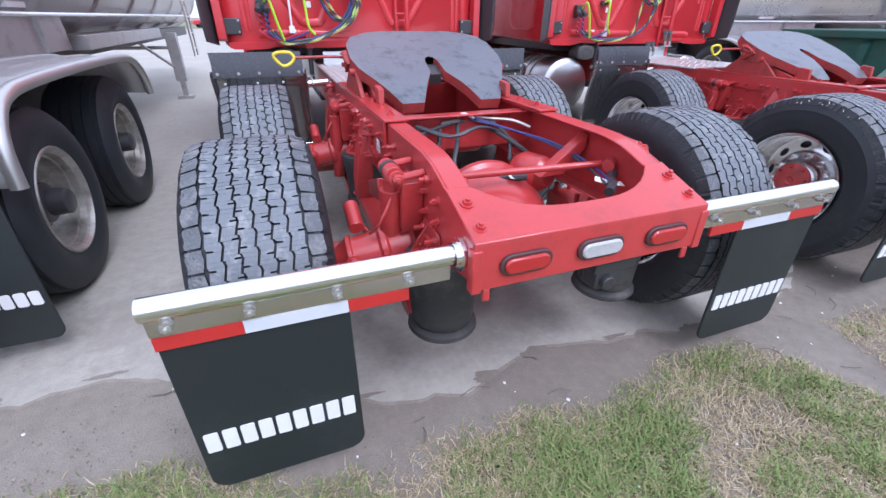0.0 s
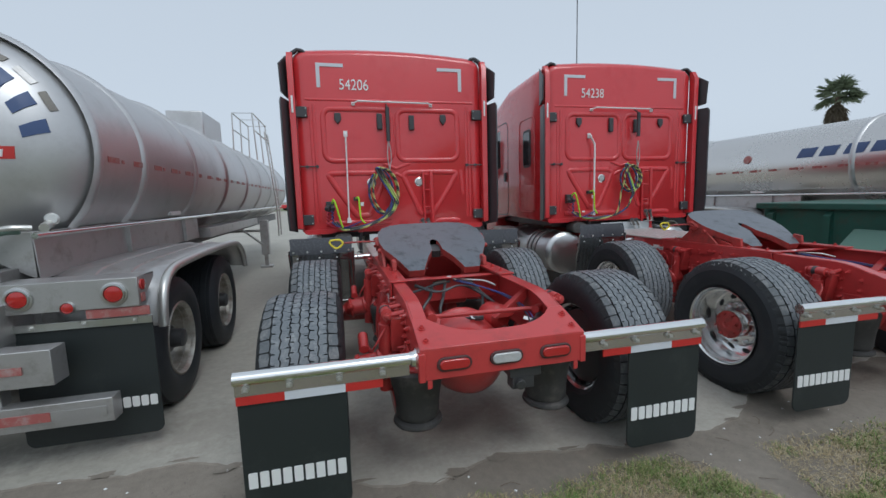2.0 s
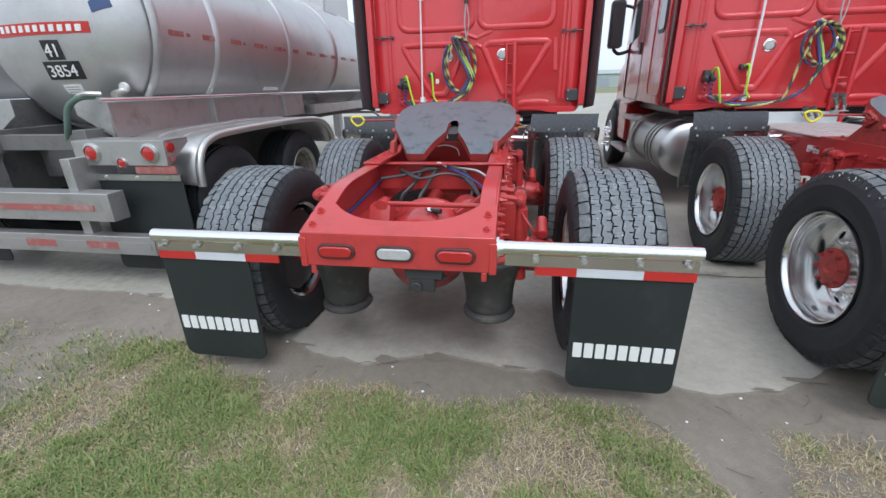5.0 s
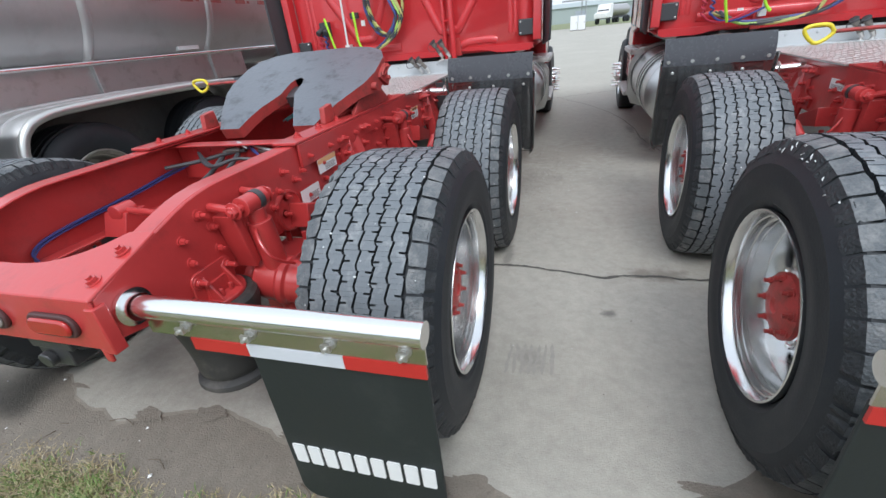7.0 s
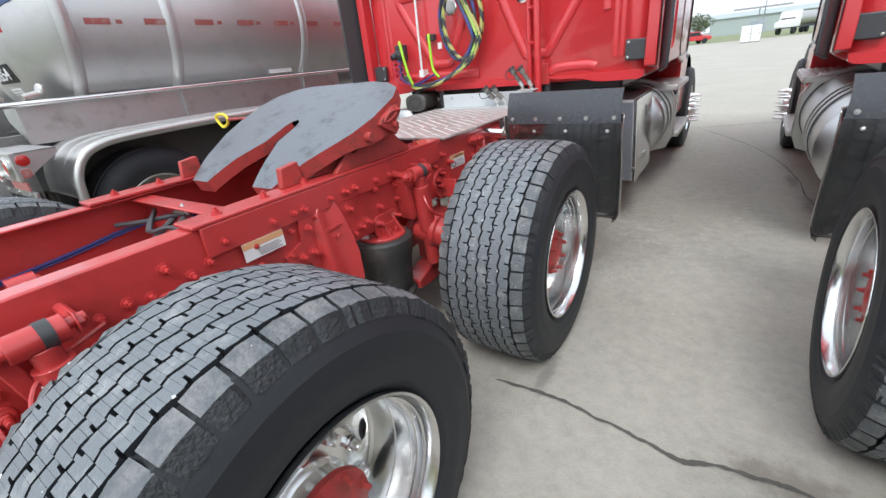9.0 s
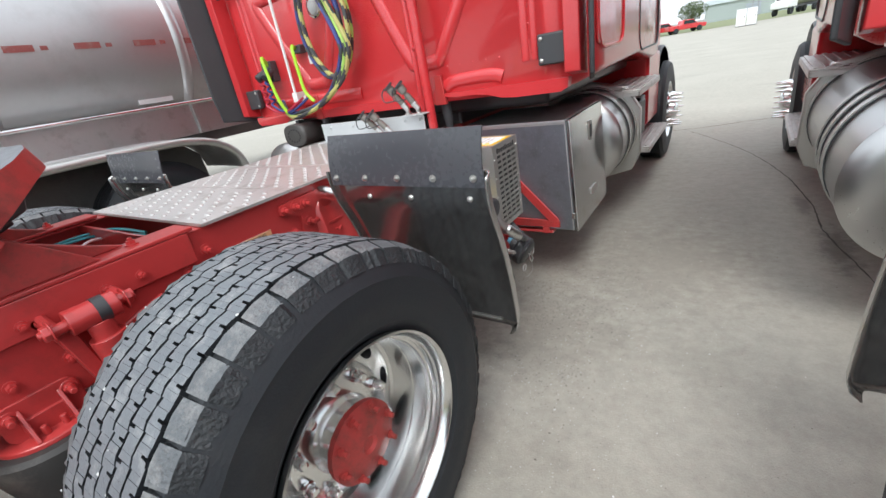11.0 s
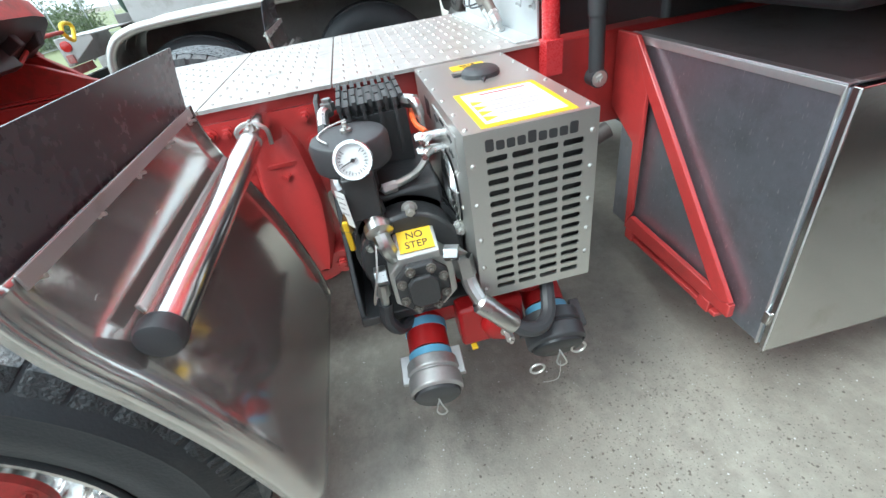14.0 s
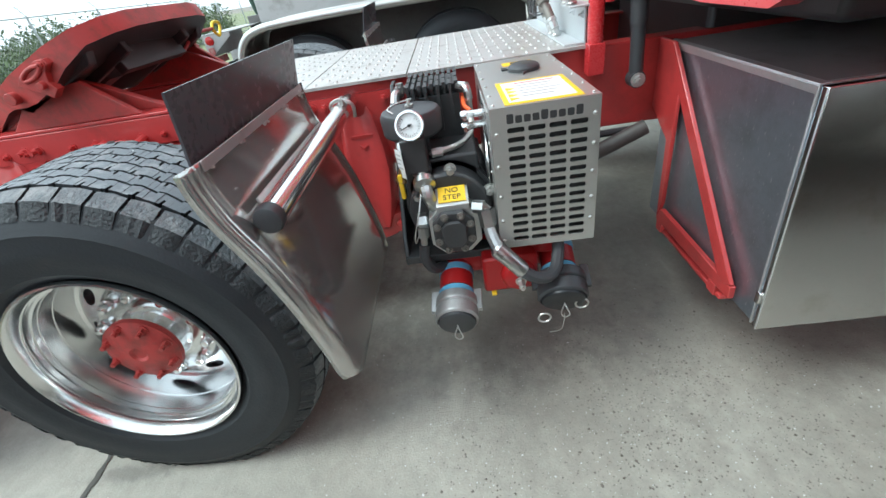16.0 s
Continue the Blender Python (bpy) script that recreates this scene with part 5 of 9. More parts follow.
        x0, x1 = sorted((s * 0.60, s * 0.93))
        box(b, x0, x1, y - 0.003, y + 0.006, 3.215, 3.255)
        x0, x1 = sorted((s * 0.885, s * 0.93))
        box(b, x0, x1, y - 0.003, y + 0.006, 2.965, 3.214)
        part("corner_tape", b, TAPE_WHITE, cb, "white L-shaped reflective tape")
    # lamps, handles, rail, vents
    for x in (-0.315, 0.315):
        b = B()
        lathe(b, [(0, 0.062), (0.014, 0.060), (0.018, 0.050)], (x, 3.725, 1.785), (0, -1, 0), 28)
        p = part("lamp_bezel", b, CHROME, cb)
        b = B()
        lathe(b, [(0.012, 0.050), (0.022, 0.04), (0.026, 0.0)], (x, 3.725, 1.785), (0, -1, 0), 24)
        part("work_lamp", b, LENS_CLEAR, p, "round clear work lamp")
    b = B()
    cyl(b, (-0.44, 3.66, 2.80), (0.44, 3.66, 2.79), 0.010, n=12)
    for x, d in ((-0.5, 1), (0.5, -1)):
        tube(b, [(x, 3.715, 2.775), (x, 3.68, 2.775), (x + d * 0.06, 3.66, 2.80)], 0.009, 8)
        box(b, x - 0.02, x + 0.02, 3.70, 3.72, 2.755, 2.795)
    part("grab_rail", b, WHITE, cb, "white horizontal grab rail")
    for x, z, h in ((-0.18, 2.56, 0.20), (0.235, 2.55, 0.19)):
        b = B()
        box(b, x - 0.035, x + 0.035, 3.68, 3.72, z - h / 2, z + h / 2)
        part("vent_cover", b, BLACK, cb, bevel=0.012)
    for x in (-0.70, 0.66):
        b = B()
        prism(b, [(x - 0.04, 2.66), (x + 0.04, 2.66), (x + 0.045, 2.58), (x, 2.52), (x - 0.045, 2.58)], "y", 3.69, 3.72)
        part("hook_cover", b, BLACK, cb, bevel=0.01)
    for x, mm in ((-0.78, LIME), (-0.49, LIME)):
        b = B()
        tube(b, [(x - 0.06, 3.69, 1.50), (x - 0.03, 3.62, 1.58), (x, 3.60, 1.50), (x + 0.04, 3.60, 1.32), (x + 0.07, 3.62, 1.22)] if x < -0.6 else [(x - 0.05, 3.70, 1.58), (x - 0.01, 3.63, 1.60), (x, 3.62, 1.48), (x + 0.01, 3.62, 1.34), (x + 0.06, 3.63, 1.27)], 0.011, 8)
        part("cable", b, mm, cb, "lime green cable")
    b = B()
    box(b, -0.905, -0.805, 3.66, 3.72, 1.43, 1.56)
    cyl(b, (-0.88, 3.68, 1.50), (-0.90, 3.60, 1.46), 0.027, n=12)
    cyl(b, (-0.83, 3.68, 1.50), (-0.82, 3.60, 1.46), 0.027, n=12)
    part("gladhand_socket", b, BLACK, cb, "black hose sockets", bevel=0.006)
    b = B()
    box(b, -0.56, -0.48, 3.67, 3.72, 1.56, 1.61)
    part("cable_socket", b, BLACK, cb, bevel=0.006)
    for dx, mm in ((-0.89, RED_HOSE), (-0.83, BLUE_HOSE)):
        b = B()
        pts = [(dx + 0.014 * math.cos(i * 1.6), 3.62 + 0.014 * math.sin(i * 1.6), 1.46 - 0.012 * i) for i in range(16)]
        tube(b, pts + [(dx + 0.06, 3.62, 1.24), (dx + 0.18, 3.62, 1.23), (dx + 0.36, 3.63, 1.30)], 0.008, 6, steps=3)
        part("spring_hose", b, mm, cb, "spiral air hose")
    b = B()
    box(b, -0.47, -0.43, 3.712, 3.724, 1.49, 1.54)
    part("white_label", b, WHITE, cb)
    b = B()
    box(b, -0.63, -0.59, 3.705, 3.724, 1.28, 1.31)
    part("white_label", b, WHITE, cb)


def hung_hoses(cb, second):
    """The grab pole, the tender and its coiled striped hoses; the second cab hangs them otherwise."""
    b = B()
    if second:
        tube(b, [(-0.53, 3.715, 2.40), (-0.53, 3.66, 2.40), (-0.525, 3.655, 2.37), (-0.48, 3.655, 2.29), (-0.47, 3.655, 2.24), (-0.47, 3.655, 1.60), (-0.47, 3.66, 1.27)], 0.0125, 10, steps=4)
        box(b, -0.555, -0.505, 3.70, 3.72, 2.37, 2.44)
        box(b, -0.494, -0.446, 3.65, 3.72, 1.24, 1.29)
    else:
        tube(b, [(-0.615, 3.715, 2.40), (-0.615, 3.66, 2.40), (-0.615, 3.66, 2.36)], 0.012, 8, steps=4)
        cyl(b, (-0.615, 3.66, 2.37), (-0.628, 3.66, 1.34), 0.0095, n=12)
        box(b, -0.64, -0.59, 3.70, 3.72, 2.37, 2.44)
        box(b, -0.652, -0.604, 3.65, 3.72, 1.28, 1.34)
    part("grab_pole", b, WHITE, cb, "white bent grab pole" if second else "white upright grab pole")
    tx = 0.21 if second else -0.087
    b = B()
    cyl(b, (tx, 3.60, 2.72), (tx, 3.60, 2.38 if second else 2.30), 0.026, n=12)
    cyl(b, (tx, 3.60, 2.72), (tx, 3.70, 2.78), 0.010, n=8)
    part("hose_tender", b, BLACK, cb, "black hose tender sleeve")
    b = B()
    tube(b, [(tx, 3.60, 2.32), (tx - 0.02, 3.60, 2.12), (tx, 3.60, 1.95)], 0.008, 8)
    tube(b, [(tx, 3.60, 2.32), (tx + 0.028, 3.60, 2.12), (tx, 3.59, 1.94)], 0.006, 8)
    part("tender_cord", b, DULL_ALU, cb)
    hub = V(0.115, 3.585, 1.775) if second else V(-0.172, 3.585, 1.672)
    wide, tall = (0.152, 0.192) if second else (0.165, 0.285)
    for k, (drx, drz, dx, dy) in enumerate(((0.0, 0.0, 0.026, 0.0), (0.015, 0.008, 0.0, 0.035), (-0.010, 0.0, -0.035, 0.02))):
        b = B()
        c = hub + V(dx, dy, 0)
        pts = []
        for i in range(20):
            a = math.pi / 2 + 2 * math.pi * i / 18
            w = 0.75 + 0.25 * abs(math.cos(a))
            pts.append((c.x + (wide + drx) * math.cos(a) * w, c.y + 0.002 * i, c.z + (tall + drz) * math.sin(a)))
        if second and k:
            tail = [(0.16 + dx, 3.60, 1.60), (0.11, 3.60, 1.46), (0.05, 3.61, 1.34), (-0.10, 3.62 + dy, 1.24), (-0.30, 3.63, 1.20 + 0.01 * k), (-0.60, 3.64, 1.19 + 0.012 * k), (-0.83 + 0.03 * k, 3.66, 1.30)]
            line = pts[2:] + tail
        elif second:
            line = pts[5:] + pts[2:6] + [(-0.045, 3.60, 1.62), (-0.075, 3.60, 1.45), (-0.11, 3.60, 1.30), (-0.20, 3.62, 1.22), (-0.50, 3.64, 1.19), (-0.83, 3.66, 1.30)]
        else:
            line = pts[2:] + [(-0.035 + dx, 3.60, 1.58), (-0.05 + dx, 3.60, 1.47), (-0.14 + dx, 3.60, 1.36), (-0.30, 3.61 + dy, 1.27 + 0.008 * k), (-0.46, 3.62 + dy, 1.215 + 0.01 * k), (-0.70, 3.64, 1.19 + 0.012 * k), (-0.84 + 0.03 * k, 3.66, 1.30)]
        tube(b, line, 0.0140, 8, steps=6, stripes=(0, 1))
        part("coiled_hose", b, ([BLACK, STRAW_HOSE], [BLACK, LIME_HOSE], [BLACK, BLUE_HOSE])[k], cb, "coiled hose with wound stripes")


def cab_post(truck):
    b = B()
    cyl(b, (0.47, 3.62, 0.93), (0.455, 3.62, 1.92), 0.025, n=14)
    cyl(b, (0.375, 3.69, 1.12), (0.365, 3.69, 1.92), 0.018, n=14)
    for z in (1.45, 1.68, 1.88):
        cyl(b, (0.37, 3.69, z), (0.46, 3.62, z), 0.012, n=10)
    box(b, 0.444, 0.496, 3.594, 3.646, 0.925, 1.02)
    part("access_ladder", b, CAB_RED, truck, "red tube ladder behind the cab", bevel=0.002)
    for s in (-1, 1):
        b = B()
        cyl(b, (s * 0.495, 3.75, 0.90), (s * 0.492, 3.745, 1.06), 0.022, n=14)
        cyl(b, (s * 0.492, 3.745, 1.06), (s * 0.49, 3.74, 1.19), 0.026, n=14)
        cyl(b, (s * 0.475, 3.75, 0.895), (s * 0.515, 3.75, 0.895), 0.027, n=16)
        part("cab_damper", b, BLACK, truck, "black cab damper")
        b = B()
        prism(b, [(s * 0.455, 1.15), (s * 0.525, 1.15), (s * 0.51, 1.30), (s * 0.47, 1.30)], "y", 3.695, 3.716)
        cyl(b, (s * 0.44, 3.74, 1.19), (s * 0.54, 3.74, 1.19), 0.015, n=14)
        part("damper_bracket", b, CHASSIS_RED, truck, bevel=0.003)
        bolt(truck, STEEL, (s * 0.515, 3.75, 0.895), (s, 0, 0), 0.016, 0.014)


def silencer(truck):
    """A flattened drum below the cab floor, its end plate drilled with small holes."""
    b = B()
    o, rx, rz = V(-0.715, 3.62, 1.065), 0.115, 0.078
    rings = []
    for y, k in ((0.0, 0.90), (0.006, 0.97), (0.02, 1.0), (0.20, 1.0), (0.215, 0.92)):
        rings.append([b.verts.new((o.x + rx * k * math.copysign(abs(math.cos(q)) ** 0.7, math.cos(q)), o.y + y, o.z + rz * k * math.copysign(abs(math.sin(q)) ** 0.7, math.sin(q)))) for q in [2 * math.pi * i / 32 for i in range(32)]])
    for p, q in zip(rings[:-1], rings[1:]):
        bridge(b, p, q)
    face(b, rings[0]), face(b, rings[-1])
    drum = part("silencer", b, DULL_DARK, truck, "dusty grey drum with a drilled end plate", angle=40)
    for k in range(14):
        q = 2 * math.pi * k / 14
        c = B()
        lathe(c, [(0, 0.0065), (0.002, 0.0065), (0.002, 0.0)], (o.x + 0.062 * math.cos(q), o.y, o.z + 0.042 * math.sin(q)), (0, -1, 0), 8)
        part("drilled_hole", c, INK, drum)
    c = B()
    box(c, o.x - 0.02, o.x + 0.02, o.y + 0.06, o.y + 0.10, o.z + rz - 0.01, 1.16)
    part("hanger_strap", c, BLACK_METAL, drum)


def crossover_pipe(truck):
    b = B()
    tube(b, [(0.50, 3.30, 0.54), (0.50, 3.45, 0.585), (0.50, 3.64, 0.660), (0.50, 3.80, 0.728)], 0.027, 16)
    part("exhaust_pipe", b, DULL_DARK, truck, "dark sooty exhaust pipe")
    b = B()
    tube(b, [(0.455, 3.45, 0.712), (0.455, 3.62, 0.706), (0.46, 3.80, 0.712)], 0.013, 10)
    part("air_line", b, BLACK, truck)


def quarter_fender(truck, s):
    """Black rubber flap on a curved stainless quarter fender, on a polished arm."""
    # a thin sheet that bends forward towards its top and inner edge
    b = B()
    rows = []
    for i in range(7):
        f = i / 6
        z = 1.018 + 0.167 * f
        rows.append([(s * (0.648 + 0.622 * g - 0.006 * math.sin(math.pi * f)), 2.682 - 0.010 * g + (0.020 + 0.012 * (1 - g) ** 2) * f ** 1.6, z) for g in [k / 10 for k in range(11)]])
    near = [[b.verts.new(p) for p in row] for row in rows]
    back = [[b.verts.new((p[0], p[1] + 0.005, p[2])) for p in row] for row in rows]
    for grid in (near, back):
        for a, c in zip(grid[:-1], grid[1:]):
            for k in range(10):
                face(b, (a[k], a[k + 1], c[k + 1], c[k]))
    edge_a = near[0] + [r[-1] for r in near[1:]] + near[-1][-2::-1] + [r[0] for r in near[-2:0:-1]]
    edge_b = back[0] + [r[-1] for r in back[1:]] + back[-1][-2::-1] + [r[0] for r in back[-2:0:-1]]
    bridge(b, edge_a, edge_b)
    flap = part("fender_flap", b, FLAP_PLATE, truck, "black rubber flap bolted on the fender", angle=50)
    for k in range(5):
        b = B()
        x, yb = s * (0.676 + k * 0.1398), 2.683 - 0.0028 * k
        hexbolt(b, (x, yb, 1.045), (0, -1, 0), 0.0078, 0.007)
        hexbolt(b, (x, yb + 0.012, 1.045), (0, 1, 0), 0.0065, 0.006)
        cyl(b, (x, yb, 1.045), (x, yb + 0.028, 1.045), 0.003, n=8)
        part("fender_bolt", b, STEEL, flap)
    for x in (0.80, 0.98, 1.20):
        bolt(flap, STEEL, (s * x, 2.698, 0.975), (0, -1, 0.3), 0.010, 0.008, "screw")
    b = B()
    prism(b, [(2.694, 1.046), (2.698, 1.046), (2.698, 1.066), (2.694, 1.066)], "x", s * 0.645, s * 1.262)
    part("clamp_bar", b, DULL_ALU, flap, "pale steel clamp bar", bevel=0.001)
    prof = [(2.691, 1.065), (2.691, 1.02), (2.706, 0.95), (2.742, 0.86), (2.777, 0.75), (2.803, 0.63), (2.818, 0.54), (2.826, 0.45)]
    prof = smooth_line([V(0, *p) for p in prof], 3)
    b = B()
    rows = []
    n = len(prof)
    for i, p in enumerate(prof):
        wide = 1.285 - 0.02 * (i / n) - (0.034 if i == n - 1 else 0.010 if i == n - 2 else 0)
        inner = 0.62 if p.z > 0.5 else 0.64
        row = []
        for j in range(13):
            f = (0, 0.12, 0.24, 0.36, 0.48, 0.60, 0.72, 0.84, 0.94, 0.975, 0.991, 0.998, 1.0)[j]
            x = inner + (wide - inner) * f
            turn = (0, 0, 0, 0, 0, 0, 0, 0, 0, 0.0015, 0.006, 0.016, 0.040)[j]
            row.append(b.verts.new((s * x, p.y - turn, p.z - 0.3 * turn)))
        rows.append(row)
    for a, c in zip(rows[:-1], rows[1:]):
        for j in range(12):
            face(b, (a[j], a[j + 1], c[j + 1], c[j]) if s < 0 else (a[j], c[j], c[j + 1], a[j + 1]))
    q = part("quarter_fender", b, [SMOKE_STEEL, FENDER_BACK], truck, "smoky polished stainless quarter fender", angle=60)
    so = q.modifiers.new("sheet", "SOLIDIFY")
    so.thickness, so.offset, so.material_offset = 0.004, 0.0, 1
    b = B()
    tube(b, [(s * p.x, p.y, p.z) for p in [V(0.622, q.y, q.z) for q in prof]], 0.0045, 6, steps=0)
    tube(b, [(s * 0.64, 2.820, 0.472), (s * 1.19, 2.820, 0.472)], 0.0055, 6, steps=0)
    part("fender_lip", b, SMOKE_STEEL, q, "thin rolled lip")
    b = B()
    cyl(b, (s * 0.42, 2.783, 0.955), (s * 1.232, 2.760, 0.926), 0.0295, n=28)
    arm = part("fender_arm", b, CHROME, truck, "polished tube arm with a black end plug")
    b = B()
    lathe(b, [(0, 0.0305), (0.004, 0.0315), (0.018, 0.0315), (0.025, 0.028), (0.028, 0.020), (0.028, 0)], (s * 1.222, 2.760, 0.926), (s, -0.03, -0.03), 20)
    part("end_plug", b, BLACK, arm)
    b = B()
    prism(b, [(2.742, 0.905), (2.728, 0.955), (2.735, 0.957), (2.750, 0.905)], "x", s * 0.68, s * 1.20)
    part("arm_bracket", b, STEEL, arm, bevel=0.002)
    b = B()
    hexbolt(b, (s * 0.58, 2.79, 0.97), (0, 0, 1), 0.01, 0.02)
    tube(b, [(s * 0.58, 2.755, 0.94), (s * 0.58, 2.75, 0.975), (s * 0.58, 2.785, 0.99), (s * 0.58, 2.82, 0.97), (s * 0.58, 2.82, 0.93)], 0.006, 8)
    part("u_bolt", b, STEEL, arm)


def side_tank(truck, s, y0, y1):
    b = B()
    x, z, r = s * 0.93, 0.70, 0.31
    lathe(b, [(0, 0), (0.004, 0.12), (0.02, 0.24), (0.04, 0.29), (0.06, r), (y1 - y0 - 0.06, r), (y1 - y0 - 0.03, 0.29), (y1 - y0, 0.0)], (x, y0, z), (0, 1, 0), 48)
    t = part("fuel_tank", b, TANK_ALU, truck, "round polished aluminium fuel tank")
    for y in ((y0 + 0.42, y0 + 0.56, y0 + 0.70, y1 - 0.2) if y1 - y0 > 0.9 else (y0 + 0.25, y1 - 0.2)):
        b = B()
        lathe(b, [(0, r + 0.001), (0, r + 0.012), (0.045, r + 0.012), (0.045, r + 0.001)], (x, y, z), (0, 1, 0), 48)
        part("tank_strap", b, STEEL, t, "stainless tank strap")
        b = B()
        lathe(b, [(-0.008, r + 0.001), (-0.008, r + 0.006), (0, r + 0.006)], (x, y, z), (0, 1, 0), 48)
        part("strap_liner", b, BLACK, t)
    # cab steps
    for z, xi, ya, yb in ((0.98, 0.96, 4.98, 5.88), (0.47, 1.06, 5.46, 6.50)):
        b = B()
        xa, xb = sorted((s * xi, s * 1.275))
        box(b, xa, xb, ya, yb, z - 0.012, z)
        xc, xd = sorted((s * 1.262, s * 1.277))
        box(b, xc, xd, ya, yb, z - 0.045, z - 0.013)
        box(b, xa, xb, ya, ya + 0.012, z - 0.045, z - 0.013)
        st = part("step", b, DECK_ALU, truck, "ribbed aluminium cab step", bevel=0.003)
        for k in range(6):
            b = B()
            xx = xa + 0.03 + k * (xb - xa - 0.06) / 5
            box(b, xx - 0.011, xx + 0.011, ya + 0.02, yb - 0.02, z, z + 0.008)
            part("tread_rib", b, DECK_ALU, st)
    b = B()
    prism(b, [(s * 0.60, 0.36), (s * 1.02, 0.34), (s * 1.22, 0.40), (s * 1.27, 0.52), (s * 1.27, 0.84), (s * 1.17, 1.0), (s * 0.95, 1.05), (s * 0.60, 1.05)], "y", 5.04, 5.11)
    part("tank_bracket", b, STEEL, truck, "bright eight-sided tank bracket", bevel=0.008)
    b = B()
    prism(b, [(5.12, 0.44), (5.95, 0.44), (5.95, 0.94), (5.12, 0.94)], "x", s * 0.62, s * 1.12)
    part("step_panel", b, STEEL, truck, "stainless step panel", bevel=0.02)
    b = B()
    prism(b, [(5.95, 0.55), (6.55, 0.55), (6.60, 1.15), (5.95, 1.15)], "x", s * 0.7, s * 1.18)
    part("fender_rear", b, CAB_RED, truck, "red lower cab skirt", bevel=0.03)


def front_wheel(truck, s):
    m = pose(s * 1.09, 7.1, 0.5, 0, 0, 0 if s > 0 else 180)
    w = tagged(new("steer_wheel"), "front wheel with spiked chrome nut covers")
    w.parent, w.matrix_basis = truck, m
    b = B()
    lathe(b, [(-0.13, 0.29), (-0.15, 0.38), (-0.13, 0.48), (-0.10, 0.505), (0.10, 0.505), (0.13, 0.48), (0.15, 0.38), (0.13, 0.29)], (0, 0, 0), (1, 0, 0), 48)
    part("tyre", b, RUBBER, w)
    b = B()
    lathe(b, [(0.10, 0.29), (0.13, 0.30), (0.135, 0.285), (0.10, 0.27), (0.10, 0.2), (0.14, 0.16), (0.14, 0.11), (0.19, 0.10), (0.22, 0.05), (0.22, 0)], (0, 0, 0), (1, 0, 0), 48)
    part("rim", b, RIM, w)
    for k in range(10):
        b = B()
        a = 2 * math.pi * k / 10
        c = V(0.13, 0.165 * math.cos(a), 0.165 * math.sin(a))
        lathe(b, [(0, 0.026), (0.03, 0.024), (0.05, 0.016), (0.13, 0.006), (0.132, 0)], c, (1, 0, 0), 10)
        part("nut_cover", b, CHROME, w, "spiked chrome nut cover")
    b = B()
    pts = []
    for i in range(13):
        a = radians(180 - 15 * i)
        pts.append((7.1 + 0.62 * math.cos(a), 0.55 + 0.62 * math.sin(a)))
    inner = [(7.1 + (y - 7.1) * 0.94, 0.55 + (z - 0.55) * 0.94) for y, z in pts[::-1]]
    prism(b, pts + inner, "x", s * 0.85, s * 1.15)
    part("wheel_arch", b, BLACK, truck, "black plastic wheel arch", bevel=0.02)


def cab_side(truck, s):
    b = B()
    prism(b, rounded(4.18, 4.48, 2.0, 2.58, 0.07), "x", s * 1.225, s * 1.243)
    w = part("sleeper_window", b, BLACK, truck, "narrow sleeper window with a black frame", bevel=0.004)
    b = B()
    prism(b, rounded(4.215, 4.445, 2.04, 2.54, 0.05), "x", s * 1.235, s * 1.247)
    part("window_pane", b, GLASS_DARK, w)
    b = B()
    pts = rounded(4.05, 4.62, 1.30, 2.75, 0.10)
    tube(b, [(s * 1.236, y, z) for y, z in pts + [pts[0]]], 0.010, 6, steps=1)
    part("sleeper_door_seam", b, CAB_RED, truck)
    b = B()
    prism(b, rounded(4.02, 4.40, 1.32, 1.72, 0.03), "x", s * 1.232, s * 1.240)
    part("locker_door", b, CAB_RED, truck, "red luggage locker door", bevel=0.004)
    b = B()
    pts = rounded(5.15, 6.30, 1.22, 2.85, 0.12)
    tube(b, [(s * (1.232 - 0.045 * max(0, y - 5.4)), y, z) for y, z in pts + [pts[0]]], 0.009, 6, steps=1)
    part("door_seam", b, BLACK, truck)
    b = B()
    prism(b, [(5.30, 2.10), (6.25, 2.02), (6.15, 2.30), (5.85, 2.75), (5.30, 2.78)], "x", s * 1.15, s * 1.222)
    part("door_window", b, GLASS_DARK, truck, "dark cab door glass", bevel=0.01)
    b = B()
    box(b, min(s * 1.22, s * 1.26), max(s * 1.22, s * 1.26), 5.22, 5.32, 1.82, 1.98)
    part("door_handle", b, BLACK, truck, bevel=0.01)
    b = B()
    tube(b, [(s * 1.15, 6.35, 2.55), (s * 1.32, 6.36, 2.60), (s * 1.42, 6.34, 2.55)], 0.025, 8)
    tube(b, [(s * 1.15, 6.35, 1.95), (s * 1.34, 6.36, 1.90), (s * 1.44, 6.34, 1.98)], 0.03, 8)
    prism(b, rounded(s * 1.42 - 0.11, s * 1.42 + 0.11, 1.98, 2.68, 0.05), "y", 6.30, 6.40)
    mi = part("mirror", b, BLACK, truck, "tall black door mirror", bevel=0.02)
    b = B()
    prism(b, rounded(s * 1.42 - 0.09, s * 1.42 + 0.09, 2.02, 2.64, 0.04), "y", 6.294, 6.30)
    part("mirror_glass", b, GLASS_DARK, mi, "dark mirror glass")


STRAW_HOSE = mat("yellow_hose_stripe", (0.46, 0.42, 0.14), 0.45, var=0.1)
LIME_HOSE = mat("lime_hose_stripe", (0.36, 0.56, 0.12), 0.45, var=0.1)


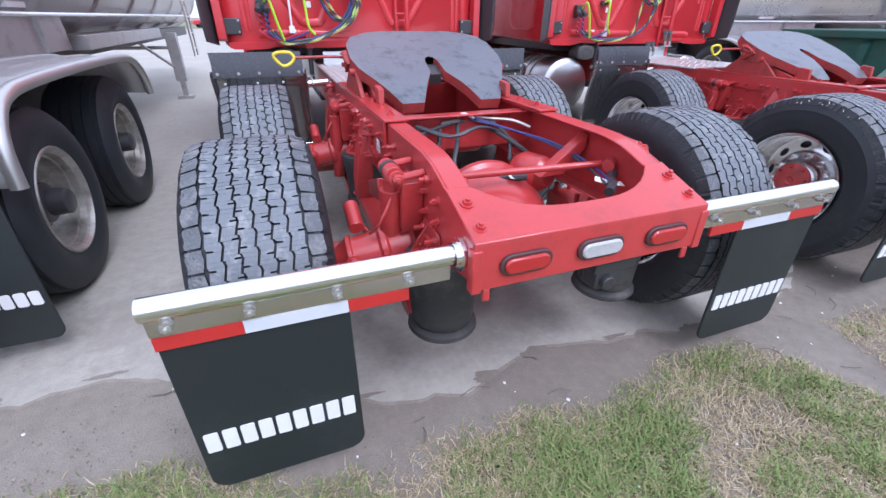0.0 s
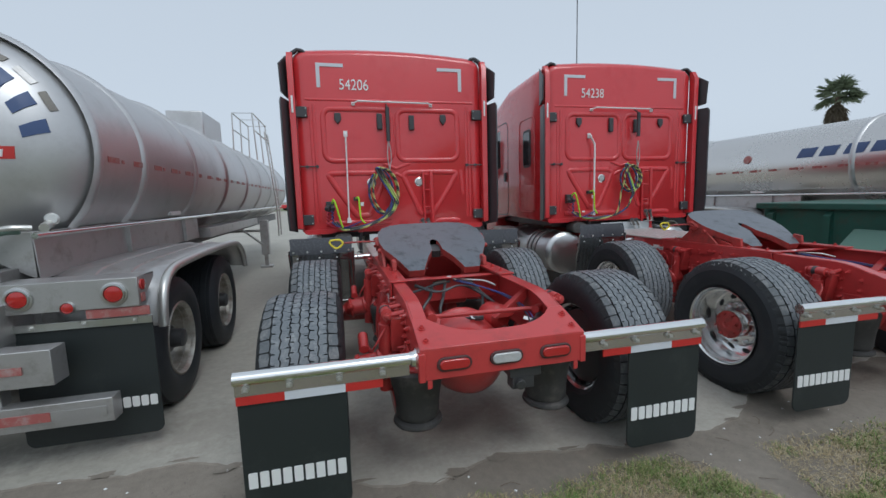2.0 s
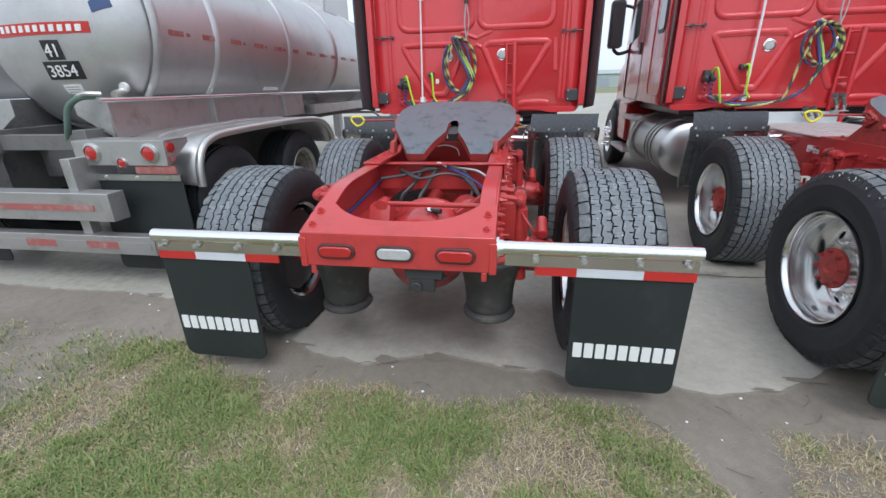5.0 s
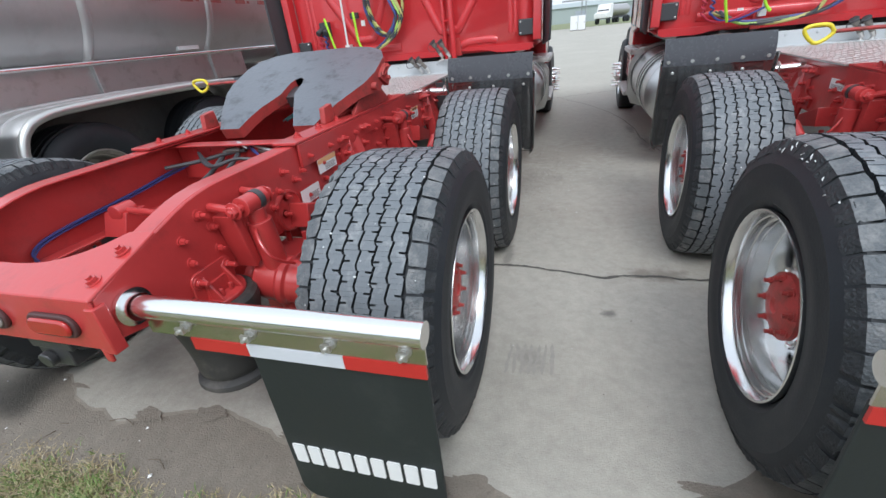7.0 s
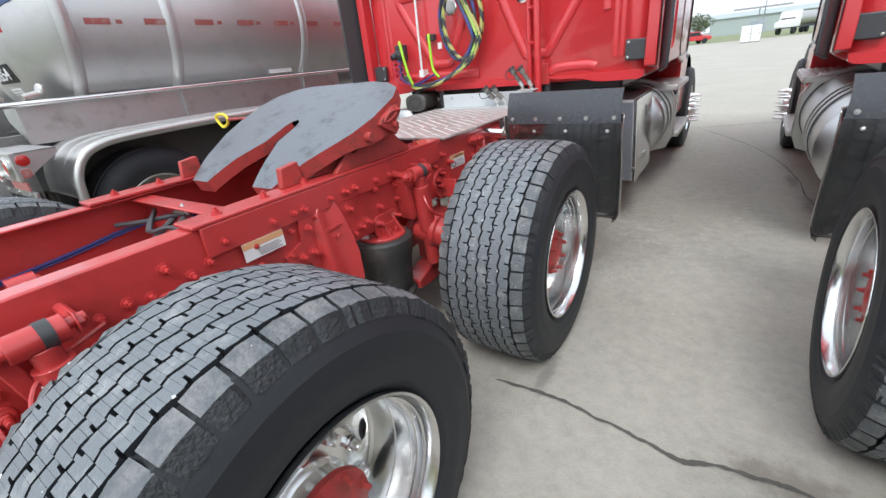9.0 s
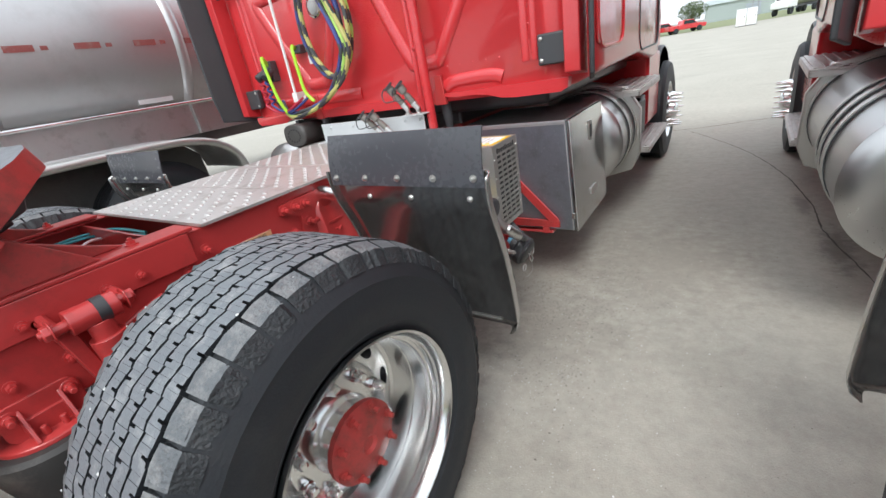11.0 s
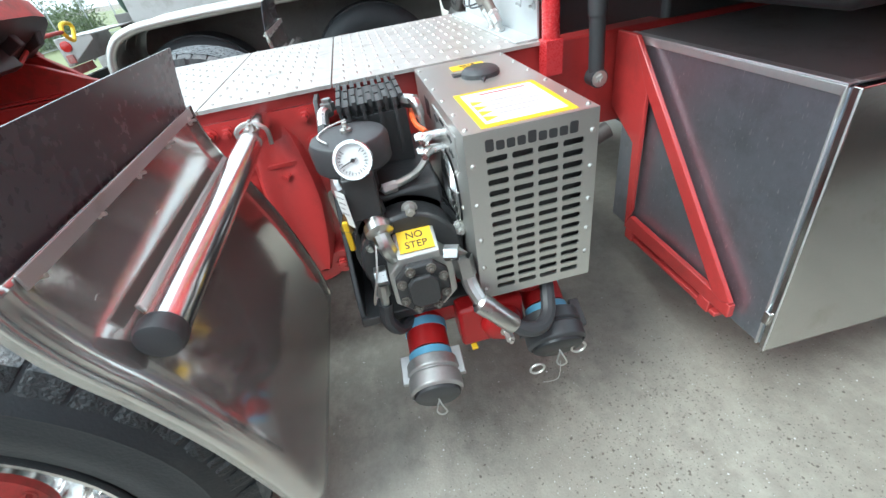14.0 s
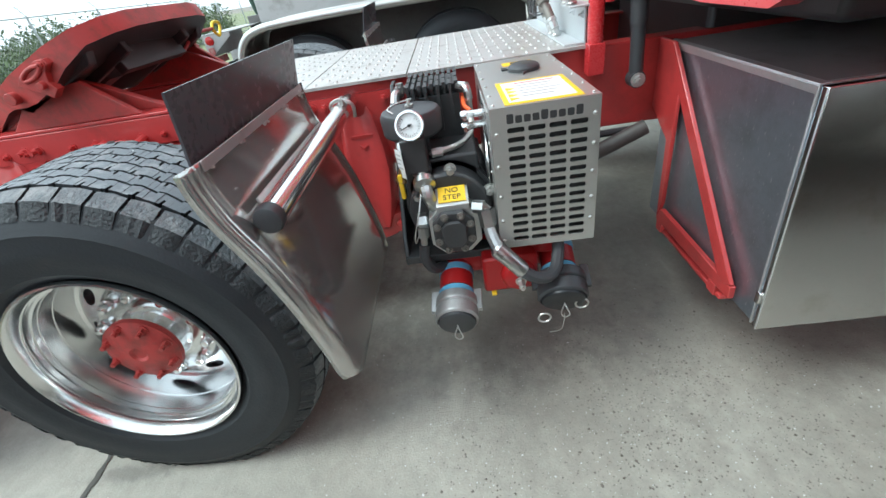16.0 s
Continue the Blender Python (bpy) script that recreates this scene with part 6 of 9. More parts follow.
def tractor(label):
    t = thing("road_tractor", label, "truck", group="red road tractors")
    for s in (-1, 1):
        frame_rail(t, s)
        flap_assembly(t, s)
    rear_crossmember(t)
    inner_frame(t)
    for ya in (0.70, 2.165):
        axle(t, ya)
        for s in (-1, 1):
            suspension(t, s, ya, ya > 1)
    first = wheel(t, pose(0.997, 0.70, 0.50))
    for s in (1, -1):
        for ya in (0.70, 2.165):
            if (s, ya) == (1, 0.70):
                continue
            w = copy_thing(first, pose(0.972 if (s, ya) == (1, 2.165) else s * 0.992, ya, 0.50, 0, 0, 0 if s > 0 else 180))
            w.parent = t
    fifth_wheel(t)
    deck(t)
    cab(t)
    cab_post(t)
    silencer(t)
    for s in (-1, 1):
        quarter_fender(t, s)
        front_wheel(t, s)
        cab_side(t, s)
    return t


truck_a = tractor("red tractor unit with bare frame and blower pump beside the deck")
TRUCK_B = pose(3.30, 0.0, 0, 0, 0, -1.6)
truck_b = copy_thing(truck_a, TRUCK_B)
tagged(truck_b, "red tractor unit with a bare frame and round polished fuel tank")
for truck, second in ((truck_a, False), (truck_b, True)):
    hung_hoses([o for o in truck.children if o.name.split(".")[0] == "cab"][0], second)
crossover_pipe(truck_a)
for s in (-1, 1):
    side_tank(truck_b, s, 3.62, 5.20)
side_tank(truck_a, -1, 3.62, 5.20)
side_tank(truck_a, 1, 4.56, 5.20)
lettering("fleet_number", "54206", 0.185, on_plane((-0.665, 3.712, 2.945), (1, 0, 0), (0, 0, 1)), WHITE, truck_a, squeeze=0.80)
lettering("fleet_number", "54238", 0.185, on_plane((-0.665, 3.712, 2.945), (1, 0, 0), (0, 0, 1)), WHITE, truck_b, squeeze=0.80)
b = B()
cyl(b, (-0.66, 3.85, 2.6), (-0.66, 3.85, 4.45), 0.007, n=8)
part("radio_aerial", b, BLACK, truck_b, "thin whip aerial")
# pale scuffs on the worn shoulder of one tyre
b = B()
rnd = random.Random(31)
for k in range(16):
    a0 = radians(rnd.uniform(78, 120))
    ra, ln, wd = rnd.uniform(0.478, 0.514), rnd.uniform(0.003, 0.011), rnd.uniform(0.001, 0.003)
    ang, dirn = a0, rnd.uniform(0, 3.1)
    rim = []
    for i in range(7):
        q = 2 * math.pi * i / 7
        u, v = ln * math.cos(q) * rnd.uniform(0.6, 1.2), wd * math.sin(q) * rnd.uniform(0.6, 1.2)
        du, dr = u * math.cos(dirn) - v * math.sin(dirn), u * math.sin(dirn) + v * math.cos(dirn)
        rr = min(0.516, ra + dr)
        x = -1.211 + max(0, rr - 0.472) * 0.35
        rim.append(b.verts.new((x, 0.70 + rr * math.cos(ang + du / ra), 0.50 + rr * math.sin(ang + du / ra))))
    mid = b.verts.new((sum(v.co.x for v in rim) / 7 - 0.003, sum(v.co.y for v in rim) / 7, sum(v.co.z for v in rim) / 7))
    for i in range(7):
        face(b, (rim[i], rim[(i + 1) % 7], mid))
tagged(part("tyre_scuffs", b, STONE, truck_b, "pale scuffs on the tyre shoulder", angle=0), kind="stuff")


# ---- ground ----
EDGE = [(-8.0, 0.95), (-1.65, 0.85), (-0.92, 0.46), (-0.70, 0.35), (-0.31, 0.25), (0.0, 0.335), (0.16, 0.39), (0.27, 0.345), (0.72, 0.305), (0.83, 0.24), (1.3, 0.28), (1.52, 0.23), (1.8, 0.31), (2.25, 0.55), (2.6, 0.85), (3.6, 0.75), (8.0, 0.6)]


def edge_y(x):
    """The ragged end of the concrete apron."""
    y = EDGE[0][1] if x < EDGE[0][0] else EDGE[-1][1]
    for (x0, a), (x1, c) in zip(EDGE[:-1], EDGE[1:]):
        if x0 <= x <= x1:
            y = a + (c - a) * (x - x0) / (x1 - x0)
    return y + 0.04 * noise.noise(V(x * 3.7, 7.7, 0)) + 0.03 * noise.noise(V(x * 11.0, 1.7, 0)) + 0.012 * noise.noise(V(x * 40.0, 2.7, 0))


b = B()
for (x0, x1, y0, y1, nx, ny) in ((-8, 8, -8, 2.5, 110, 70),):
    grid = [[b.verts.new((x0 + (x1 - x0) * i / nx, y0 + (y1 - y0) * j / ny, 0)) for i in range(nx + 1)] for j in range(ny + 1)]
    for row in grid:
        for v in row:
            inset = min(1, max(0, (edge_y(v.co.x) - v.co.y) / 0.35))
            v.co.z = -0.005 - inset * 0.006 + inset * (0.012 * noise.noise(v.co * 2.1) + 0.010 * noise.noise(v.co * 6.0))
    for j in range(ny):
        for i in range(nx):
            face(b, (grid[j][i], grid[j][i + 1], grid[j + 1][i + 1], grid[j + 1][i]))
    rim = [grid[0][i] for i in range(nx + 1)] + [grid[j][nx] for j in range(1, ny + 1)] + [grid[ny][i] for i in range(nx - 1, -1, -1)] + [grid[j][0] for j in range(ny - 1, 0, -1)]
    for v in rim:
        v.co.z = -0.016
    far = [b.verts.new((v.co.x * (400 if abs(v.co.x) > 7.9 else 400), (v.co.y + 2.75) * 400, -0.016)) for v in rim]
    bridge(b, rim, far)
tagged(part("ground", b, DIRT, None, "damp brown dirt", angle=60), "damp trodden brown dirt beside the apron", "ground", kind="structure")

b = B()
xs = [-60, -20, -9] + [-8 + i * 0.045 for i in range(int(16 / 0.045) + 1)] + [9, 20, 70]
near = [b.verts.new((x, edge_y(x), 0.0)) for x in xs]
foot = [b.verts.new((x, edge_y(x) - 0.03, -0.012)) for x in xs]
back = [b.verts.new((x, 3.0, 0.0)) for x in xs]
end = [b.verts.new((x * (1 if abs(x) < 50 else 3), 75.0, 0.0)) for x in xs]
for i in range(len(xs) - 1):
    for k, (p, q) in enumerate(((foot, near), (near, back), (back, end))):
        face(b, (p[i], p[i + 1], q[i + 1], q[i]), 1 if k == 0 else 0)
tagged(part("pavement", b, [CONCRETE, DIRT], None, angle=0), "worn pale concrete apron with a broken edge", "pavement", kind="structure")


# ---- blower pump, tool box and labels on the tractor ----
def label_plate(parent, name, x, y0, y1, z0, z1, s=1, band=True, lines=4):
    b = B()
    box(b, min(x, x + s * 0.002), max(x, x + s * 0.002), y0, y1, z0, z1, 0)
    lab = part(name, b, WHITE, parent, "white warning label with an orange band")
    if band:
        b = B()
        box(b, min(x + s * 0.0021, x + s * 0.003), max(x + s * 0.0021, x + s * 0.003), y0, y1, z1 - 0.022, z1)
        part("orange_band", b, LABEL_ORANGE, lab)
    for k in range(lines):
        b = B()
        z = z0 + 0.006 + k * (z1 - z0 - 0.034) / lines
        f = 0.35 if s > 0 else 0.05
        box(b, min(x + s * 0.0021, x + s * 0.003), max(x + s * 0.0021, x + s * 0.003), y0 + (y1 - y0) * f, y1 - (y1 - y0) * (0.08 + 0.06 * (k % 2)), z, z + 0.0045)
        part("text_bar", b, GREY_INK, lab)
    return lab


lab = label_plate(truck_a, "warning_label", 0.4305, 2.368, 2.52, 0.823, 0.897)
lettering("warning_word", "WARNING", 0.020, on_plane((0.4338, 2.40, 0.879), (0, 1, 0), (0, 0, 1)), INK, lab, 0.0004)
b = B()
tube(b, [(0.4335, 2.398 + 0.018 * math.cos(a), 0.848 + 0.018 * math.sin(a)) for a in [radians(140 + i * 26) for i in range(11)]], 0.0022, 6, steps=2)
box(b, 0.4326, 0.4345, 2.396, 2.400, 0.846, 0.858)
part("warning_symbol", b, INK, lab)
label_plate(truck_a, "warning_label", 0.4485, 1.045, 1.205, 0.842, 0.905)
label_plate(truck_a, "info_label", 0.4470, 0.875, 1.02, 0.755, 0.82, band=False, lines=5)
label_plate(truck_b, "info_label", -0.4305, 2.26, 2.42, 0.875, 0.93, -1, band=False, lines=3)
label_plate(truck_a, "info_label", -0.4485, 1.03, 1.10, 0.84, 0.90, -1, band=False, lines=3)


def blower(truck):
    u = tagged(new("blower_unit"), "stainless and black blower unit with red pipes")
    u.parent = truck
    # cooler box with a slotted front
    x0, x1, y0, y1, z0, z1 = 0.462, 1.010, 3.225, 3.473, 0.635, 1.010
    b = B()
    t = 0.004
    sheets = ((("top_sheet", x0, x1, y0, y1, z1 - t, z1)), ("bottom_sheet", x0, x1, y0, y1, z0, z0 + t), ("back_sheet", x0, x1 - 0.002, y1 - t, y1, z0 + t, z1 - t), ("inner_sheet", x0, x0 + t, y0 + t, y1 - t, z0 + t, z1 - t))
    # side wall with a round fan opening
    cx, cz, r = 0.835, 0.825, 0.085
    outer, inner = [], []
    for i in range(40):
        a = 2 * math.pi * i / 40
        dx, dz = math.cos(a), math.sin(a)
        k = min((x1 - cx if dx > 0 else cx - x0) / max(abs(dx), 1e-6), (z1 - t - cz if dz > 0 else cz - z0) / max(abs(dz), 1e-6))
        outer.append((cx + dx * k, cz + dz * k))
        inner.append((cx + dx * r, cz + dz * r))
    corner = [(x0, z0), (x1, z0), (x0, z1 - t), (x1, z1 - t)]
    for c in corner:
        j = min(range(40), key=lambda q: (outer[q][0] - c[0]) ** 2 + (outer[q][1] - c[1]) ** 2)
        outer[j] = c
    for yy in (y0, y0 + t):
        A = [b.verts.new((p[0], yy, p[1])) for p in outer]
        C = [b.verts.new((p[0], yy, p[1])) for p in inner]
        bridge(b, A, C)
    box_body = part("cooler_box", b, STEEL, u, "brushed stainless cooler box", angle=30)
    for nm, *q in sheets:
        b = B()
        box(b, *q)
        part(nm, b, STEEL, box_body, angle=30)
    # front plate
    b = B()
    xa, xb = x1 - 0.001, x1 + 0.003
    cols = [(3.262, 3.302), (3.310, 3.350), (3.358, 3.398), (3.406, 3.446)]
    rows = 14
    zt, zb = 0.962, 0.645
    stepz = (zt - zb) / rows
    box(b, xa, xb, y0, cols[0][0], z0, z1)
    box(b, xa, xb, cols[-1][1], y1, z0, z1)
    box(b, xa, xb, cols[0][0], cols[-1][1], zt, z1)
    box(b, xa, xb, cols[0][0], cols[-1][1], z0, zb)
    for (ca, cb2), (da, db) in zip(cols[:-1], cols[1:]):
        box(b, xa, xb, cb2, da, zb, zt)
    for ca, cc in cols:
        for k in range(rows):
            zz = zb + k * stepz
            box(b, xa, xb, ca, cc, zz, zz + stepz * 0.44)
            for yy, d in ((ca, 1), (cc, -1)):
                z2, z3 = zz + stepz * 0.44, zz + stepz
                for za, zc in ((z2, z2 + 0.003), (z3 - 0.003, z3)):
                    prism(b, [(yy, za), (yy + d * 0.003, za if za == z2 else zc), (yy, zc)], "x", xa, xb)
    g = part("slotted_front", b, STEEL, box_body, "stainless front plate with rows of slots", angle=0)
    for k in range(9):
        b = B()
        yy = 3.262 + k * 0.0195
        prism(b, rounded(yy, yy + 0.0155, 0.972, 0.972 + (0.022 if k in (0, 4, 8) else 0.017), 0.003, 2), "x", xb, xb + 0.0006)
        part("maker_bar", b, BLACK_METAL, g)
    b = B()
    box(b, x0 + 0.08, x1 - 0.03, y0 + 0.008, y1 - 0.008, z0 + 0.008, z1 - 0.03)
    part("cooler_core", b, BLACK_METAL, box_body, "dark cooler core")
    for yy, zz in [(3.237, q) for q in (0.66, 0.72, 0.79, 0.87, 0.95)] + [(3.461, q) for q in (0.70, 0.76, 0.83, 0.90, 0.97)]:
        bolt(box_body, STEEL, (xb, yy, zz), (1, 0, 0), 0.0055, 0.005, "screw")
    for xx in (0.50, 0.60, 0.70, 0.80, 0.90, 0.99):
        bolt(box_body, STEEL, (xx, 3.235, z1), (0, 0, 1), 0.0045, 0.004, "screw")
        bolt(box_body, STEEL, (xx, 3.463, z1), (0, 0, 1), 0.0045, 0.004, "screw")
    for a in range(8):
        an = 2 * math.pi * a / 8
        bolt(box_body, STEEL, (cx + 0.096 * math.cos(an), y0, cz + 0.096 * math.sin(an)), (0, -1, 0), 0.005, 0.004, "screw")
    b = B()
    for rr in (0.016, 0.034, 0.052, 0.069, 0.083):
        tube(b, [(cx + rr * math.cos(2 * math.pi * i / 24), y0 - 0.006, cz + rr * math.sin(2 * math.pi * i / 24)) for i in range(25)], 0.0017, 5, steps=0)
    for a in (20, 110, 200, 290):
        cyl(b, (cx, y0 - 0.006, cz), (cx + 0.09 * math.cos(radians(a)), y0 - 0.003, cz + 0.09 * math.sin(radians(a))), 0.002, n=6)
    part("fan_guard", b, PLATED, box_body, "round plated wire fan guard")
    b = B()
    lathe(b, [(0, 0.046), (0.010, 0.046), (0.016, 0.040), (0.020, 0.030), (0.020, 0)], (0.655, 3.36, z1), (0, 0, 1), 24)
    for k in range(3):
        a = 2 * math.pi * k / 3
        prism(b, [(0.655 + 0.058 * math.cos(a) - 0.012, 3.36 + 0.058 * math.sin(a) - 0.012), (0.655 + 0.058 * math.cos(a) + 0.012, 3.36 + 0.058 * math.sin(a) - 0.012), (0.655 + 0.03 * math.cos(a), 3.36 + 0.03 * math.sin(a) + 0.01)], "z", z1, z1 + 0.006)
    part("filler_cap", b, BLACK, box_body, "black round filler cap", bevel=0.002)
    b = B()
    box(b, 0.782, 1.0, 3.262, 3.44, z1, z1 + 0.001)
    yl = part("warning_sticker", b, LABEL_YELLOW, box_body, "yellow framed white sticker")
    b = B()
    box(b, 0.797, 0.985, 3.274, 3.428, z1 + 0.001, z1 + 0.0016)
    part("sticker_panel", b, WHITE, yl)
    for k in range(6):
        b = B()
        xx = 0.812 + k * 0.026
        box(b, xx, xx + 0.006, 3.31, 3.41 - 0.012 * (k % 3), z1 + 0.0017, z1 + 0.0021)
        part("text_bar", b, TAPE_RED if k == 0 else GREY_INK, yl)
    for k in range(4):
        b = B()
        prism(b, [(0.850 + k * 0.032, 3.280), (0.878 + k * 0.032, 3.280), (0.864 + k * 0.032, 3.306)], "z", z1 + 0.0017, z1 + 0.0022)
        part("yellow_triangle", b, LABEL_YELLOW, yl)
    b = B()
    box(b, 0.525, 0.575, 3.31, 3.40, z1, z1 + 0.001)
    ss = part("small_sticker", b, LABEL_YELLOW, box_body, "small yellow sticker")
    lettering("label_words", "NO\nSTEP", 0.021, on_plane((0.553, 3.355, z1 + 0.0012), (0, -1, 0), (1, 0, 0)), INK, ss, 0.0004, "CENTER")
    b = B()
    box(b, 0.60, 0.655, y0 - 0.001, y0, 0.93, 0.975)
    part("rating_plate", b, INK, box_body, "small black rating plate")
    b = B()
    box(b, 0.72, 0.945, y0 - 0.003, y0, 0.915, 0.985)
    vp = part("valve_plate", b, DULL_ALU, box_body)
    lettering("label_words", "NEUTRAL", 0.0125, on_plane((0.83, y0 - 0.0034, 0.972), (1, 0, 0), (0, 0, 1)), INK, vp, 0.0004, "CENTER")
    for xx, zz, d in ((0.76, 0.966, -1), (0.90, 0.966, 1), (0.90, 0.935, 1)):
        b = B()
        prism(b, [(xx - d * 0.025, zz - 0.004), (xx, zz - 0.004), (xx, zz - 0.010), (xx + d * 0.022, zz), (xx, zz + 0.010), (xx, zz + 0.004), (xx - d * 0.025, zz + 0.004)], "y", y0 - 0.0036, y0 - 0.003)
        part("arrow_mark", b, INK, vp, "black direction arrow")
    b = B()
    for zz in (0.955, 0.925):
        cyl(b, (0.83, y0 - 0.003, zz), (0.83, y0 - 0.045, zz), 0.010, n=10)
        cyl(b, (0.83, y0 - 0.03, zz), (0.875, y0 - 0.055, zz + 0.004), 0.007, n=10)
        lathe(b, [(0, 0.010), (0.012, 0.012), (0.02, 0.008), (0.02, 0)], (0.83, y0 - 0.045, zz), (0, -1, 0), 8)
    part("push_fitting", b, CHROME, u, "chrome air fittings")
    b = B()
    tube(b, [(0.80, y0 - 0.035, 0.955), (0.76, y0 - 0.05, 0.962), (0.70, y0 - 0.05, 0.972), (0.64, y0 - 0.04, 0.975)], 0.006, 8)
    part("orange_hose", b, ORANGE, u, "short orange hose")
    # blower block
    b = B()
    box(b, 0.52, 0.86, 2.985, 3.195, 0.60, 0.86)
    box(b, 0.56, 0.80, 2.97, 3.21, 0.64, 0.80)
    cyl(b, (0.60, 3.10, 0.72), (0.92, 3.10, 0.72), 0.115, n=28)
    body = part("blower_body", b, BLACK_METAL, u, "black cast blower body", bevel=0.008)
    for k in range(7):
        b = B()
        lathe(b, [(0, 0.105), (0, 0.128), (0.012, 0.128), (0.012, 0.105)], (0.62 + k * 0.038, 3.10, 0.72), (1, 0, 0), 28)
        part("ring_fin", b, BLACK_METAL, body)
    b = B()
    box(b, 0.50, 0.70, 3.015, 3.165, 0.86, 0.985)
    box(b, 0.52, 0.68, 3.02, 3.16, 0.986, 1.008)
    head = part("finned_head", b, BLACK_METAL, body, "black finned cylinder head", bevel=0.0015)
    fin = None
    for k in range(9):
        at = Matrix.Translation((0, k * 0.0178, 0))
        if fin is None:
            b = B()
            box(b, 0.505, 0.695, 3.012, 3.020, 0.885, 1.004)
            for xa, xb in ((0.495, 0.562), (0.574, 0.634), (0.646, 0.705)):
                box(b, xa, xb, 3.011, 3.021, 1.0041, 1.020)
            fin = part("cooling_fin", b, BLACK_METAL, body, at=at)
        else:
            o = new("cooling_fin", fin.data)
            o.parent, o.matrix_basis = body, at @ Matrix.Translation((0.022 * (k % 2), 0, 0))
    b = B()
    lathe(b, [(0.915, 0.0), (0.915, 0.070), (0.925, 0.083), (0.972, 0.085), (0.984, 0.078), (0.990, 0.05), (0.991, 0.0)], (0.80, 3.025, 0), (0, 0, 1), 36)
    cyl(b, (0.80, 3.025, 0.86), (0.80, 3.025, 0.92), 0.04, n=20)
    f = part("air_filter", b, BLACK, body, "round black air filter housing", bevel=0.002)
    b = B()
    lathe(b, [(0, 0.012), (0.006, 0.012), (0.008, 0.006), (0.02, 0.005), (0.02, 0)], (0.80, 3.025, 0.991), (0, 0, 1), 12)
    box(b, 0.785, 0.815, 3.022, 3.028, 1.0, 1.006)
    part("wing_nut", b, STEEL, f)
    b = B()
    tube(b, [(0.72, 3.025 + 0.0, 0.9915), (0.75, 2.985, 0.9915), (0.80, 2.965, 0.9915), (0.85, 2.985, 0.9915)], 0.002, 5)
    part("white_ring_mark", b, WHITE, f)
    # back plate
    b = B()
    prism(b, [(0.46, 1.0), (0.53, 1.0), (0.90, 0.64), (0.93, 0.56), (0.88, 0.54), (0.60, 0.56), (0.46, 0.80)], "y", 2.945, 2.958)
    prism(b, [(2.945, 0.56), (3.22, 0.56), (3.22, 0.585), (2.945, 0.585)], "x", 0.55, 0.93)
    part("mount_plate", b, BLACK_METAL, u, "black steel mounting plate", bevel=0.003)
    # pressure gauge on its manifold
    b = B()
    box(b, 0.855, 0.915, 2.995, 3.06, 0.84, 0.935)
    cyl(b, (0.885, 3.03, 0.93), (0.90, 3.03, 0.96), 0.012, n=12)
    man = part("manifold", b, BLACK_METAL, u, "black valve manifold", bevel=0.004)
    d = V(0.93, -0.05, 0.36).normalized()
    gc = V(0.905, 3.032, 0.968)
    b = B()
    lathe(b, [(-0.012, 0.0), (-0.012, 0.030), (0.0, 0.033), (0.012, 0.036), (0.022, 0.038), (0.026, 0.036), (0.026, 0.0315), (0.020, 0.031)], gc, d, 32)
    ga = part("pressure_gauge", b, CHROME, u, "round gauge with a chrome bezel")
    b = B()
    lathe(b, [(0.019, 0.0315), (0.0195, 0.0)], gc, d, 32)
    part("dial", b, DIAL, ga, "white dial with black marks")
    _, gu, gw = basis(d)
    b = B()
    for k in range(21):
        a = radians(-45 + k * 13.5)
        e = gu * math.cos(a) + gw * math.sin(a)
        cyl(b, gc + d * 0.021 + e * (0.023 if k % 4 else 0.020), gc + d * 0.021 + e * 0.028, 0.0007, n=4)
    e = (gu * 0.9 + gw * 0.35).normalized()
    cyl(b, gc + d * 0.0225 - e * 0.008, gc + d * 0.0225 + e * 0.024, 0.0012, n=5)
    cyl(b, gc + d * 0.021, gc + d * 0.024, 0.004, n=10)
    part("needle", b, INK, ga, "black needle and scale")
    b = B()
    box(b, -0.0005, 0.0005, -0.02, 0.02, -0.038, 0.038, m=pose(0.915, 2.988, 0.875, 5, 0, -60))
    tag = part("white_tag", b, WHITE, u, "hanging white printed tag")
    for k in range(4):
        b = B()
        box(b, 0.0006, 0.001, -0.015, 0.013 - 0.009 * (k == 2), 0.024 - k * 0.012, 0.027 - k * 0.012, m=pose(0.915, 2.988, 0.875, 5, 0, -60))
        part("text_bar", b, GREY_INK, tag)
    # fittings and hoses
    b = B()
    tube(b, [(0.60, 2.985, 0.985), (0.62, 2.97, 0.985), (0.64, 2.965, 0.96)], 0.015, 10)
    lathe(b, [(0, 0.018), (0.02, 0.018), (0.02, 0.012), (0.03, 0.012), (0.03, 0)], (0.60, 2.985, 0.985), (0, 0, 1), 6)
    part("pipe_elbow", b, PLATED, u, "bright plated elbow")
    b = B()
    tube(b, [(0.71, 2.968, 0.86), (0.74, 2.966, 0.845), (0.78, 2.975, 0.84)], 0.017, 10)
    part("pipe_elbow", b, PLATED, u, "bright plated elbow")
    b = B()
    tube(b, [(0.70, 3.17, 1.0), (0.73, 3.185, 1.0), (0.735, 3.19, 0.97)], 0.012, 10)
    lathe(b, [(0, 0.016), (0.03, 0.016), (0.03, 0.0)], (0.70, 3.165, 1.0), (0.6, 0.6, 0.0), 8)
    part("pipe_elbow", b, PLATED, u, "bright plated elbow")
    b = B()
    tube(b, [(0.64, 2.965, 0.96), (0.67, 2.962, 0.93), (0.71, 2.967, 0.865)], 0.016, 10)
    part("black_hose", b, BLACK, u)
    b = B()
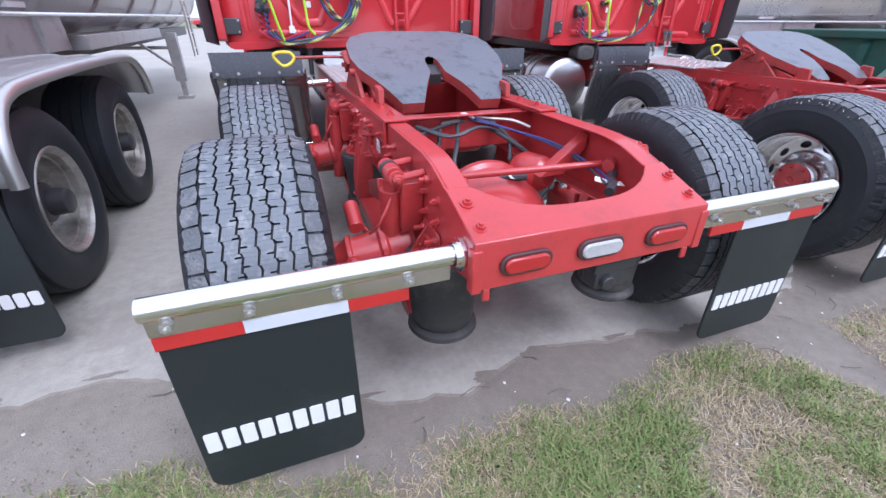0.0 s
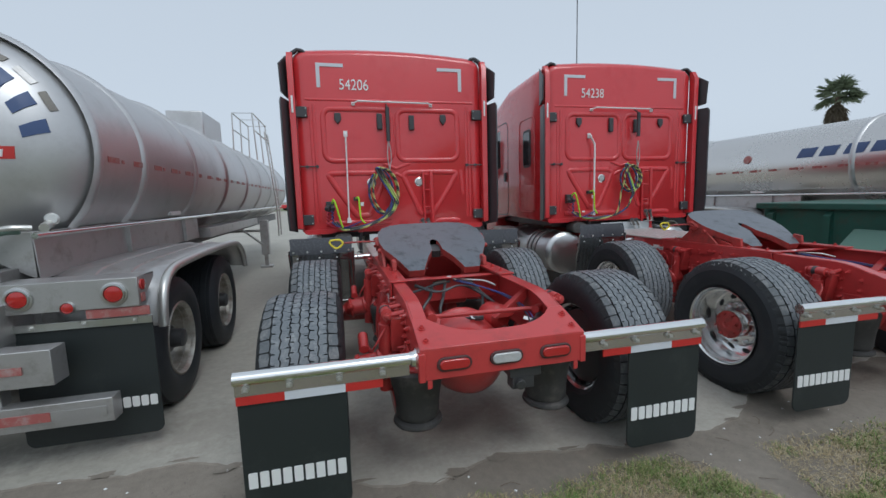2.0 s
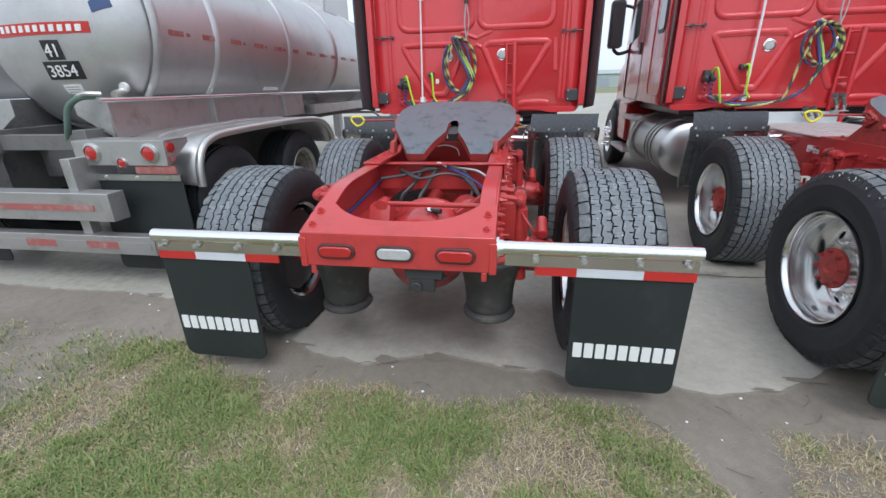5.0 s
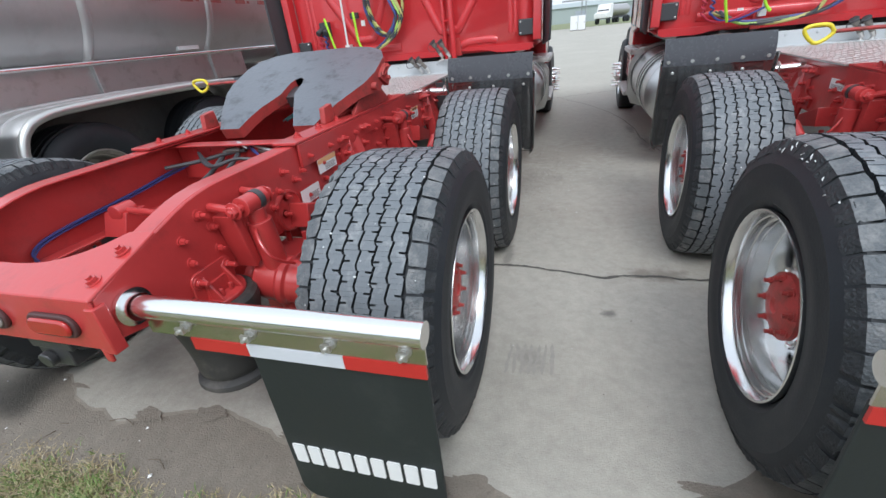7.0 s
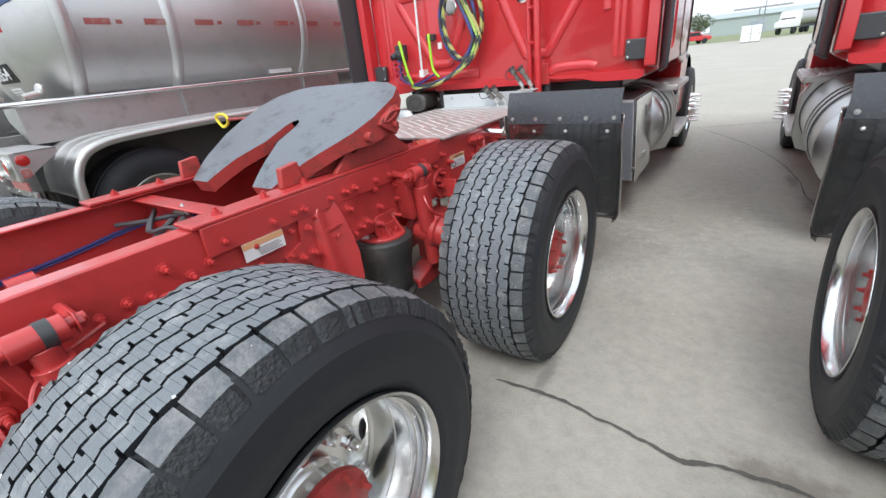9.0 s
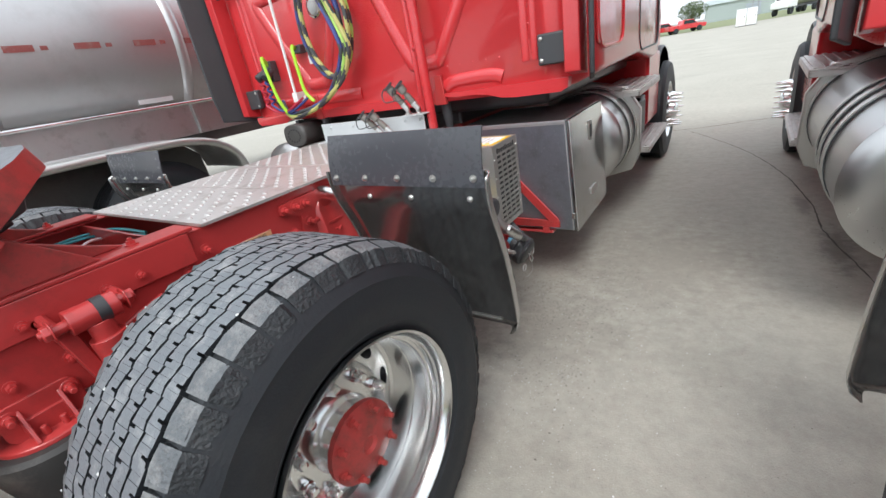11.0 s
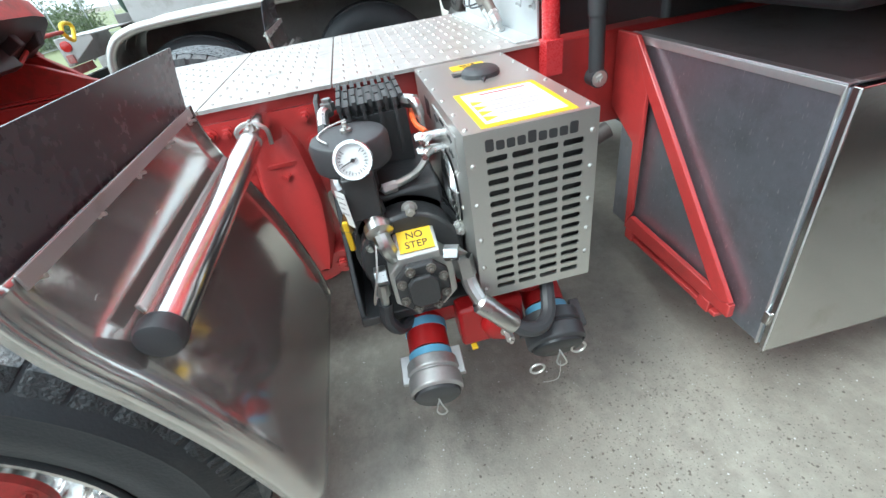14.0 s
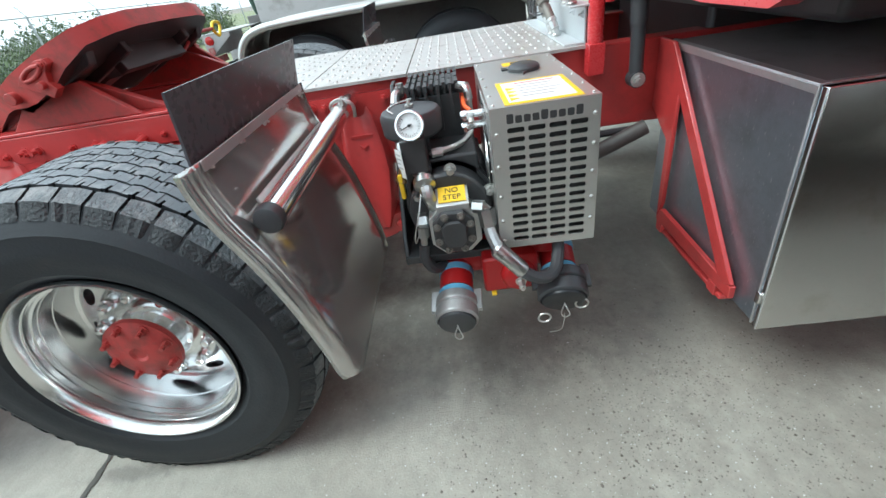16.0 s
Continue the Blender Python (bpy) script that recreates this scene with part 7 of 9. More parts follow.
    tube(b, [(0.735, 3.19, 0.97), (0.74, 3.19, 0.93), (0.77, 3.185, 0.89), (0.82, 3.15, 0.875), (0.86, 3.09, 0.875)], 0.0085, 8)
    lathe(b, [(0, 0.013), (0.03, 0.013), (0.03, 0.009), (0.04, 0)], (0.86, 3.10, 0.875), (0.2, -1, 0), 8)
    part("braided_pipe", b, STEEL, u, "braided steel hose")
    b = B()
    lathe(b, [(0, 0.029), (0.02, 0.029), (0.022, 0.022), (0.05, 0.022), (0.052, 0.030), (0.07, 0.030), (0.075, 0.020), (0.09, 0.0)], (0.87, 3.035, 0.845), (0.75, 0.1, -0.4), 14)
    tube(b, [(0.94, 3.045, 0.81), (0.955, 3.05, 0.79), (0.945, 3.06, 0.755)], 0.018, 10)
    lathe(b, [(0, 0.022), (0.025, 0.022), (0.025, 0)], (0.955, 3.035, 0.72), (0, -1, 0), 6)
    lathe(b, [(0, 0.016), (0.03, 0.016), (0.03, 0.010), (0.06, 0.010), (0.06, 0)], (0.955, 3.02, 0.70), (0.1, -0.1, -1), 10)
    part("check_valve", b, PLATED, u, "plated valve and elbows", bevel=0.001)
    b = B()
    lathe(b, [(0, 0.018), (0.03, 0.018), (0.032, 0.012), (0.05, 0)], (0.975, 3.165, 0.755), (0.4, 1, 0), 6)
    lathe(b, [(0, 0.023), (0.045, 0.023), (0.045, 0)], (1.0, 3.195, 0.755), (0.25, 0.1, -1), 6)
    part("hose_elbow", b, PLATED, u, "plated hose elbow", bevel=0.001)
    b = B()
    tube(b, [(1.008, 3.198, 0.725), (1.022, 3.202, 0.695), (1.038, 3.212, 0.668), (1.050, 3.222, 0.648)], 0.0165, 10)
    lathe(b, [(-0.012, 0.016), (-0.004, 0.0235), (0.02, 0.0235), (0.022, 0.022), (0.085, 0.022), (0.092, 0.017)], (1.046, 3.216, 0.655), (0.028, 0.062, -0.062), 14)
    part("hose_ferrule", b, PLATED, u, "plated hose end")
    b = B()
    tube(b, [(1.072, 3.273, 0.598), (1.078, 3.30, 0.578), (1.066, 3.338, 0.562), (1.035, 3.368, 0.566), (0.99, 3.384, 0.600), (0.955, 3.388, 0.65)], 0.017, 10)
    part("pump_hose", b, BLACK, u, "thick black rubber hose")
    b = B()
    tube(b, [(0.96, 3.015, 0.645), (0.965, 3.01, 0.60), (0.955, 3.03, 0.555), (0.92, 3.06, 0.54)], 0.016, 10)
    part("pump_hose", b, BLACK, u, "thick black rubber hose")
    b = B()
    tube(b, [(0.70, 3.0, 0.58), (0.78, 2.985, 0.53), (0.86, 3.0, 0.52), (0.90, 3.04, 0.55)], 0.02, 10)
    part("pump_hose", b, BLACK, u, "thick black rubber hoses")
    b = B()
    box(b, 0.905, 0.915, 2.972, 2.984, 0.772, 0.845, m=None)
    part("valve_lever", b, LABEL_YELLOW, u, "yellow valve lever", bevel=0.003)
    b = B()
    lathe(b, [(0, 0.010), (0.03, 0.012), (0.04, 0.016), (0.05, 0.01)], (0.90, 2.99, 0.86), (0, -0.3, -1), 10)
    part("brass_cock", b, BRASS, u)
    # oil pump: silver eight-sided block with a dark end plate
    def octagon(cy, cz, hw, hh, c):
        return [(cy - hw, cz - hh + c), (cy - hw + c, cz - hh), (cy + hw - c, cz - hh), (cy + hw, cz - hh + c), (cy + hw, cz + hh - c), (cy + hw - c, cz + hh), (cy - hw + c, cz + hh), (cy - hw, cz + hh - c)]
    b = B()
    prism(b, octagon(3.110, 0.690, 0.070, 0.074, 0.034), "x", 0.87, 0.975)
    op = part("oil_pump", b, CAST_ALU, u, "cast aluminium oil pump", bevel=0.003)
    b = B()
    prism(b, [(0.87, 0.75), (0.9785, 0.75), (0.9785, 0.768), (0.906, 0.800), (0.87, 0.800)], "y", 3.066, 3.155)
    part("top_web", b, CAST_ALU, op, bevel=0.002)
    b = B()
    prism(b, octagon(3.107, 0.692, 0.057, 0.062, 0.03), "x", 0.976, 0.996)
    prism(b, octagon(3.107, 0.692, 0.034, 0.040, 0.016), "x", 0.996, 1.010)
    pl = part("end_plate", b, BLACK_METAL, op, "dark cast end plate", bevel=0.004)
    for dy, dz in ((-0.022, 0.051), (0.022, 0.051), (-0.045, 0.024), (0.045, 0.024), (-0.045, -0.022), (0.045, -0.022), (-0.022, -0.051), (0.022, -0.051)):
        bolt(op, OLD_BRASS, (0.996, 3.107 + dy, 0.692 + dz), (1, 0, 0), 0.0075, 0.008)
    for dy, dz in ((-0.10, 0.06), (0.0, 0.125), (0.10, 0.05), (-0.095, -0.04)):
        bolt(op, STEEL, (0.90, 3.115 + dy, 0.712 + dz), (1, 0, 0), 0.012, 0.02)
    lm = on_plane((0.9425, 3.111, 0.7858), (0, 1, 0), (-0.9148, 0, 0.4039))
    b = B()
    box(b, -0.037, 0.037, -0.030, 0.024, 0.0, 0.001, m=lm)
    lb = part("step_label", b, LABEL_YELLOW, op, "yellow label with black words")
    lettering("label_words", "NO\nSTEP", 0.0235, lm @ Matrix.Translation((0, 0.002, 0.0015)), INK, lb, 0.0004, "CENTER")
    # red suction and discharge pipes with couplings
    for c, tip, nm, cap_m, ring_m, g in ((V(0.80, 3.095, 0.535), V(1.095, 3.08, 0.455), "suction_pipe", BLACK, DULL_ALU, 1.0), (V(0.85, 3.400, 0.555), V(1.056, 3.386, 0.460), "discharge_pipe", INK_CAP, BLACK, 1.15)):
        d = (tip - c).normalized()
        ln = (tip - c).length
        b = B()
        lathe(b, [(0, 0.050), (ln - 0.11, 0.050), (ln - 0.11, 0.0)], c, d, 28)
        sp = part(nm, b, PIPE_RED, u, "short red pipe with a coupling")
        b = B()
        for h in (ln - 0.185, ln - 0.105):
            lathe(b, [(h, 0.0505), (h, 0.0525), (h + 0.022, 0.0525), (h + 0.022, 0.0505)], c, d, 28)
        part("blue_band", b, SKY_BAND, sp, "light blue band")
        b = B()
        lathe(b, [(h, r * g) for h, r in ((ln - 0.085, 0.045), (ln - 0.083, 0.060), (ln - 0.055, 0.062), (ln - 0.05, 0.055), (ln - 0.045, 0.062), (ln - 0.012, 0.062), (ln - 0.006, 0.056))], c, d, 28)
        _, pu, pw = basis(d)
        for e in (pu, -pu):
            o = c + d * (ln - 0.06) + e * 0.062 * g
            box(b, -0.012, 0.012, -0.006, 0.010, -0.05, 0.02, m=Matrix.Translation(o) @ d.to_track_quat("Z", "Y").to_matrix().to_4x4())
        part("cam_coupling", b, ring_m, sp, "ribbed cam lock coupling", bevel=0.002)
        b = B()
        lathe(b, [(h, r * g) for h, r in ((ln - 0.012, 0.054), (ln, 0.052), (ln + 0.004, 0.045), (ln + 0.004, 0.0))], c, d, 28)
        part("dust_cap", b, cap_m, sp, "black dust cap", bevel=0.001)
        b = B()
        o = c + d * (ln + 0.004)
        tube(b, [o, o + V(0.012, 0.005, -0.01), o + V(0.018, 0.012, -0.03), o + V(0.014, 0.0, -0.042), o + V(0.012, -0.010, -0.028), o + V(0.004, 0, -0.004)], 0.002, 5)
        if nm == "discharge_pipe":
            for dy, dz in ((0.05, -0.01), (-0.055, -0.05)):
                q = o + V(0.0, dy, dz)
                tube(b, [q + V(0, 0.018 * math.cos(a), 0.016 * math.sin(a)) for a in [i * 0.7 for i in range(10)]], 0.003, 6, steps=2)
            tube(b, [o + V(0.01, 0, -0.03), o + V(0.02, -0.01, -0.08), o + V(0.0, -0.04, -0.11)], 0.0012, 4)
        part("pull_ring", b, STEEL, sp, "steel pull ring")
    b = B()
    box(b, 0.84, 0.98, 3.17, 3.33, 0.46, 0.58)
    cyl(b, (0.86, 3.10, 0.53), (0.86, 3.40, 0.53), 0.058, n=24)
    cyl(b, (0.90, 3.36, 0.56), (0.90, 3.36, 0.64), 0.055, n=24)
    cyl(b, (0.80, 3.10, 0.535), (0.80, 3.10, 0.62), 0.055, n=24)
    lathe(b, [(0, 0.055), (0.04, 0.05), (0.05, 0.03), (0.05, 0)], (0.96, 3.27, 0.52), (1, 0, 0), 8)
    cs = part("valve_casting", b, PIPE_RED, u, "red cast valve body", bevel=0.01)
    bolt(cs, STEEL, (1.01, 3.275, 0.515), (1, 0, -0.1), 0.011, 0.03)
    b = B()
    box(b, 0.93, 0.99, 3.19, 3.205, 0.452, 0.459)
    part("drain_lever", b, LABEL_YELLOW, u, bevel=0.002)
    b = B()
    tube(b, [(0.95, 3.03, 0.80), (0.99, 3.02, 0.76), (1.0, 3.0, 0.70), (0.97, 2.995, 0.66), (0.95, 3.01, 0.69)], 0.0022, 5)
    part("retaining_cable", b, STEEL, u, "thin steel retaining cable")


blower(truck_a)


def tool_box(truck):
    x0, y0, y1, z0, z1 = 0.47, 3.865, 4.50, 0.382, 0.988
    xt, xl = 1.112, 1.140

    def x_at(z):
        """The outer end leans in towards its top."""
        return xl + (xt - xl) * (z - z0) / (z1 - z0)

    def upright(b, d0, d1, ya, yb, za, zb):
        prism(b, [(x_at(za) + d0, za), (x_at(za) + d1, za), (x_at(zb) + d1, zb), (x_at(zb) + d0, zb)], "y", ya, yb)
    b = B()
    prism(b, [(x0, z0), (xl, z0), (xt, z1), (x0, z1)], "y", y0, y1)
    tb = part("tool_box", b, BOX_END, truck, "aluminium tool box with a bright door", bevel=0.006)
    b = B()
    upright(b, 0.0035, 0.021, y0 - 0.004, y1 + 0.004, z0 - 0.002, z1 + 0.004)
    door = part("box_door", b, BOX_ALU, tb, "bright scratched aluminium door", bevel=0.003)
    b = B()
    upright(b, 0.0175, 0.0215, y0 - 0.0065, y0 - 0.004, z0, z1)
    upright(b, -0.009, -0.003, y0 - 0.004, y0, z0, z1 - 0.019)
    box(b, x0, xt - 0.002, y0 - 0.006, y0, z1 - 0.016, z1 + 0.002)
    box(b, x0, xt - 0.002, y0 - 0.006, y0 + 0.016, z1 + 0.0021, z1 + 0.006)
    box(b, xt - 0.016, xt - 0.002, y0 + 0.017, y1, z1 + 0.0005, z1 + 0.006)
    part("box_edge", b, WELD, tb, "bright welded edge trim", bevel=0.002)
    b = B()
    prism(b, rounded(4.175, 4.25, 0.815, 0.925, 0.025), "x", x_at(0.87) + 0.019, x_at(0.87) + 0.026)
    la = part("door_latch", b, STEEL, door, "steel paddle latch", bevel=0.002)
    b = B()
    prism(b, rounded(4.192, 4.233, 0.83, 0.905, 0.012), "x", x_at(0.87) + 0.0265, x_at(0.87) + 0.029)
    part("latch_paddle", b, BLACK_METAL, la, bevel=0.001)
    b = B()
    prism(b, rounded(4.15, 4.26, 0.50, 0.545, 0.008), "x", x_at(0.52) + 0.020, x_at(0.52) + 0.028)
    part("door_pull", b, STEEL, door, "small steel pull", bevel=0.002)
    b = B()
    for k in range(7):
        z = z1 - 0.010 - k * 0.006
        lathe(b, [(-0.004, 0.003), (0.0, 0.0042), (0.004, 0.003)], (x_at(z) - 0.004, y0 - 0.004, z), (0, 0.2, -1), 8)
    part("weld_bead", b, WELD, tb, "short bright weld bead")
    b = B()
    box(b, xl - 0.010, xl + 0.006, y0 - 0.010, y0 - 0.003, 0.455, 0.49)
    part("door_catch", b, CHROME, tb, bevel=0.002)
    b = B()
    box(b, x0 + 0.002, xt - 0.018, y0 + 0.018, y1 - 0.002, z1 + 0.0005, z1 + 0.003)
    part("top_sheet", b, DULL_ALU, tb, "dull spotted top sheet")
    # red carrier frame
    b = B()
    prism(b, [(0.44, 0.78), (0.575, 0.70), (0.588, 0.402), (0.616, 0.480), (0.612, 0.865), (0.545, 0.985), (0.525, 1.0), (0.44, 1.0)], "y", 3.840, 3.853)
    prism(b, [(0.525, 1.0), (0.545, 1.0), (1.060, 0.452), (1.030, 0.436), (1.0, 0.444), (0.612, 0.868)], "y", 3.836, 3.850)
    prism(b, [(0.588, 0.402), (1.062, 0.405), (1.060, 0.445), (0.616, 0.455)], "y", 3.838, 3.856)
    prism(b, [(0.60, 0.365), (1.02, 0.365), (1.02, 0.379), (0.60, 0.379)], "y", 3.845, 4.46)
    box(b, 0.60, 0.64, 3.838, 3.856, 0.366, 0.404)
    box(b, 0.96, 1.00, 3.838, 3.856, 0.366, 0.404)
    part("carrier_frame", b, CHASSIS_RED, truck, "red welded carrier frame", bevel=0.003)


tool_box(truck_a)
b = B()
box(b, 1.12, 1.235, 5.20, 5.48, 0.60, 0.86)
box(b, 1.125, 1.24, 5.24, 5.44, 0.865, 0.89)
part("battery_box", b, BLACK, truck_a, "black ribbed box between the steps", bevel=0.015)


# ---- marks on the concrete ----
def ground_ribbon(name, pts, width, material, label, category, z=0.004, seed=1):
    rnd = random.Random(seed)
    line = smooth_line([V(x, y, z) for x, y in pts], 14)
    b = B()
    left, right = [], []
    for i, p in enumerate(line):
        d = (line[min(i + 1, len(line) - 1)] - line[max(i - 1, 0)]).normalized()
        n = V(-d.y, d.x, 0)
        w = width * (0.35 + 0.9 * abs(noise.noise(p * 7.0)) + rnd.uniform(0, 0.35)) * min(1, 0.15 + min(i, len(line) - 1 - i) / 5)
        off = n * 0.012 * noise.noise(p * 17.0)
        left.append(b.verts.new(p + off + n * w)), right.append(b.verts.new(p + off - n * w))
    for i in range(len(line) - 1):
        face(b, (left[i], left[i + 1], right[i + 1], right[i]))
    tagged(part(name, b, material, pavement, label, angle=0), "")


def ground_patch(name, cx, cy, rx, ry, material, label, seed=1, z=0.004, n=40):
    b = B()
    c = b.verts.new((cx, cy, z))
    rim = []
    for i in range(n):
        a = 2 * math.pi * i / n
        k = 0.75 + 0.5 * noise.noise(V(math.cos(a) * 1.6 + seed, math.sin(a) * 1.6, seed * 3.3)) + 0.2 * noise.noise(V(math.cos(a) * 6 + seed, math.sin(a) * 6, 1))
        rim.append(b.verts.new((cx + rx * k * math.cos(a), cy + ry * k * math.sin(a), z)))
    for i in range(n):
        face(b, (c, rim[i], rim[(i + 1) % n]))
    part(name, b, material, pavement, label, angle=0)


pavement = bpy.data.objects["pavement"]
for k in range(7):
    ground_ribbon("tyre_print", [(1.302 + k * 0.032, 0.80 + 0.004 * k), (1.304 + k * 0.032, 0.91), (1.306 + k * 0.032, 1.005 + 0.004 * k)], 0.011, TYRE_MARK, "faint dark rib of a tyre print", "mark", z=0.002, seed=30 + k)
ground_ribbon("crack", [(0.98, 1.745), (1.24, 1.753), (1.46, 1.723), (1.64, 1.686), (1.75, 1.664), (1.85, 1.69), (1.99, 1.705), (2.10, 1.710), (2.19, 1.690), (2.6, 1.72)], 0.013, CRACK, "dark crack in the concrete", "crack")
ground_ribbon("crack", [(1.27, 8.46), (1.88, 7.32), (2.2, 6.4), (2.35, 5.53), (2.37, 4.98), (2.5, 4.3)], 0.006, CRACK, "long dark crack", "crack", seed=3)
ground_ribbon("crack", [(0.2, 8.6), (1.2, 8.4), (2.4, 8.9), (3.4, 8.7)], 0.012, CRACK, "", "crack", seed=5)
ground_ribbon("crack", [(-1.48, 1.05), (-1.5, 1.3), (-1.42, 1.5), (-1.45, 1.9), (-1.35, 2.6)], 0.006, CRACK, "", "crack", seed=6)

for k in range(12):
    x = -2.2 + k * 0.39 + 0.08 * math.sin(k * 2.7)
    ground_patch("dirt_tongue", x, edge_y(x) + 0.015 * math.sin(k * 1.9), 0.10 + 0.05 * math.sin(k * 3.1), 0.035 + 0.02 * math.sin(k * 4.3), DIRT, "tongue of dirt over the broken edge", 20 + k, z=0.003)

# loose grit and small stones
b = B()
rnd = random.Random(11)
def pebble(x, y, r, z=0.0):
    v = [b.verts.new((x + r * q[0] * rnd.uniform(0.6, 1.2), y + r * q[1] * rnd.uniform(0.6, 1.2), z + r * 0.6 * (q[2] + 0.6))) for q in ((1, 0, 0), (0, 1, 0), (-1, 0, 0), (0, -1, 0), (0, 0, 1))]
    for i in range(4):
        face(b, (v[i], v[(i + 1) % 4], v[4]))
for _ in range(8200):
    x, y = rnd.gauss(1.14, 0.22), rnd.gauss(3.72, 0.42)
    if noise.noise(V(x * 4.0, y * 4.0, 1.5)) > rnd.uniform(-0.5, 0.45):
        pebble(x, y, min(0.0055, 0.0009 + rnd.expovariate(1050)))
for _ in range(1800):
    x, y = rnd.uniform(-1.5, 2.4), rnd.uniform(0.7, 6.5)
    pebble(x, y, min(0.005, 0.0006 + rnd.expovariate(1200)))
for _ in range(2600):
    x = rnd.uniform(-3.5, 4.5)
    y = edge_y(x) - abs(rnd.gauss(0, 0.5))
    pebble(x, y, rnd.uniform(0.002, 0.007), -0.010)
tagged(part("grit", b, GRAVEL, None, angle=0), "loose dark grit on the concrete and dirt", "gravel", kind="stuff")

# pale crumbs and litter
b = B()
for _ in range(1500):
    pebble(rnd.gauss(1.22, 0.28), rnd.gauss(3.4, 0.6), min(0.004, 0.0006 + rnd.expovariate(1500)))
for _ in range(300):
    pebble(rnd.uniform(-1.5, 2.4), rnd.uniform(0.7, 6.5), 0.0006 + min(0.003, rnd.expovariate(1200)))
for _ in range(60):
    x = rnd.uniform(-2.5, 3.5)
    pebble(x, edge_y(x) - rnd.uniform(0.0, 1.2), rnd.uniform(0.004, 0.013), -0.006)
tagged(part("pale_chips", b, WHITE, None, angle=0), "small pale stone chips scattered on the dirt", "gravel", kind="stuff")
b = B()
for _ in range(46):
    x, y = rnd.uniform(-1.5, 2.2), rnd.uniform(-0.9, 0.25)
    a, ln = rnd.uniform(0, 6.28), rnd.uniform(0.04, 0.14)
    tube(b, [(x, y, 0.002), (x + ln * 0.5 * math.cos(a), y + ln * 0.5 * math.sin(a), 0.010), (x + ln * math.cos(a + 0.3), y + ln * math.sin(a + 0.3), 0.001)], 0.0018, 4, steps=2)
tagged(part("dead_twigs", b, BARK, None, angle=0), "thin dead twigs lying on the dirt", "twig", kind="stuff")


# ---- grass along the edge of the apron ----
GRASS_LINE = [(-3.6, 0.45), (-1.75, 0.40), (-1.4, 0.35), (-1.15, 0.16), (-0.8, 0.05), (-0.55, 0.10), (-0.2, 0.12), (0.2, 0.02), (0.36, 0.06), (0.8, 0.14), (1.12, 0.10), (1.26, -0.08), (1.34, -0.30), (1.42, -0.7), (1.58, -0.3), (1.66, 0.06), (2.0, 0.02), (4.5, 0.1)]
BALD = [(0.57, -0.30, 0.10), (0.44, -0.45, 0.08), (0.85, -0.30, 0.10), (1.75, -0.25, 0.12), (-0.62, -0.05, 0.14)]
LUSH = [(0.29, -0.12, 0.20), (0.87, 0.03, 0.12), (1.06, -0.20, 0.13), (-1.0, -0.2, 0.26), (-1.5, 0.3, 0.2), (0.2, -0.38, 0.16)]


def grass_density(x, y, straw=False):
    line = GRASS_LINE[-1][1]
    for (x0, a), (x1, c) in zip(GRASS_LINE[:-1], GRASS_LINE[1:]):
        if x0 <= x <= x1:
            line = a + (c - a) * (x - x0) / (x1 - x0)
    d = line - y + 0.07 * noise.noise(V(x * 5.0, y * 5.0, 5.0)) + 0.05 * noise.noise(V(x * 15.0, y * 15.0, 3.0))
    if d < 0:
        return 0.0
    patch = 0.5 + 0.45 * noise.noise(V(x * 2.2, y * 2.2, 2.0)) + 0.4 * noise.noise(V(x * 7.0, y * 7.0, 8.0))
    for bx, by, br in BALD:
        patch -= 0.5 * math.exp(-((x - bx) ** 2 + (y - by) ** 2) / (br * br))
    lush = sum(math.exp(-((x - gx) ** 2 + (y - gy) ** 2) / (r * r)) for gx, gy, r in LUSH)
    patch += (0.32 if not straw else -0.25) * lush - (0.10 if not straw else 0.0)
    if x > 1.5:
        patch -= 0.12
    if straw:
        return min(1, d / 0.15 + 0.1) * min(1, 0.35 + 0.5 * max(0, patch))
    return min(1, d / 0.22 + 0.12) * min(1, max(0, patch - 0.06) * 1.5)


def blades(name, material, count, seed, hmin, hmax, label, area, lean=0.8, thin=0.003, power=1.0, base=0.0):
    rnd = random.Random(seed)
    verts, faces = [], []
    made = 0
    for _ in range(count * 5):
        if made >= count:
            break
        x, y = rnd.uniform(area[0], area[1]), rnd.uniform(area[2], area[3])
        inset = min(x - area[0], area[1] - x, y - area[2]) + 0.25 * noise.noise(V(x * 1.7, y * 1.7, 4.0))
        if rnd.random() > inset / 0.55:
            continue
        dens = grass_density(x, y, base > 0)
        if dens <= 0 or rnd.random() > base + (1 - base) * dens ** power:
            continue
        made += 1
        h = rnd.uniform(hmin, hmax) * (0.6 + 0.6 * dens)
        a = rnd.uniform(0, 6.283)
        out = h * rnd.uniform(0.3, lean)
        lx, ly = math.cos(a) * out, math.sin(a) * out
        bend = rnd.uniform(-0.3, 0.3)
        w = thin * rnd.uniform(0.6, 1.3)
        px, py = -math.sin(a) * w, math.cos(a) * w
        z = -0.014
        mx, my = x + lx * 0.4 + ly * bend * 0.3, y + ly * 0.4 - lx * bend * 0.3
        i = len(verts)
        verts += [(x - px, y - py, z), (x + px, y + py, z), (mx + px * 0.85, my + py * 0.85, z + h * 0.65), (mx - px * 0.85, my - py * 0.85, z + h * 0.65), (x + lx, y + ly, z + h * rnd.uniform(0.6, 1.0))]
        faces += [(i, i + 1, i + 2, i + 3), (i + 3, i + 2, i + 4)]
    me = bpy.data.meshes.new(name)
    me.from_pydata(verts, [], faces)
    me.materials.append(material)
    tagged(new(name, me), label, "grass", kind="stuff")


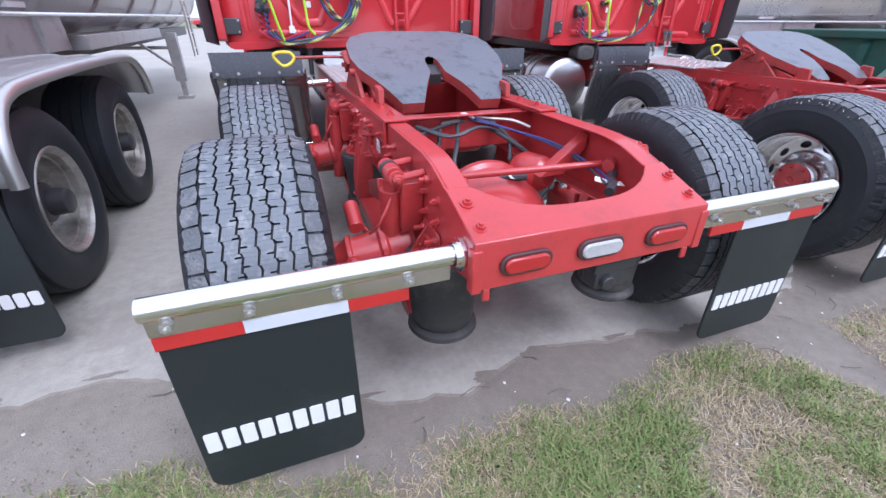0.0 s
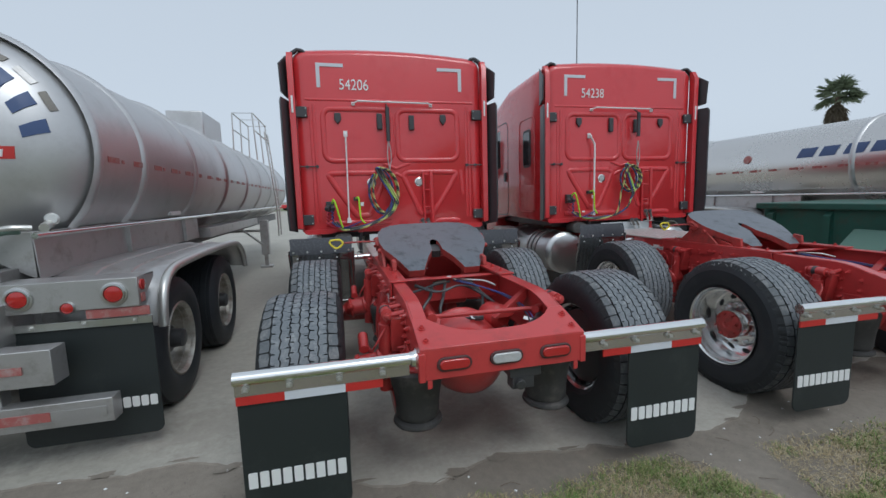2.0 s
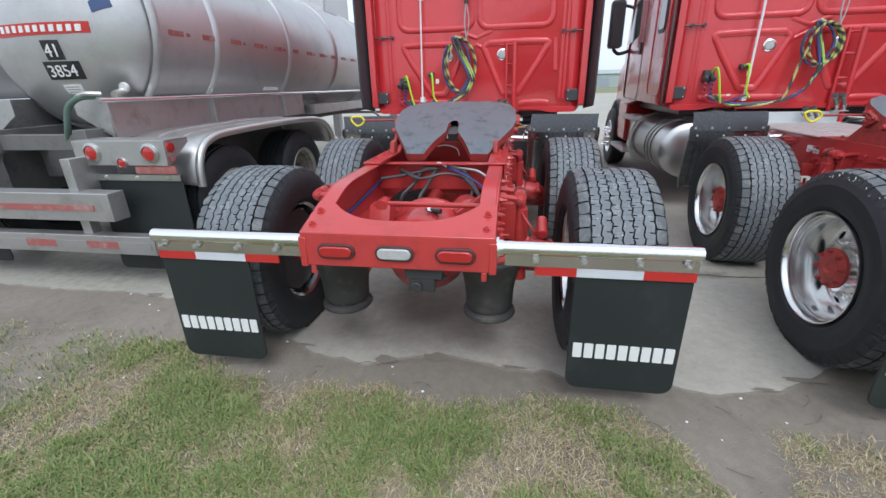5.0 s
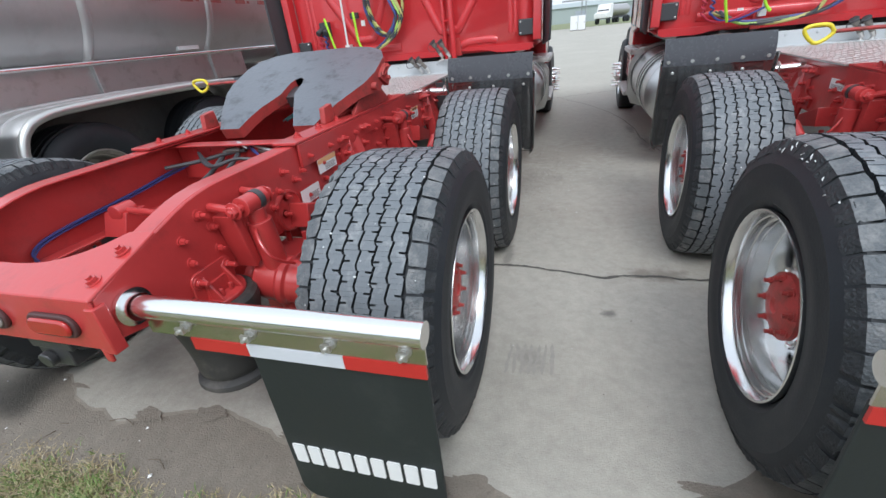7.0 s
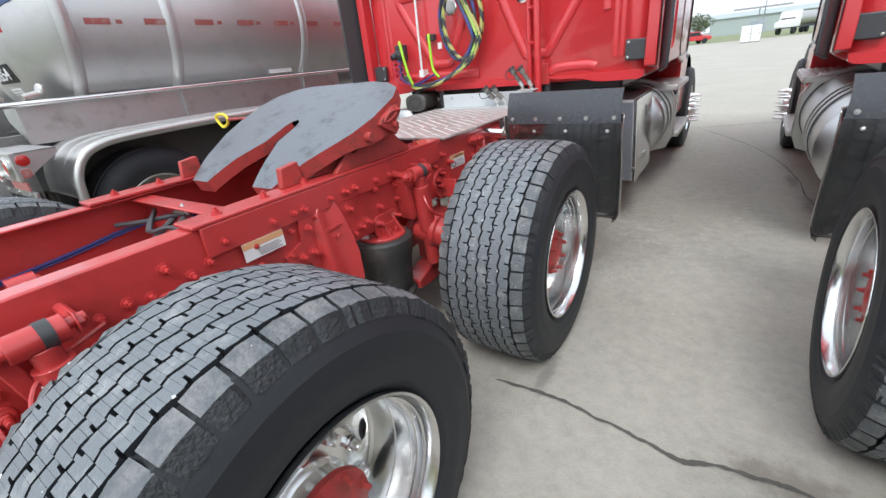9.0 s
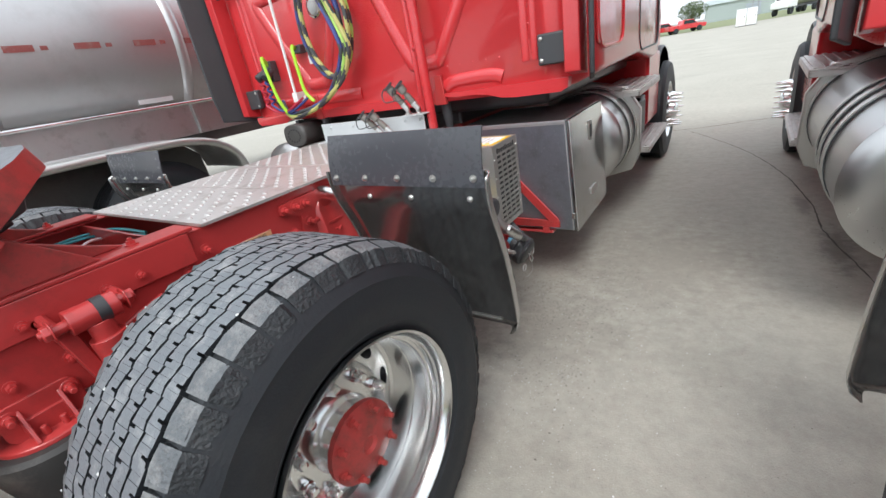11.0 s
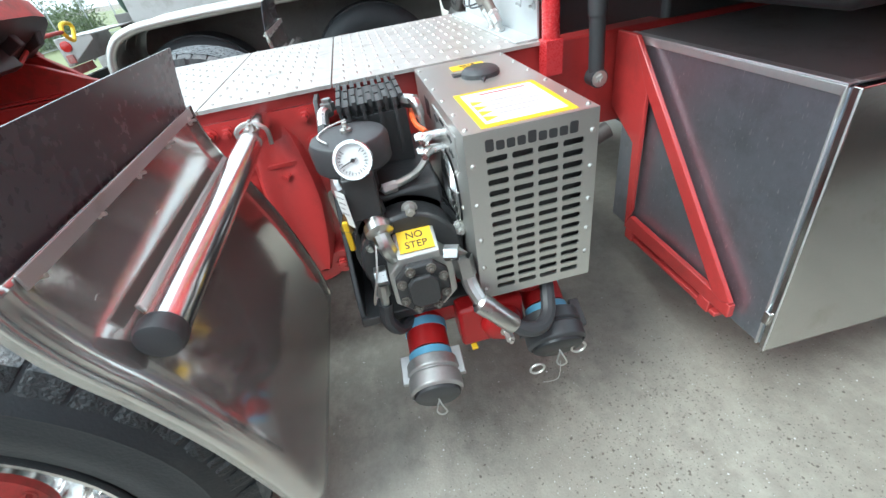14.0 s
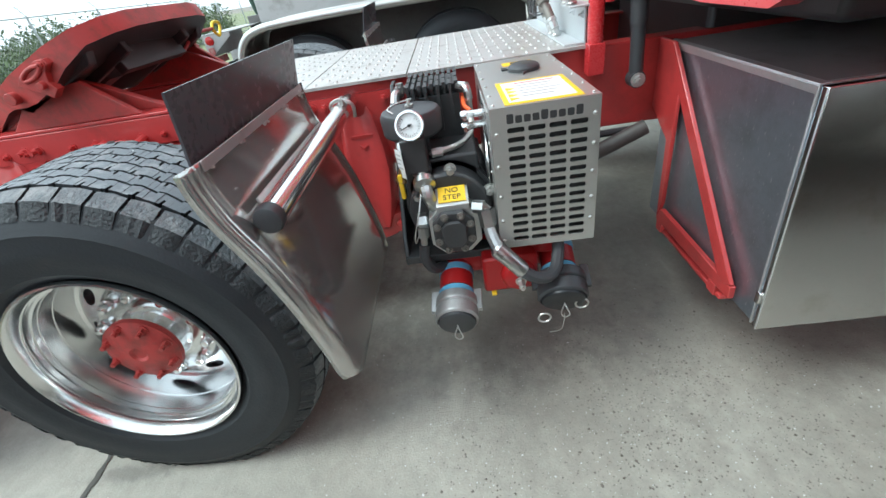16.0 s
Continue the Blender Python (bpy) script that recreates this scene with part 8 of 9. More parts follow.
NEAR_GRASS, WIDE_GRASS = (-2.0, 2.7, -1.2, 0.35), (-4.2, 5.0, -2.8, 0.6)
blades("grass", GRASS, 46000, 21, 0.015, 0.055, "short patchy green grass beside the apron", NEAR_GRASS, lean=1.5, thin=0.0021, power=1.5)
blades("grass", GRASS, 30000, 23, 0.015, 0.045, "short patchy green grass beside the apron", WIDE_GRASS, lean=1.4, thin=0.0022, power=1.5)
blades("dry_grass", STRAW, 64000, 22, 0.012, 0.032, "dry straw-coloured grass among the dirt", NEAR_GRASS, lean=3.2, thin=0.0017, power=1.0, base=0.03)
blades("dry_grass", STRAW, 20000, 24, 0.010, 0.03, "dry straw-coloured grass among the dirt", WIDE_GRASS, lean=3.0, thin=0.002, power=0.5, base=0.1)

b = B()
vs = [b.verts.new(p) for p in ((-120, -2.6, 0.012), (120, -2.6, 0.012), (200, -160, 0.012), (-200, -160, 0.012))]
face(b, vs)
tagged(part("verge", b, FAR_GRASS, None, angle=0), "mown verge of pale grass", "grass", kind="structure")


# ---- polished tank trailers ----
def tank_trailer(label):
    t = thing("tank_trailer", label, "trailer", group="polished tank trailers")
    cx, cz, R = -3.27, 2.0, 0.82
    y0, y1 = 1.80, 13.4
    b = B()
    lathe(b, [(-0.36, 0.0), (-0.35, 0.18), (-0.31, 0.40), (-0.23, 0.60), (-0.12, 0.74), (-0.03, R - 0.02), (0.02, R), (y1 - y0, R), (y1 - y0 + 0.12, 0.72), (y1 - y0 + 0.3, 0.4), (y1 - y0 + 0.36, 0)], (cx, y0, cz), (0, 1, 0), 72)
    tank = part("tank", b, TANK_SKIN, t, "dull stainless round tank", angle=50)
    for y in (1.80, 2.57, 4.02, 5.55, 7.1, 8.6, 10.1, 11.6, 13.2):
        b = B()
        lathe(b, [(-0.05, R), (-0.035, R + 0.016), (-0.012, R + 0.030), (0.012, R + 0.030), (0.035, R + 0.016), (0.05, R)], (cx, y, cz), (0, 1, 0), 64)
        part("tank_ring", b, TANK_SKIN, tank, "raised stiffening ring")
    for k in range(52):
        y = 1.93 + k * 0.213
        short = k % 4 in (1, 3)
        for s in (1, -1):
            b = B()
            a0, a1 = radians(-6.0 if not short else -5.6), radians(-2.9 if not short else -3.6)
            p = [(cx + s * (R + 0.003) * math.cos(a), cz + (R + 0.003) * math.sin(a)) for a in (a0, a1)]
            q = [(cx + s * (R + 0.006) * math.cos(a), cz + (R + 0.006) * math.sin(a)) for a in (a1, a0)]
            prism(b, p + q, "y", y, y + (0.045 if short else 0.175))
            part("side_reflector", b, TANK_SKIN if k % 8 == 3 else FADED_RED, tank, "dark red reflector strip")
    # lettering bars on the rear head and side, number panels
    dish = [(0.0, -0.36), (0.18, -0.35), (0.40, -0.31), (0.60, -0.23), (0.74, -0.12), (R - 0.02, -0.03), (R, 0.02)]

    def head_y(x, z):
        r = math.hypot(x - cx, z - cz)
        for (r0, h0), (r1, h1) in zip(dish[:-1], dish[1:]):
            if r <= r1:
                return y0 + h0 + (h1 - h0) * (r - r0) / (r1 - r0)
        return y0

    def sheet(name, material, quad, proud, label="", parent=None):
        """A thin decal lying on the dished head; quad: four (x, z) corners."""
        b = B()
        n, m_ = 8, 5
        top_v, low_v = [], []
        for j in range(m_ + 1):
            for i in range(n + 1):
                u, v = i / n, j / m_
                x = (quad[0][0] * (1 - u) + quad[1][0] * u) * (1 - v) + (quad[3][0] * (1 - u) + quad[2][0] * u) * v
                z = (quad[0][1] * (1 - u) + quad[1][1] * u) * (1 - v) + (quad[3][1] * (1 - u) + quad[2][1] * u) * v
                y = head_y(x, z)
                top_v.append(b.verts.new((x, y - proud, z))), low_v.append(b.verts.new((x, y + 0.004, z)))
        for j in range(m_):
            for i in range(n):
                k = j * (n + 1) + i
                face(b, (top_v[k], top_v[k + 1], top_v[k + n + 2], top_v[k + n + 1]))
        loop = [i for i in range(n + 1)] + [(j + 1) * (n + 1) - 1 for j in range(1, m_ + 1)] + [m_ * (n + 1) + i for i in range(n - 1, -1, -1)] + [j * (n + 1) for j in range(m_ - 1, 0, -1)]
        bridge(b, [top_v[i] for i in loop], [low_v[i] for i in loop])
        return part(name, b, material, parent or tank, label, angle=50)

    def ring_quad(a0, a1, r0, r1, slant=0.0):
        return [(cx + r * math.cos(radians(a)), cz + r * math.sin(radians(a))) for a, r in ((a0 + slant, r1), (a1 + slant, r1), (a1, r0), (a0, r0))]
    for k in range(9):
        a = 8.5 + k * 17.0
        sheet("blue_bar", BLUE_INK, ring_quad(a - 4.0, a + 4.0, 0.53, 0.655, 3.0), 0.008, "dark blue lettering bar")
    for k in range(8):
        a = 25 + k * 16.4
        sheet("head_reflector", DULL_ALU if k % 4 == 1 else OLD_BRASS, ring_quad(a - 5.6, a + 5.6, 0.69, 0.725), 0.008)
    pl = sheet("red_placard", TAPE_RED, [(-3.76, 1.972), (-2.784, 1.982), (-2.79, 1.902), (-3.75, 1.885)], 0.007, "red and white lettered placard")
    for k in range(14):
        x = -3.73 + k * 0.066
        sheet("white_bar", WHITE, [(x, 1.962), (x + 0.038, 1.962), (x + 0.03, 1.915), (x - 0.008, 1.915)], 0.010, "", pl)
    for quad, txt, size, tx, tz in (([(-3.195, 1.857), (-3.05, 1.857), (-3.045, 1.716), (-3.19, 1.716)], "41", 0.135, -3.12, 1.737), ([(-3.255, 1.705), (-2.955, 1.705), (-2.965, 1.572), (-3.255, 1.572)], "3854", 0.125, -3.107, 1.594)):
        pn = sheet("number_panel", INK, quad, 0.007, "black panel with white numerals")
        tilt = math.atan2(head_y(tx, tz + 0.1) - head_y(tx, tz), 0.1)
        turn = math.atan2(head_y(tx + 0.1, tz) - head_y(tx - 0.1, tz), 0.2)
        lm = on_plane((tx, head_y(tx, tz) - 0.012, tz), (math.cos(turn), math.sin(turn), 0), (0, math.sin(tilt), math.cos(tilt)))
        lettering("panel_number", txt, size, lm, WHITE, pn, 0.003, "CENTER", 0.95)
    wl = sheet("inspection_label", WHITE, [(-3.19, 1.533), (-3.04, 1.533), (-3.045, 1.462), (-3.185, 1.462)], 0.006, "small white label")
    for k in range(3):
        z = 1.519 - k * 0.02
        sheet("text_bar", GREY_INK, [(-3.17, z), (-3.06, z), (-3.06, z - 0.008), (-3.17, z - 0.008)], 0.009, "", wl)
    # running rail and skirt
    b = B()
    for s in (-1, 1):
        x = cx + s * 0.70
        cyl(b, (x, 1.22, 1.41), (x, 12.8, 1.44), 0.02, n=12)
        for y in (1.5, 2.57, 4.02, 5.55, 7.1, 8.6):
            cyl(b, (x, y, 1.42), (x - s * 0.13, y, 1.42), 0.01, n=8)
    part("hose_rail", b, CHROME, t, "long polished side rail")
    b = B()
    for s in (-1, 1):
        x = cx + s * 0.60
        prism(b, [(x, 1.43), (x + s * 0.008, 1.43), (x + s * 0.02, 1.12), (x + s * 0.012, 1.12)], "y", 1.36, 4.6)
        prism(b, [(x, 1.43), (x - s * 0.30, 1.43), (x - s * 0.30, 1.30), (x, 1.12)], "y", 1.36, 1.372)
        for y in (2.57, 4.02):
            box(b, min(x, x + s * 0.05), max(x, x + s * 0.05), y - 0.02, y + 0.02, 1.12, 1.44)
    part("skirt_panel", b, DULL_ALU, t, "dull aluminium skirt", bevel=0.003)
    b = B()
    for s in (-1, 1):
        box(b, cx + s * 0.45 - 0.06, cx + s * 0.45 + 0.06, 1.2, 12.8, 1.02, 1.20)
    for y in (1.3, 3.0, 4.5, 6.0, 9.0, 11.0, 12.5):
        box(b, cx - 0.45, cx + 0.45, y - 0.05, y + 0.05, 1.04, 1.16)
    # Darker metal here puts the sub-frame's shade into its colour.
    part("sub_frame", b, TRAILER_DARK, t, "aluminium sub-frame", bevel=0.004)
    for s in (-1, 1):
        b = B()
        box(b, cx + s * 0.57 - 0.15, cx + s * 0.57 + 0.15, 4.75, 8.4, 1.10, 1.24)
        part("hose_tray", b, DULL_ALU, t, "long hose tray", bevel=0.006)
    b = B()
    box(b, cx + 0.60, cx + 0.66, 3.55, 3.85, 1.46, 1.50)
    part("white_plate", b, WHITE, t)
    # fenders
    for s in (-1, 1):
        xa, xb = cx + s * 0.60, cx + s * 1.30
        prof = [(1.335, 0.77), (1.355, 0.93), (1.42, 1.05), (1.54, 1.120), (1.8, 1.15), (2.6, 1.16), (3.3, 1.15), (3.60, 1.12), (3.79, 1.05), (3.91, 0.94), (3.955, 0.80)]
        line = smooth_line([V(0, *p) for p in prof], 4)
        b = B()
        rows = []
        for p in line:
            rows.append([b.verts.new((xa + (xb - xa) * f, p.y, p.z - (0.02 * f * f))) for f in (0, 0.25, 0.5, 0.75, 1.0)])
        for r1, r2 in zip(rows[:-1], rows[1:]):
            for j in range(4):
                face(b, (r1[j], r1[j + 1], r2[j + 1], r2[j]))
        fe = part("fender", b, DULL_ALU, t, "ribbed aluminium tandem fender", angle=50)
        so = fe.modifiers.new("sheet", "SOLIDIFY")
        so.thickness = 0.006
        b = B()
        tube(b, [(xb, p.y, p.z - 0.025) for p in line], 0.032, 12, steps=0)
        part("fender_lip", b, STEEL, fe, "rolled polished fender lip")
        for f in (0.35, 0.65):
            b = B()
            tube(b, [(xa + (xb - xa) * f, p.y, p.z - 0.02 * f * f) for p in line[6:-6]], 0.012, 6, steps=0)
            part("fender_rib", b, DULL_ALU, fe)
        b = B()
        inner_line = [(1.36, 0.62)] + prof[1:-1] + [(3.93, 0.62)]
        prism(b, [(py, pz - 0.012) for py, pz in inner_line], "x", cx + s * 0.615, cx + s * 0.63)
        # Grey lifted to put haze into the dark of the wall.
        part("fender_inner_wall", b, TRAILER_DARK, fe, "inner fender wall in a dirty, haze-lifted grey")
        for y in (1.87, 3.23):
            w = tagged(new("trailer_wheel"), "dull aluminium trailer wheel")
            w.parent, w.matrix_basis = t, pose(cx + s * 1.04, y, 0.50, 0, 0, 0 if s > 0 else 180)
            b = B()
            lathe(b, [(-0.17, 0.29), (-0.20, 0.38), (-0.19, 0.46), (-0.15, 0.498)] + [(q + e, r) for q in (-0.09, -0.03, 0.03, 0.09) for e, r in ((-0.026, 0.494), (-0.025, 0.507), (0.025, 0.507), (0.026, 0.494))] + [(0.15, 0.498), (0.185, 0.46), (0.20, 0.39), (0.195, 0.34), (0.17, 0.29)], (0, 0, 0), (1, 0, 0), 48)
            part("tyre", b, RUBBER, w, "black trailer tyre")
            b = B()
            lathe(b, [(0.16, 0.29), (0.178, 0.298), (0.184, 0.292), (0.184, 0.284), (0.168, 0.276), (0.155, 0.262), (0.12, 0.257), (0.112, 0.247), (0.03, 0.238), (0.0, 0.215), (-0.01, 0.18), (0.01, 0.155), (0.01, 0)], (0, 0, 0), (1, 0, 0), 48)
            rm = part("rim", b, RIM_DIRTY, w, "dusty aluminium rim")
            b = B()
            lathe(b, [(0.01, 0.115), (0.09, 0.110), (0.10, 0.098), (0.105, 0.078), (0.185, 0.072), (0.195, 0.058), (0.196, 0)], (0, 0, 0), (1, 0, 0), 20)
            part("hub", b, BLACK_METAL, w, "black oily hub")
            for k in range(10):
                a = 2 * math.pi * (k + 0.5) / 10
                b = B()
                lathe(b, [(0.0, 0.024), (0.003, 0.022), (0.004, 0.0)], (0.0, 0.195 * math.cos(a), 0.195 * math.sin(a)), (1, 0, 0), 12)
                part("hand_hole", b, BLACK_METAL, rm, "dark hand hole")
            for k in range(10):
                a = 2 * math.pi * k / 10
                bolt(w, RIM_DIRTY, (0.01, 0.14 * math.cos(a), 0.14 * math.sin(a)), (1, 0, 0), 0.017, 0.022, "lug_nut")
    b = B()
    for y in (1.87, 3.23):
        cyl(b, (cx - 0.95, y, 0.50), (cx + 0.95, y, 0.50), 0.06, n=16)
    box(b, cx - 0.5, cx + 0.5, 1.6, 3.8, 0.75, 1.0)
    part("bogie", b, TRAILER_DARK, t, "dark axle bogie", bevel=0.01)
    # rear light panels, flaps, bumpers
    for s in (-1, 1):
        def X(a, c):
            return min(cx + s * a, cx + s * c), max(cx + s * a, cx + s * c)
        b = B()
        xa, xb = X(0.50, 1.275)
        box(b, xa, xb, 1.075, 1.10, 0.955, 1.135)
        box(b, xa, xb, 1.10, 1.32, 1.125, 1.135)
        prism(b, [(1.10, 0.955), (1.32, 1.10), (1.32, 1.135), (1.10, 1.135)], "x", cx + s * 1.262, cx + s * 1.275)
        pn = part("light_panel", b, DULL_ALU, t, "aluminium lamp panel", bevel=0.003)
        for dx, z, r in ((0.66, 1.048, 0.052), (1.147, 1.043, 0.052), (0.90, 0.975, 0.034)):
            b = B()
            lip = 0.022 if r > 0.04 else 0.004
            lathe(b, [(0, r + lip), (0.010, r + lip - 0.001), (0.012, r + lip * 0.55), (0.018, r + lip * 0.4), (0.019, r + 0.001), (0.008, r - 0.002)], (cx + s * dx, 1.075, z), (0, -1, 0), 32)
            lr = part("lamp_ring", b, PLATED, pn)
            b = B()
            lathe(b, [(0.006, r - 0.002), (0.014, r * 0.93), (0.020, r * 0.5), (0.022, 0)], (cx + s * dx, 1.075, z), (0, -1, 0), 28)
            part("tail_lamp", b, LENS_RED, lr, "round red tail lamp")
        b = B()
        xa, xb = X(1.276, 1.285)
        box(b, xa, xb, 1.095, 1.145, 0.975, 1.03)
        part("side_marker", b, FADED_RED, pn, "square red side marker", bevel=0.003)
        b = B()
        lathe(b, [(0, 0.036), (0.010, 0.034), (0.014, 0.02), (0.015, 0)], (cx + s * 1.275, 1.13, 1.082), (s, 0, 0), 20)
        part("side_marker", b, LENS_RED, pn, "round red side marker")
        b = B()
        xa, xb = X(0.98, 1.32)
        box(b, xa, xb, 1.085, 1.095, 0.895, 0.95)
        part("red_strip", b, FADED_RED, t, "faded red reflective strip")
        xa, xb = X(0.58, 1.32)
        b = B()
        box(b, xa, xb, 1.106, 1.121, 0.835, 0.882)
        hg = part("flap_hanger", b, PLATED, t, "bolted flap hanger bar", bevel=0.002)
        for dx in (0.68, 0.95, 1.22):
            bolt(hg, STEEL, (cx + s * dx, 1.106, 0.858), (0, -1, 0), 0.012, 0.01)
        b = B()
        pts = rounded(0.56, 1.315, 0.095, 0.875, 0.05, corners=(0, 0, 1, 1))
        prism(b, [(cx + s * x, z) for x, z in pts], "y", 1.122, 1.134)
        fl = part("mud_flap", b, FLAP, t, "black rubber mud flap", bevel=0.003)
        for k in range(9):
            b = B()
            x = 0.845 + k * 0.051
            prism(b, [(cx + s * p, q) for p, q in rounded(x, x + 0.042, 0.285, 0.355, 0.010, n=3)], "y", 1.118, 1.1218)
            part("white_bar", b, WHITE, fl)
    b = B()
    box(b, cx - 0.89, cx + 0.89, 0.88, 1.02, 0.575, 0.785)
    up = part("bumper", b, DULL_ALU, t, "square aluminium bumper beam", bevel=0.004)
    b = B()
    box(b, cx - 1.15, cx + 1.15, 0.90, 1.0, 0.31, 0.455)
    lo = part("under_ride_bar", b, DULL_ALU, t, "lower under-ride bar with red and white tape", bevel=0.004)
    b = B()
    box(b, cx - 0.9, cx + 0.75, 0.872, 0.879, 0.655, 0.70)
    part("bumper_tape", b, FADED_RED, up, "faded red tape")
    for k in range(8):
        b = B()
        x = cx - 1.12 + k * 0.28
        box(b, x, x + 0.277, 0.894, 0.899, 0.355, 0.41)
        part("tape_piece", b, DULL_ALU if k % 2 else FADED_RED, lo)
    for s in (-1, 1):
        b = B()
        box(b, cx + s * 0.55 - 0.04, cx + s * 0.55 + 0.04, 0.94, 1.02, 0.455, 0.575)
        box(b, cx + s * 0.55 - 0.04, cx + s * 0.55 + 0.04, 0.94, 1.30, 0.785, 1.02)
        box(b, cx + s * 0.55 - 0.035, cx + s * 0.55 + 0.035, 1.02, 1.30, 0.70, 0.785)
        part("bumper_strut", b, DULL_ALU, t, bevel=0.003)
    # drain, valve and hose at the rear
    b = B()
    tube(b, [(cx + 0.58, 1.30, 1.44), (cx + 0.48, 1.26, 1.43), (cx + 0.38, 1.24, 1.36), (cx + 0.32, 1.24, 1.22), (cx + 0.25, 1.27, 1.12)], 0.022, 12)
    part("drain_hose", b, HOSE_GREEN, t, "green drain hose")
    b = B()
    cyl(b, (cx + 0.64, 1.42, 1.45), (cx + 0.60, 1.56, 1.475), 0.028, n=14)
    lathe(b, [(0, 0.04), (0.02, 0.042), (0.03, 0.03), (0.03, 0)], (cx + 0.617, 1.56, 1.50), (0.3, -1, 0.1), 18)
    tube(b, [(cx + 0.64, 1.31, 1.455), (cx + 0.55, 1.26, 1.46), (cx + 0.45, 1.28, 1.44)], 0.018, 8)
    part("rear_valve", b, STEEL, t, "metal valve at the rail end")
    # top fittings, ladder, legs
    b = B()
    box(b, cx - 0.28, cx + 0.30, 6.5, 7.7, 2.76, 3.20)
    part("spill_box", b, TANK_SKIN, t, "square spill box on the tank", bevel=0.02)
    b = B()
    for y in (8.2, 9.0, 9.9):
        tube(b, [(cx + 0.40, y, 2.70), (cx + 0.42, y, 3.50), (cx + 0.82, y, 3.50), (cx + 0.86, y, 2.50)], 0.016, 8, steps=0)
    for z in (3.50, 3.15):
        cyl(b, (cx + 0.42, 8.2, z), (cx + 0.42, 9.9, z), 0.014, n=8)
        cyl(b, (cx + 0.83, 8.2, z), (cx + 0.83, 9.9, z), 0.014, n=8)
    part("walkway_rail", b, STEEL, t, "tubular walkway guard rail")
    b = B()
    for y in (9.45, 9.9):
        tube(b, [(cx + 1.02, y, 0.72), (cx + 1.02, y, 1.5), (cx + 0.92, y, 2.6), (cx + 0.86, y, 3.3)], 0.018, 8, steps=0)
    for k in range(9):
        z = 0.85 + k * 0.28
        x = cx + 1.02 - max(0, z - 1.5) * 0.09
        cyl(b, (x, 9.45, z), (x, 9.9, z), 0.012, n=8)
    part("side_ladder", b, STEEL, t, "tubular side ladder")
    for s in (-1, 1):
        b = B()
        box(b, cx + s * 0.75 - 0.09, cx + s * 0.75 + 0.09, 8.97, 9.15, 0.32, 1.15)
        box(b, cx + s * 0.75 - 0.045, cx + s * 0.75 + 0.045, 9.015, 9.105, 0.05, 0.40)
        box(b, cx + s * 0.75 - 0.14, cx + s * 0.75 + 0.14, 8.93, 9.19, 0.0, 0.05)
        part("landing_leg", b, DULL_ALU, t, "square landing leg", bevel=0.004)
    b = B()
    cyl(b, (cx - 0.75, 9.06, 0.9), (cx + 0.75, 9.06, 0.9), 0.03, n=10)
    cyl(b, (cx + 0.75, 9.06, 0.5), (cx + 0.3, 8.4, 1.05), 0.025, n=10)
    part("leg_brace", b, DULL_ALU, t)
    return t


trailer = tank_trailer("dull stainless tank trailer with ribbed fenders beside the tractor")
beyond_trailer = copy_thing(trailer, pose(-3.55, 0.5, 0))
tagged(beyond_trailer, "dull stainless tank trailer parked beyond the first")
far_trailer = copy_thing(trailer, pose(5.73, 9.3, 0, 0, 0, 180))
tagged(far_trailer, "bright stainless tank trailer parked behind a green container")


def side_marks(tank):
    """Blue bars and a round emblem on one flank of a tank."""
    cx, cz, R = -3.27, 2.0, 0.82
    for k in range(9):
        b = B()
        y = 4.55 + k * 0.40
        angles = [radians(9.5 + 3.3 * i) for i in range(5)]
        pts = [(cx + (R + 0.003) * math.cos(a), cz + (R + 0.003) * math.sin(a)) for a in angles]
        qts = [(cx + (R + 0.007) * math.cos(a), cz + (R + 0.007) * math.sin(a)) for a in angles[::-1]]
        prism(b, pts + qts, "y", y, y + (0.30, 0.27, 0.31)[k % 3])
        for v in b.verts:
            v.co.y += 0.35 * (v.co.z - cz)
        part("blue_bar", b, BLUE_INK, tank, "dark blue lettering bar")
    b = B()
    a = radians(14)
    lathe(b, [(R - 0.02, 0.09), (R + 0.012, 0.09), (R + 0.014, 0.085), (R + 0.014, 0.0)], (cx, 3.55, cz), (math.cos(a), 0, math.sin(a)), 24)
    part("round_emblem", b, FADED_RED, tank, "round red emblem")


for child in far_trailer.children:
    if child.name.split(".")[0] == "tank":
        child.data = child.data.copy()
        child.data.materials.clear()
        child.data.materials.append(POLISHED_TANK)
        side_marks(child)
        for k, hoop in enumerate([c for c in child.children if c.name.startswith("tank_ring")]):
            if k % 3:
                bpy.data.objects.remove(hoop)


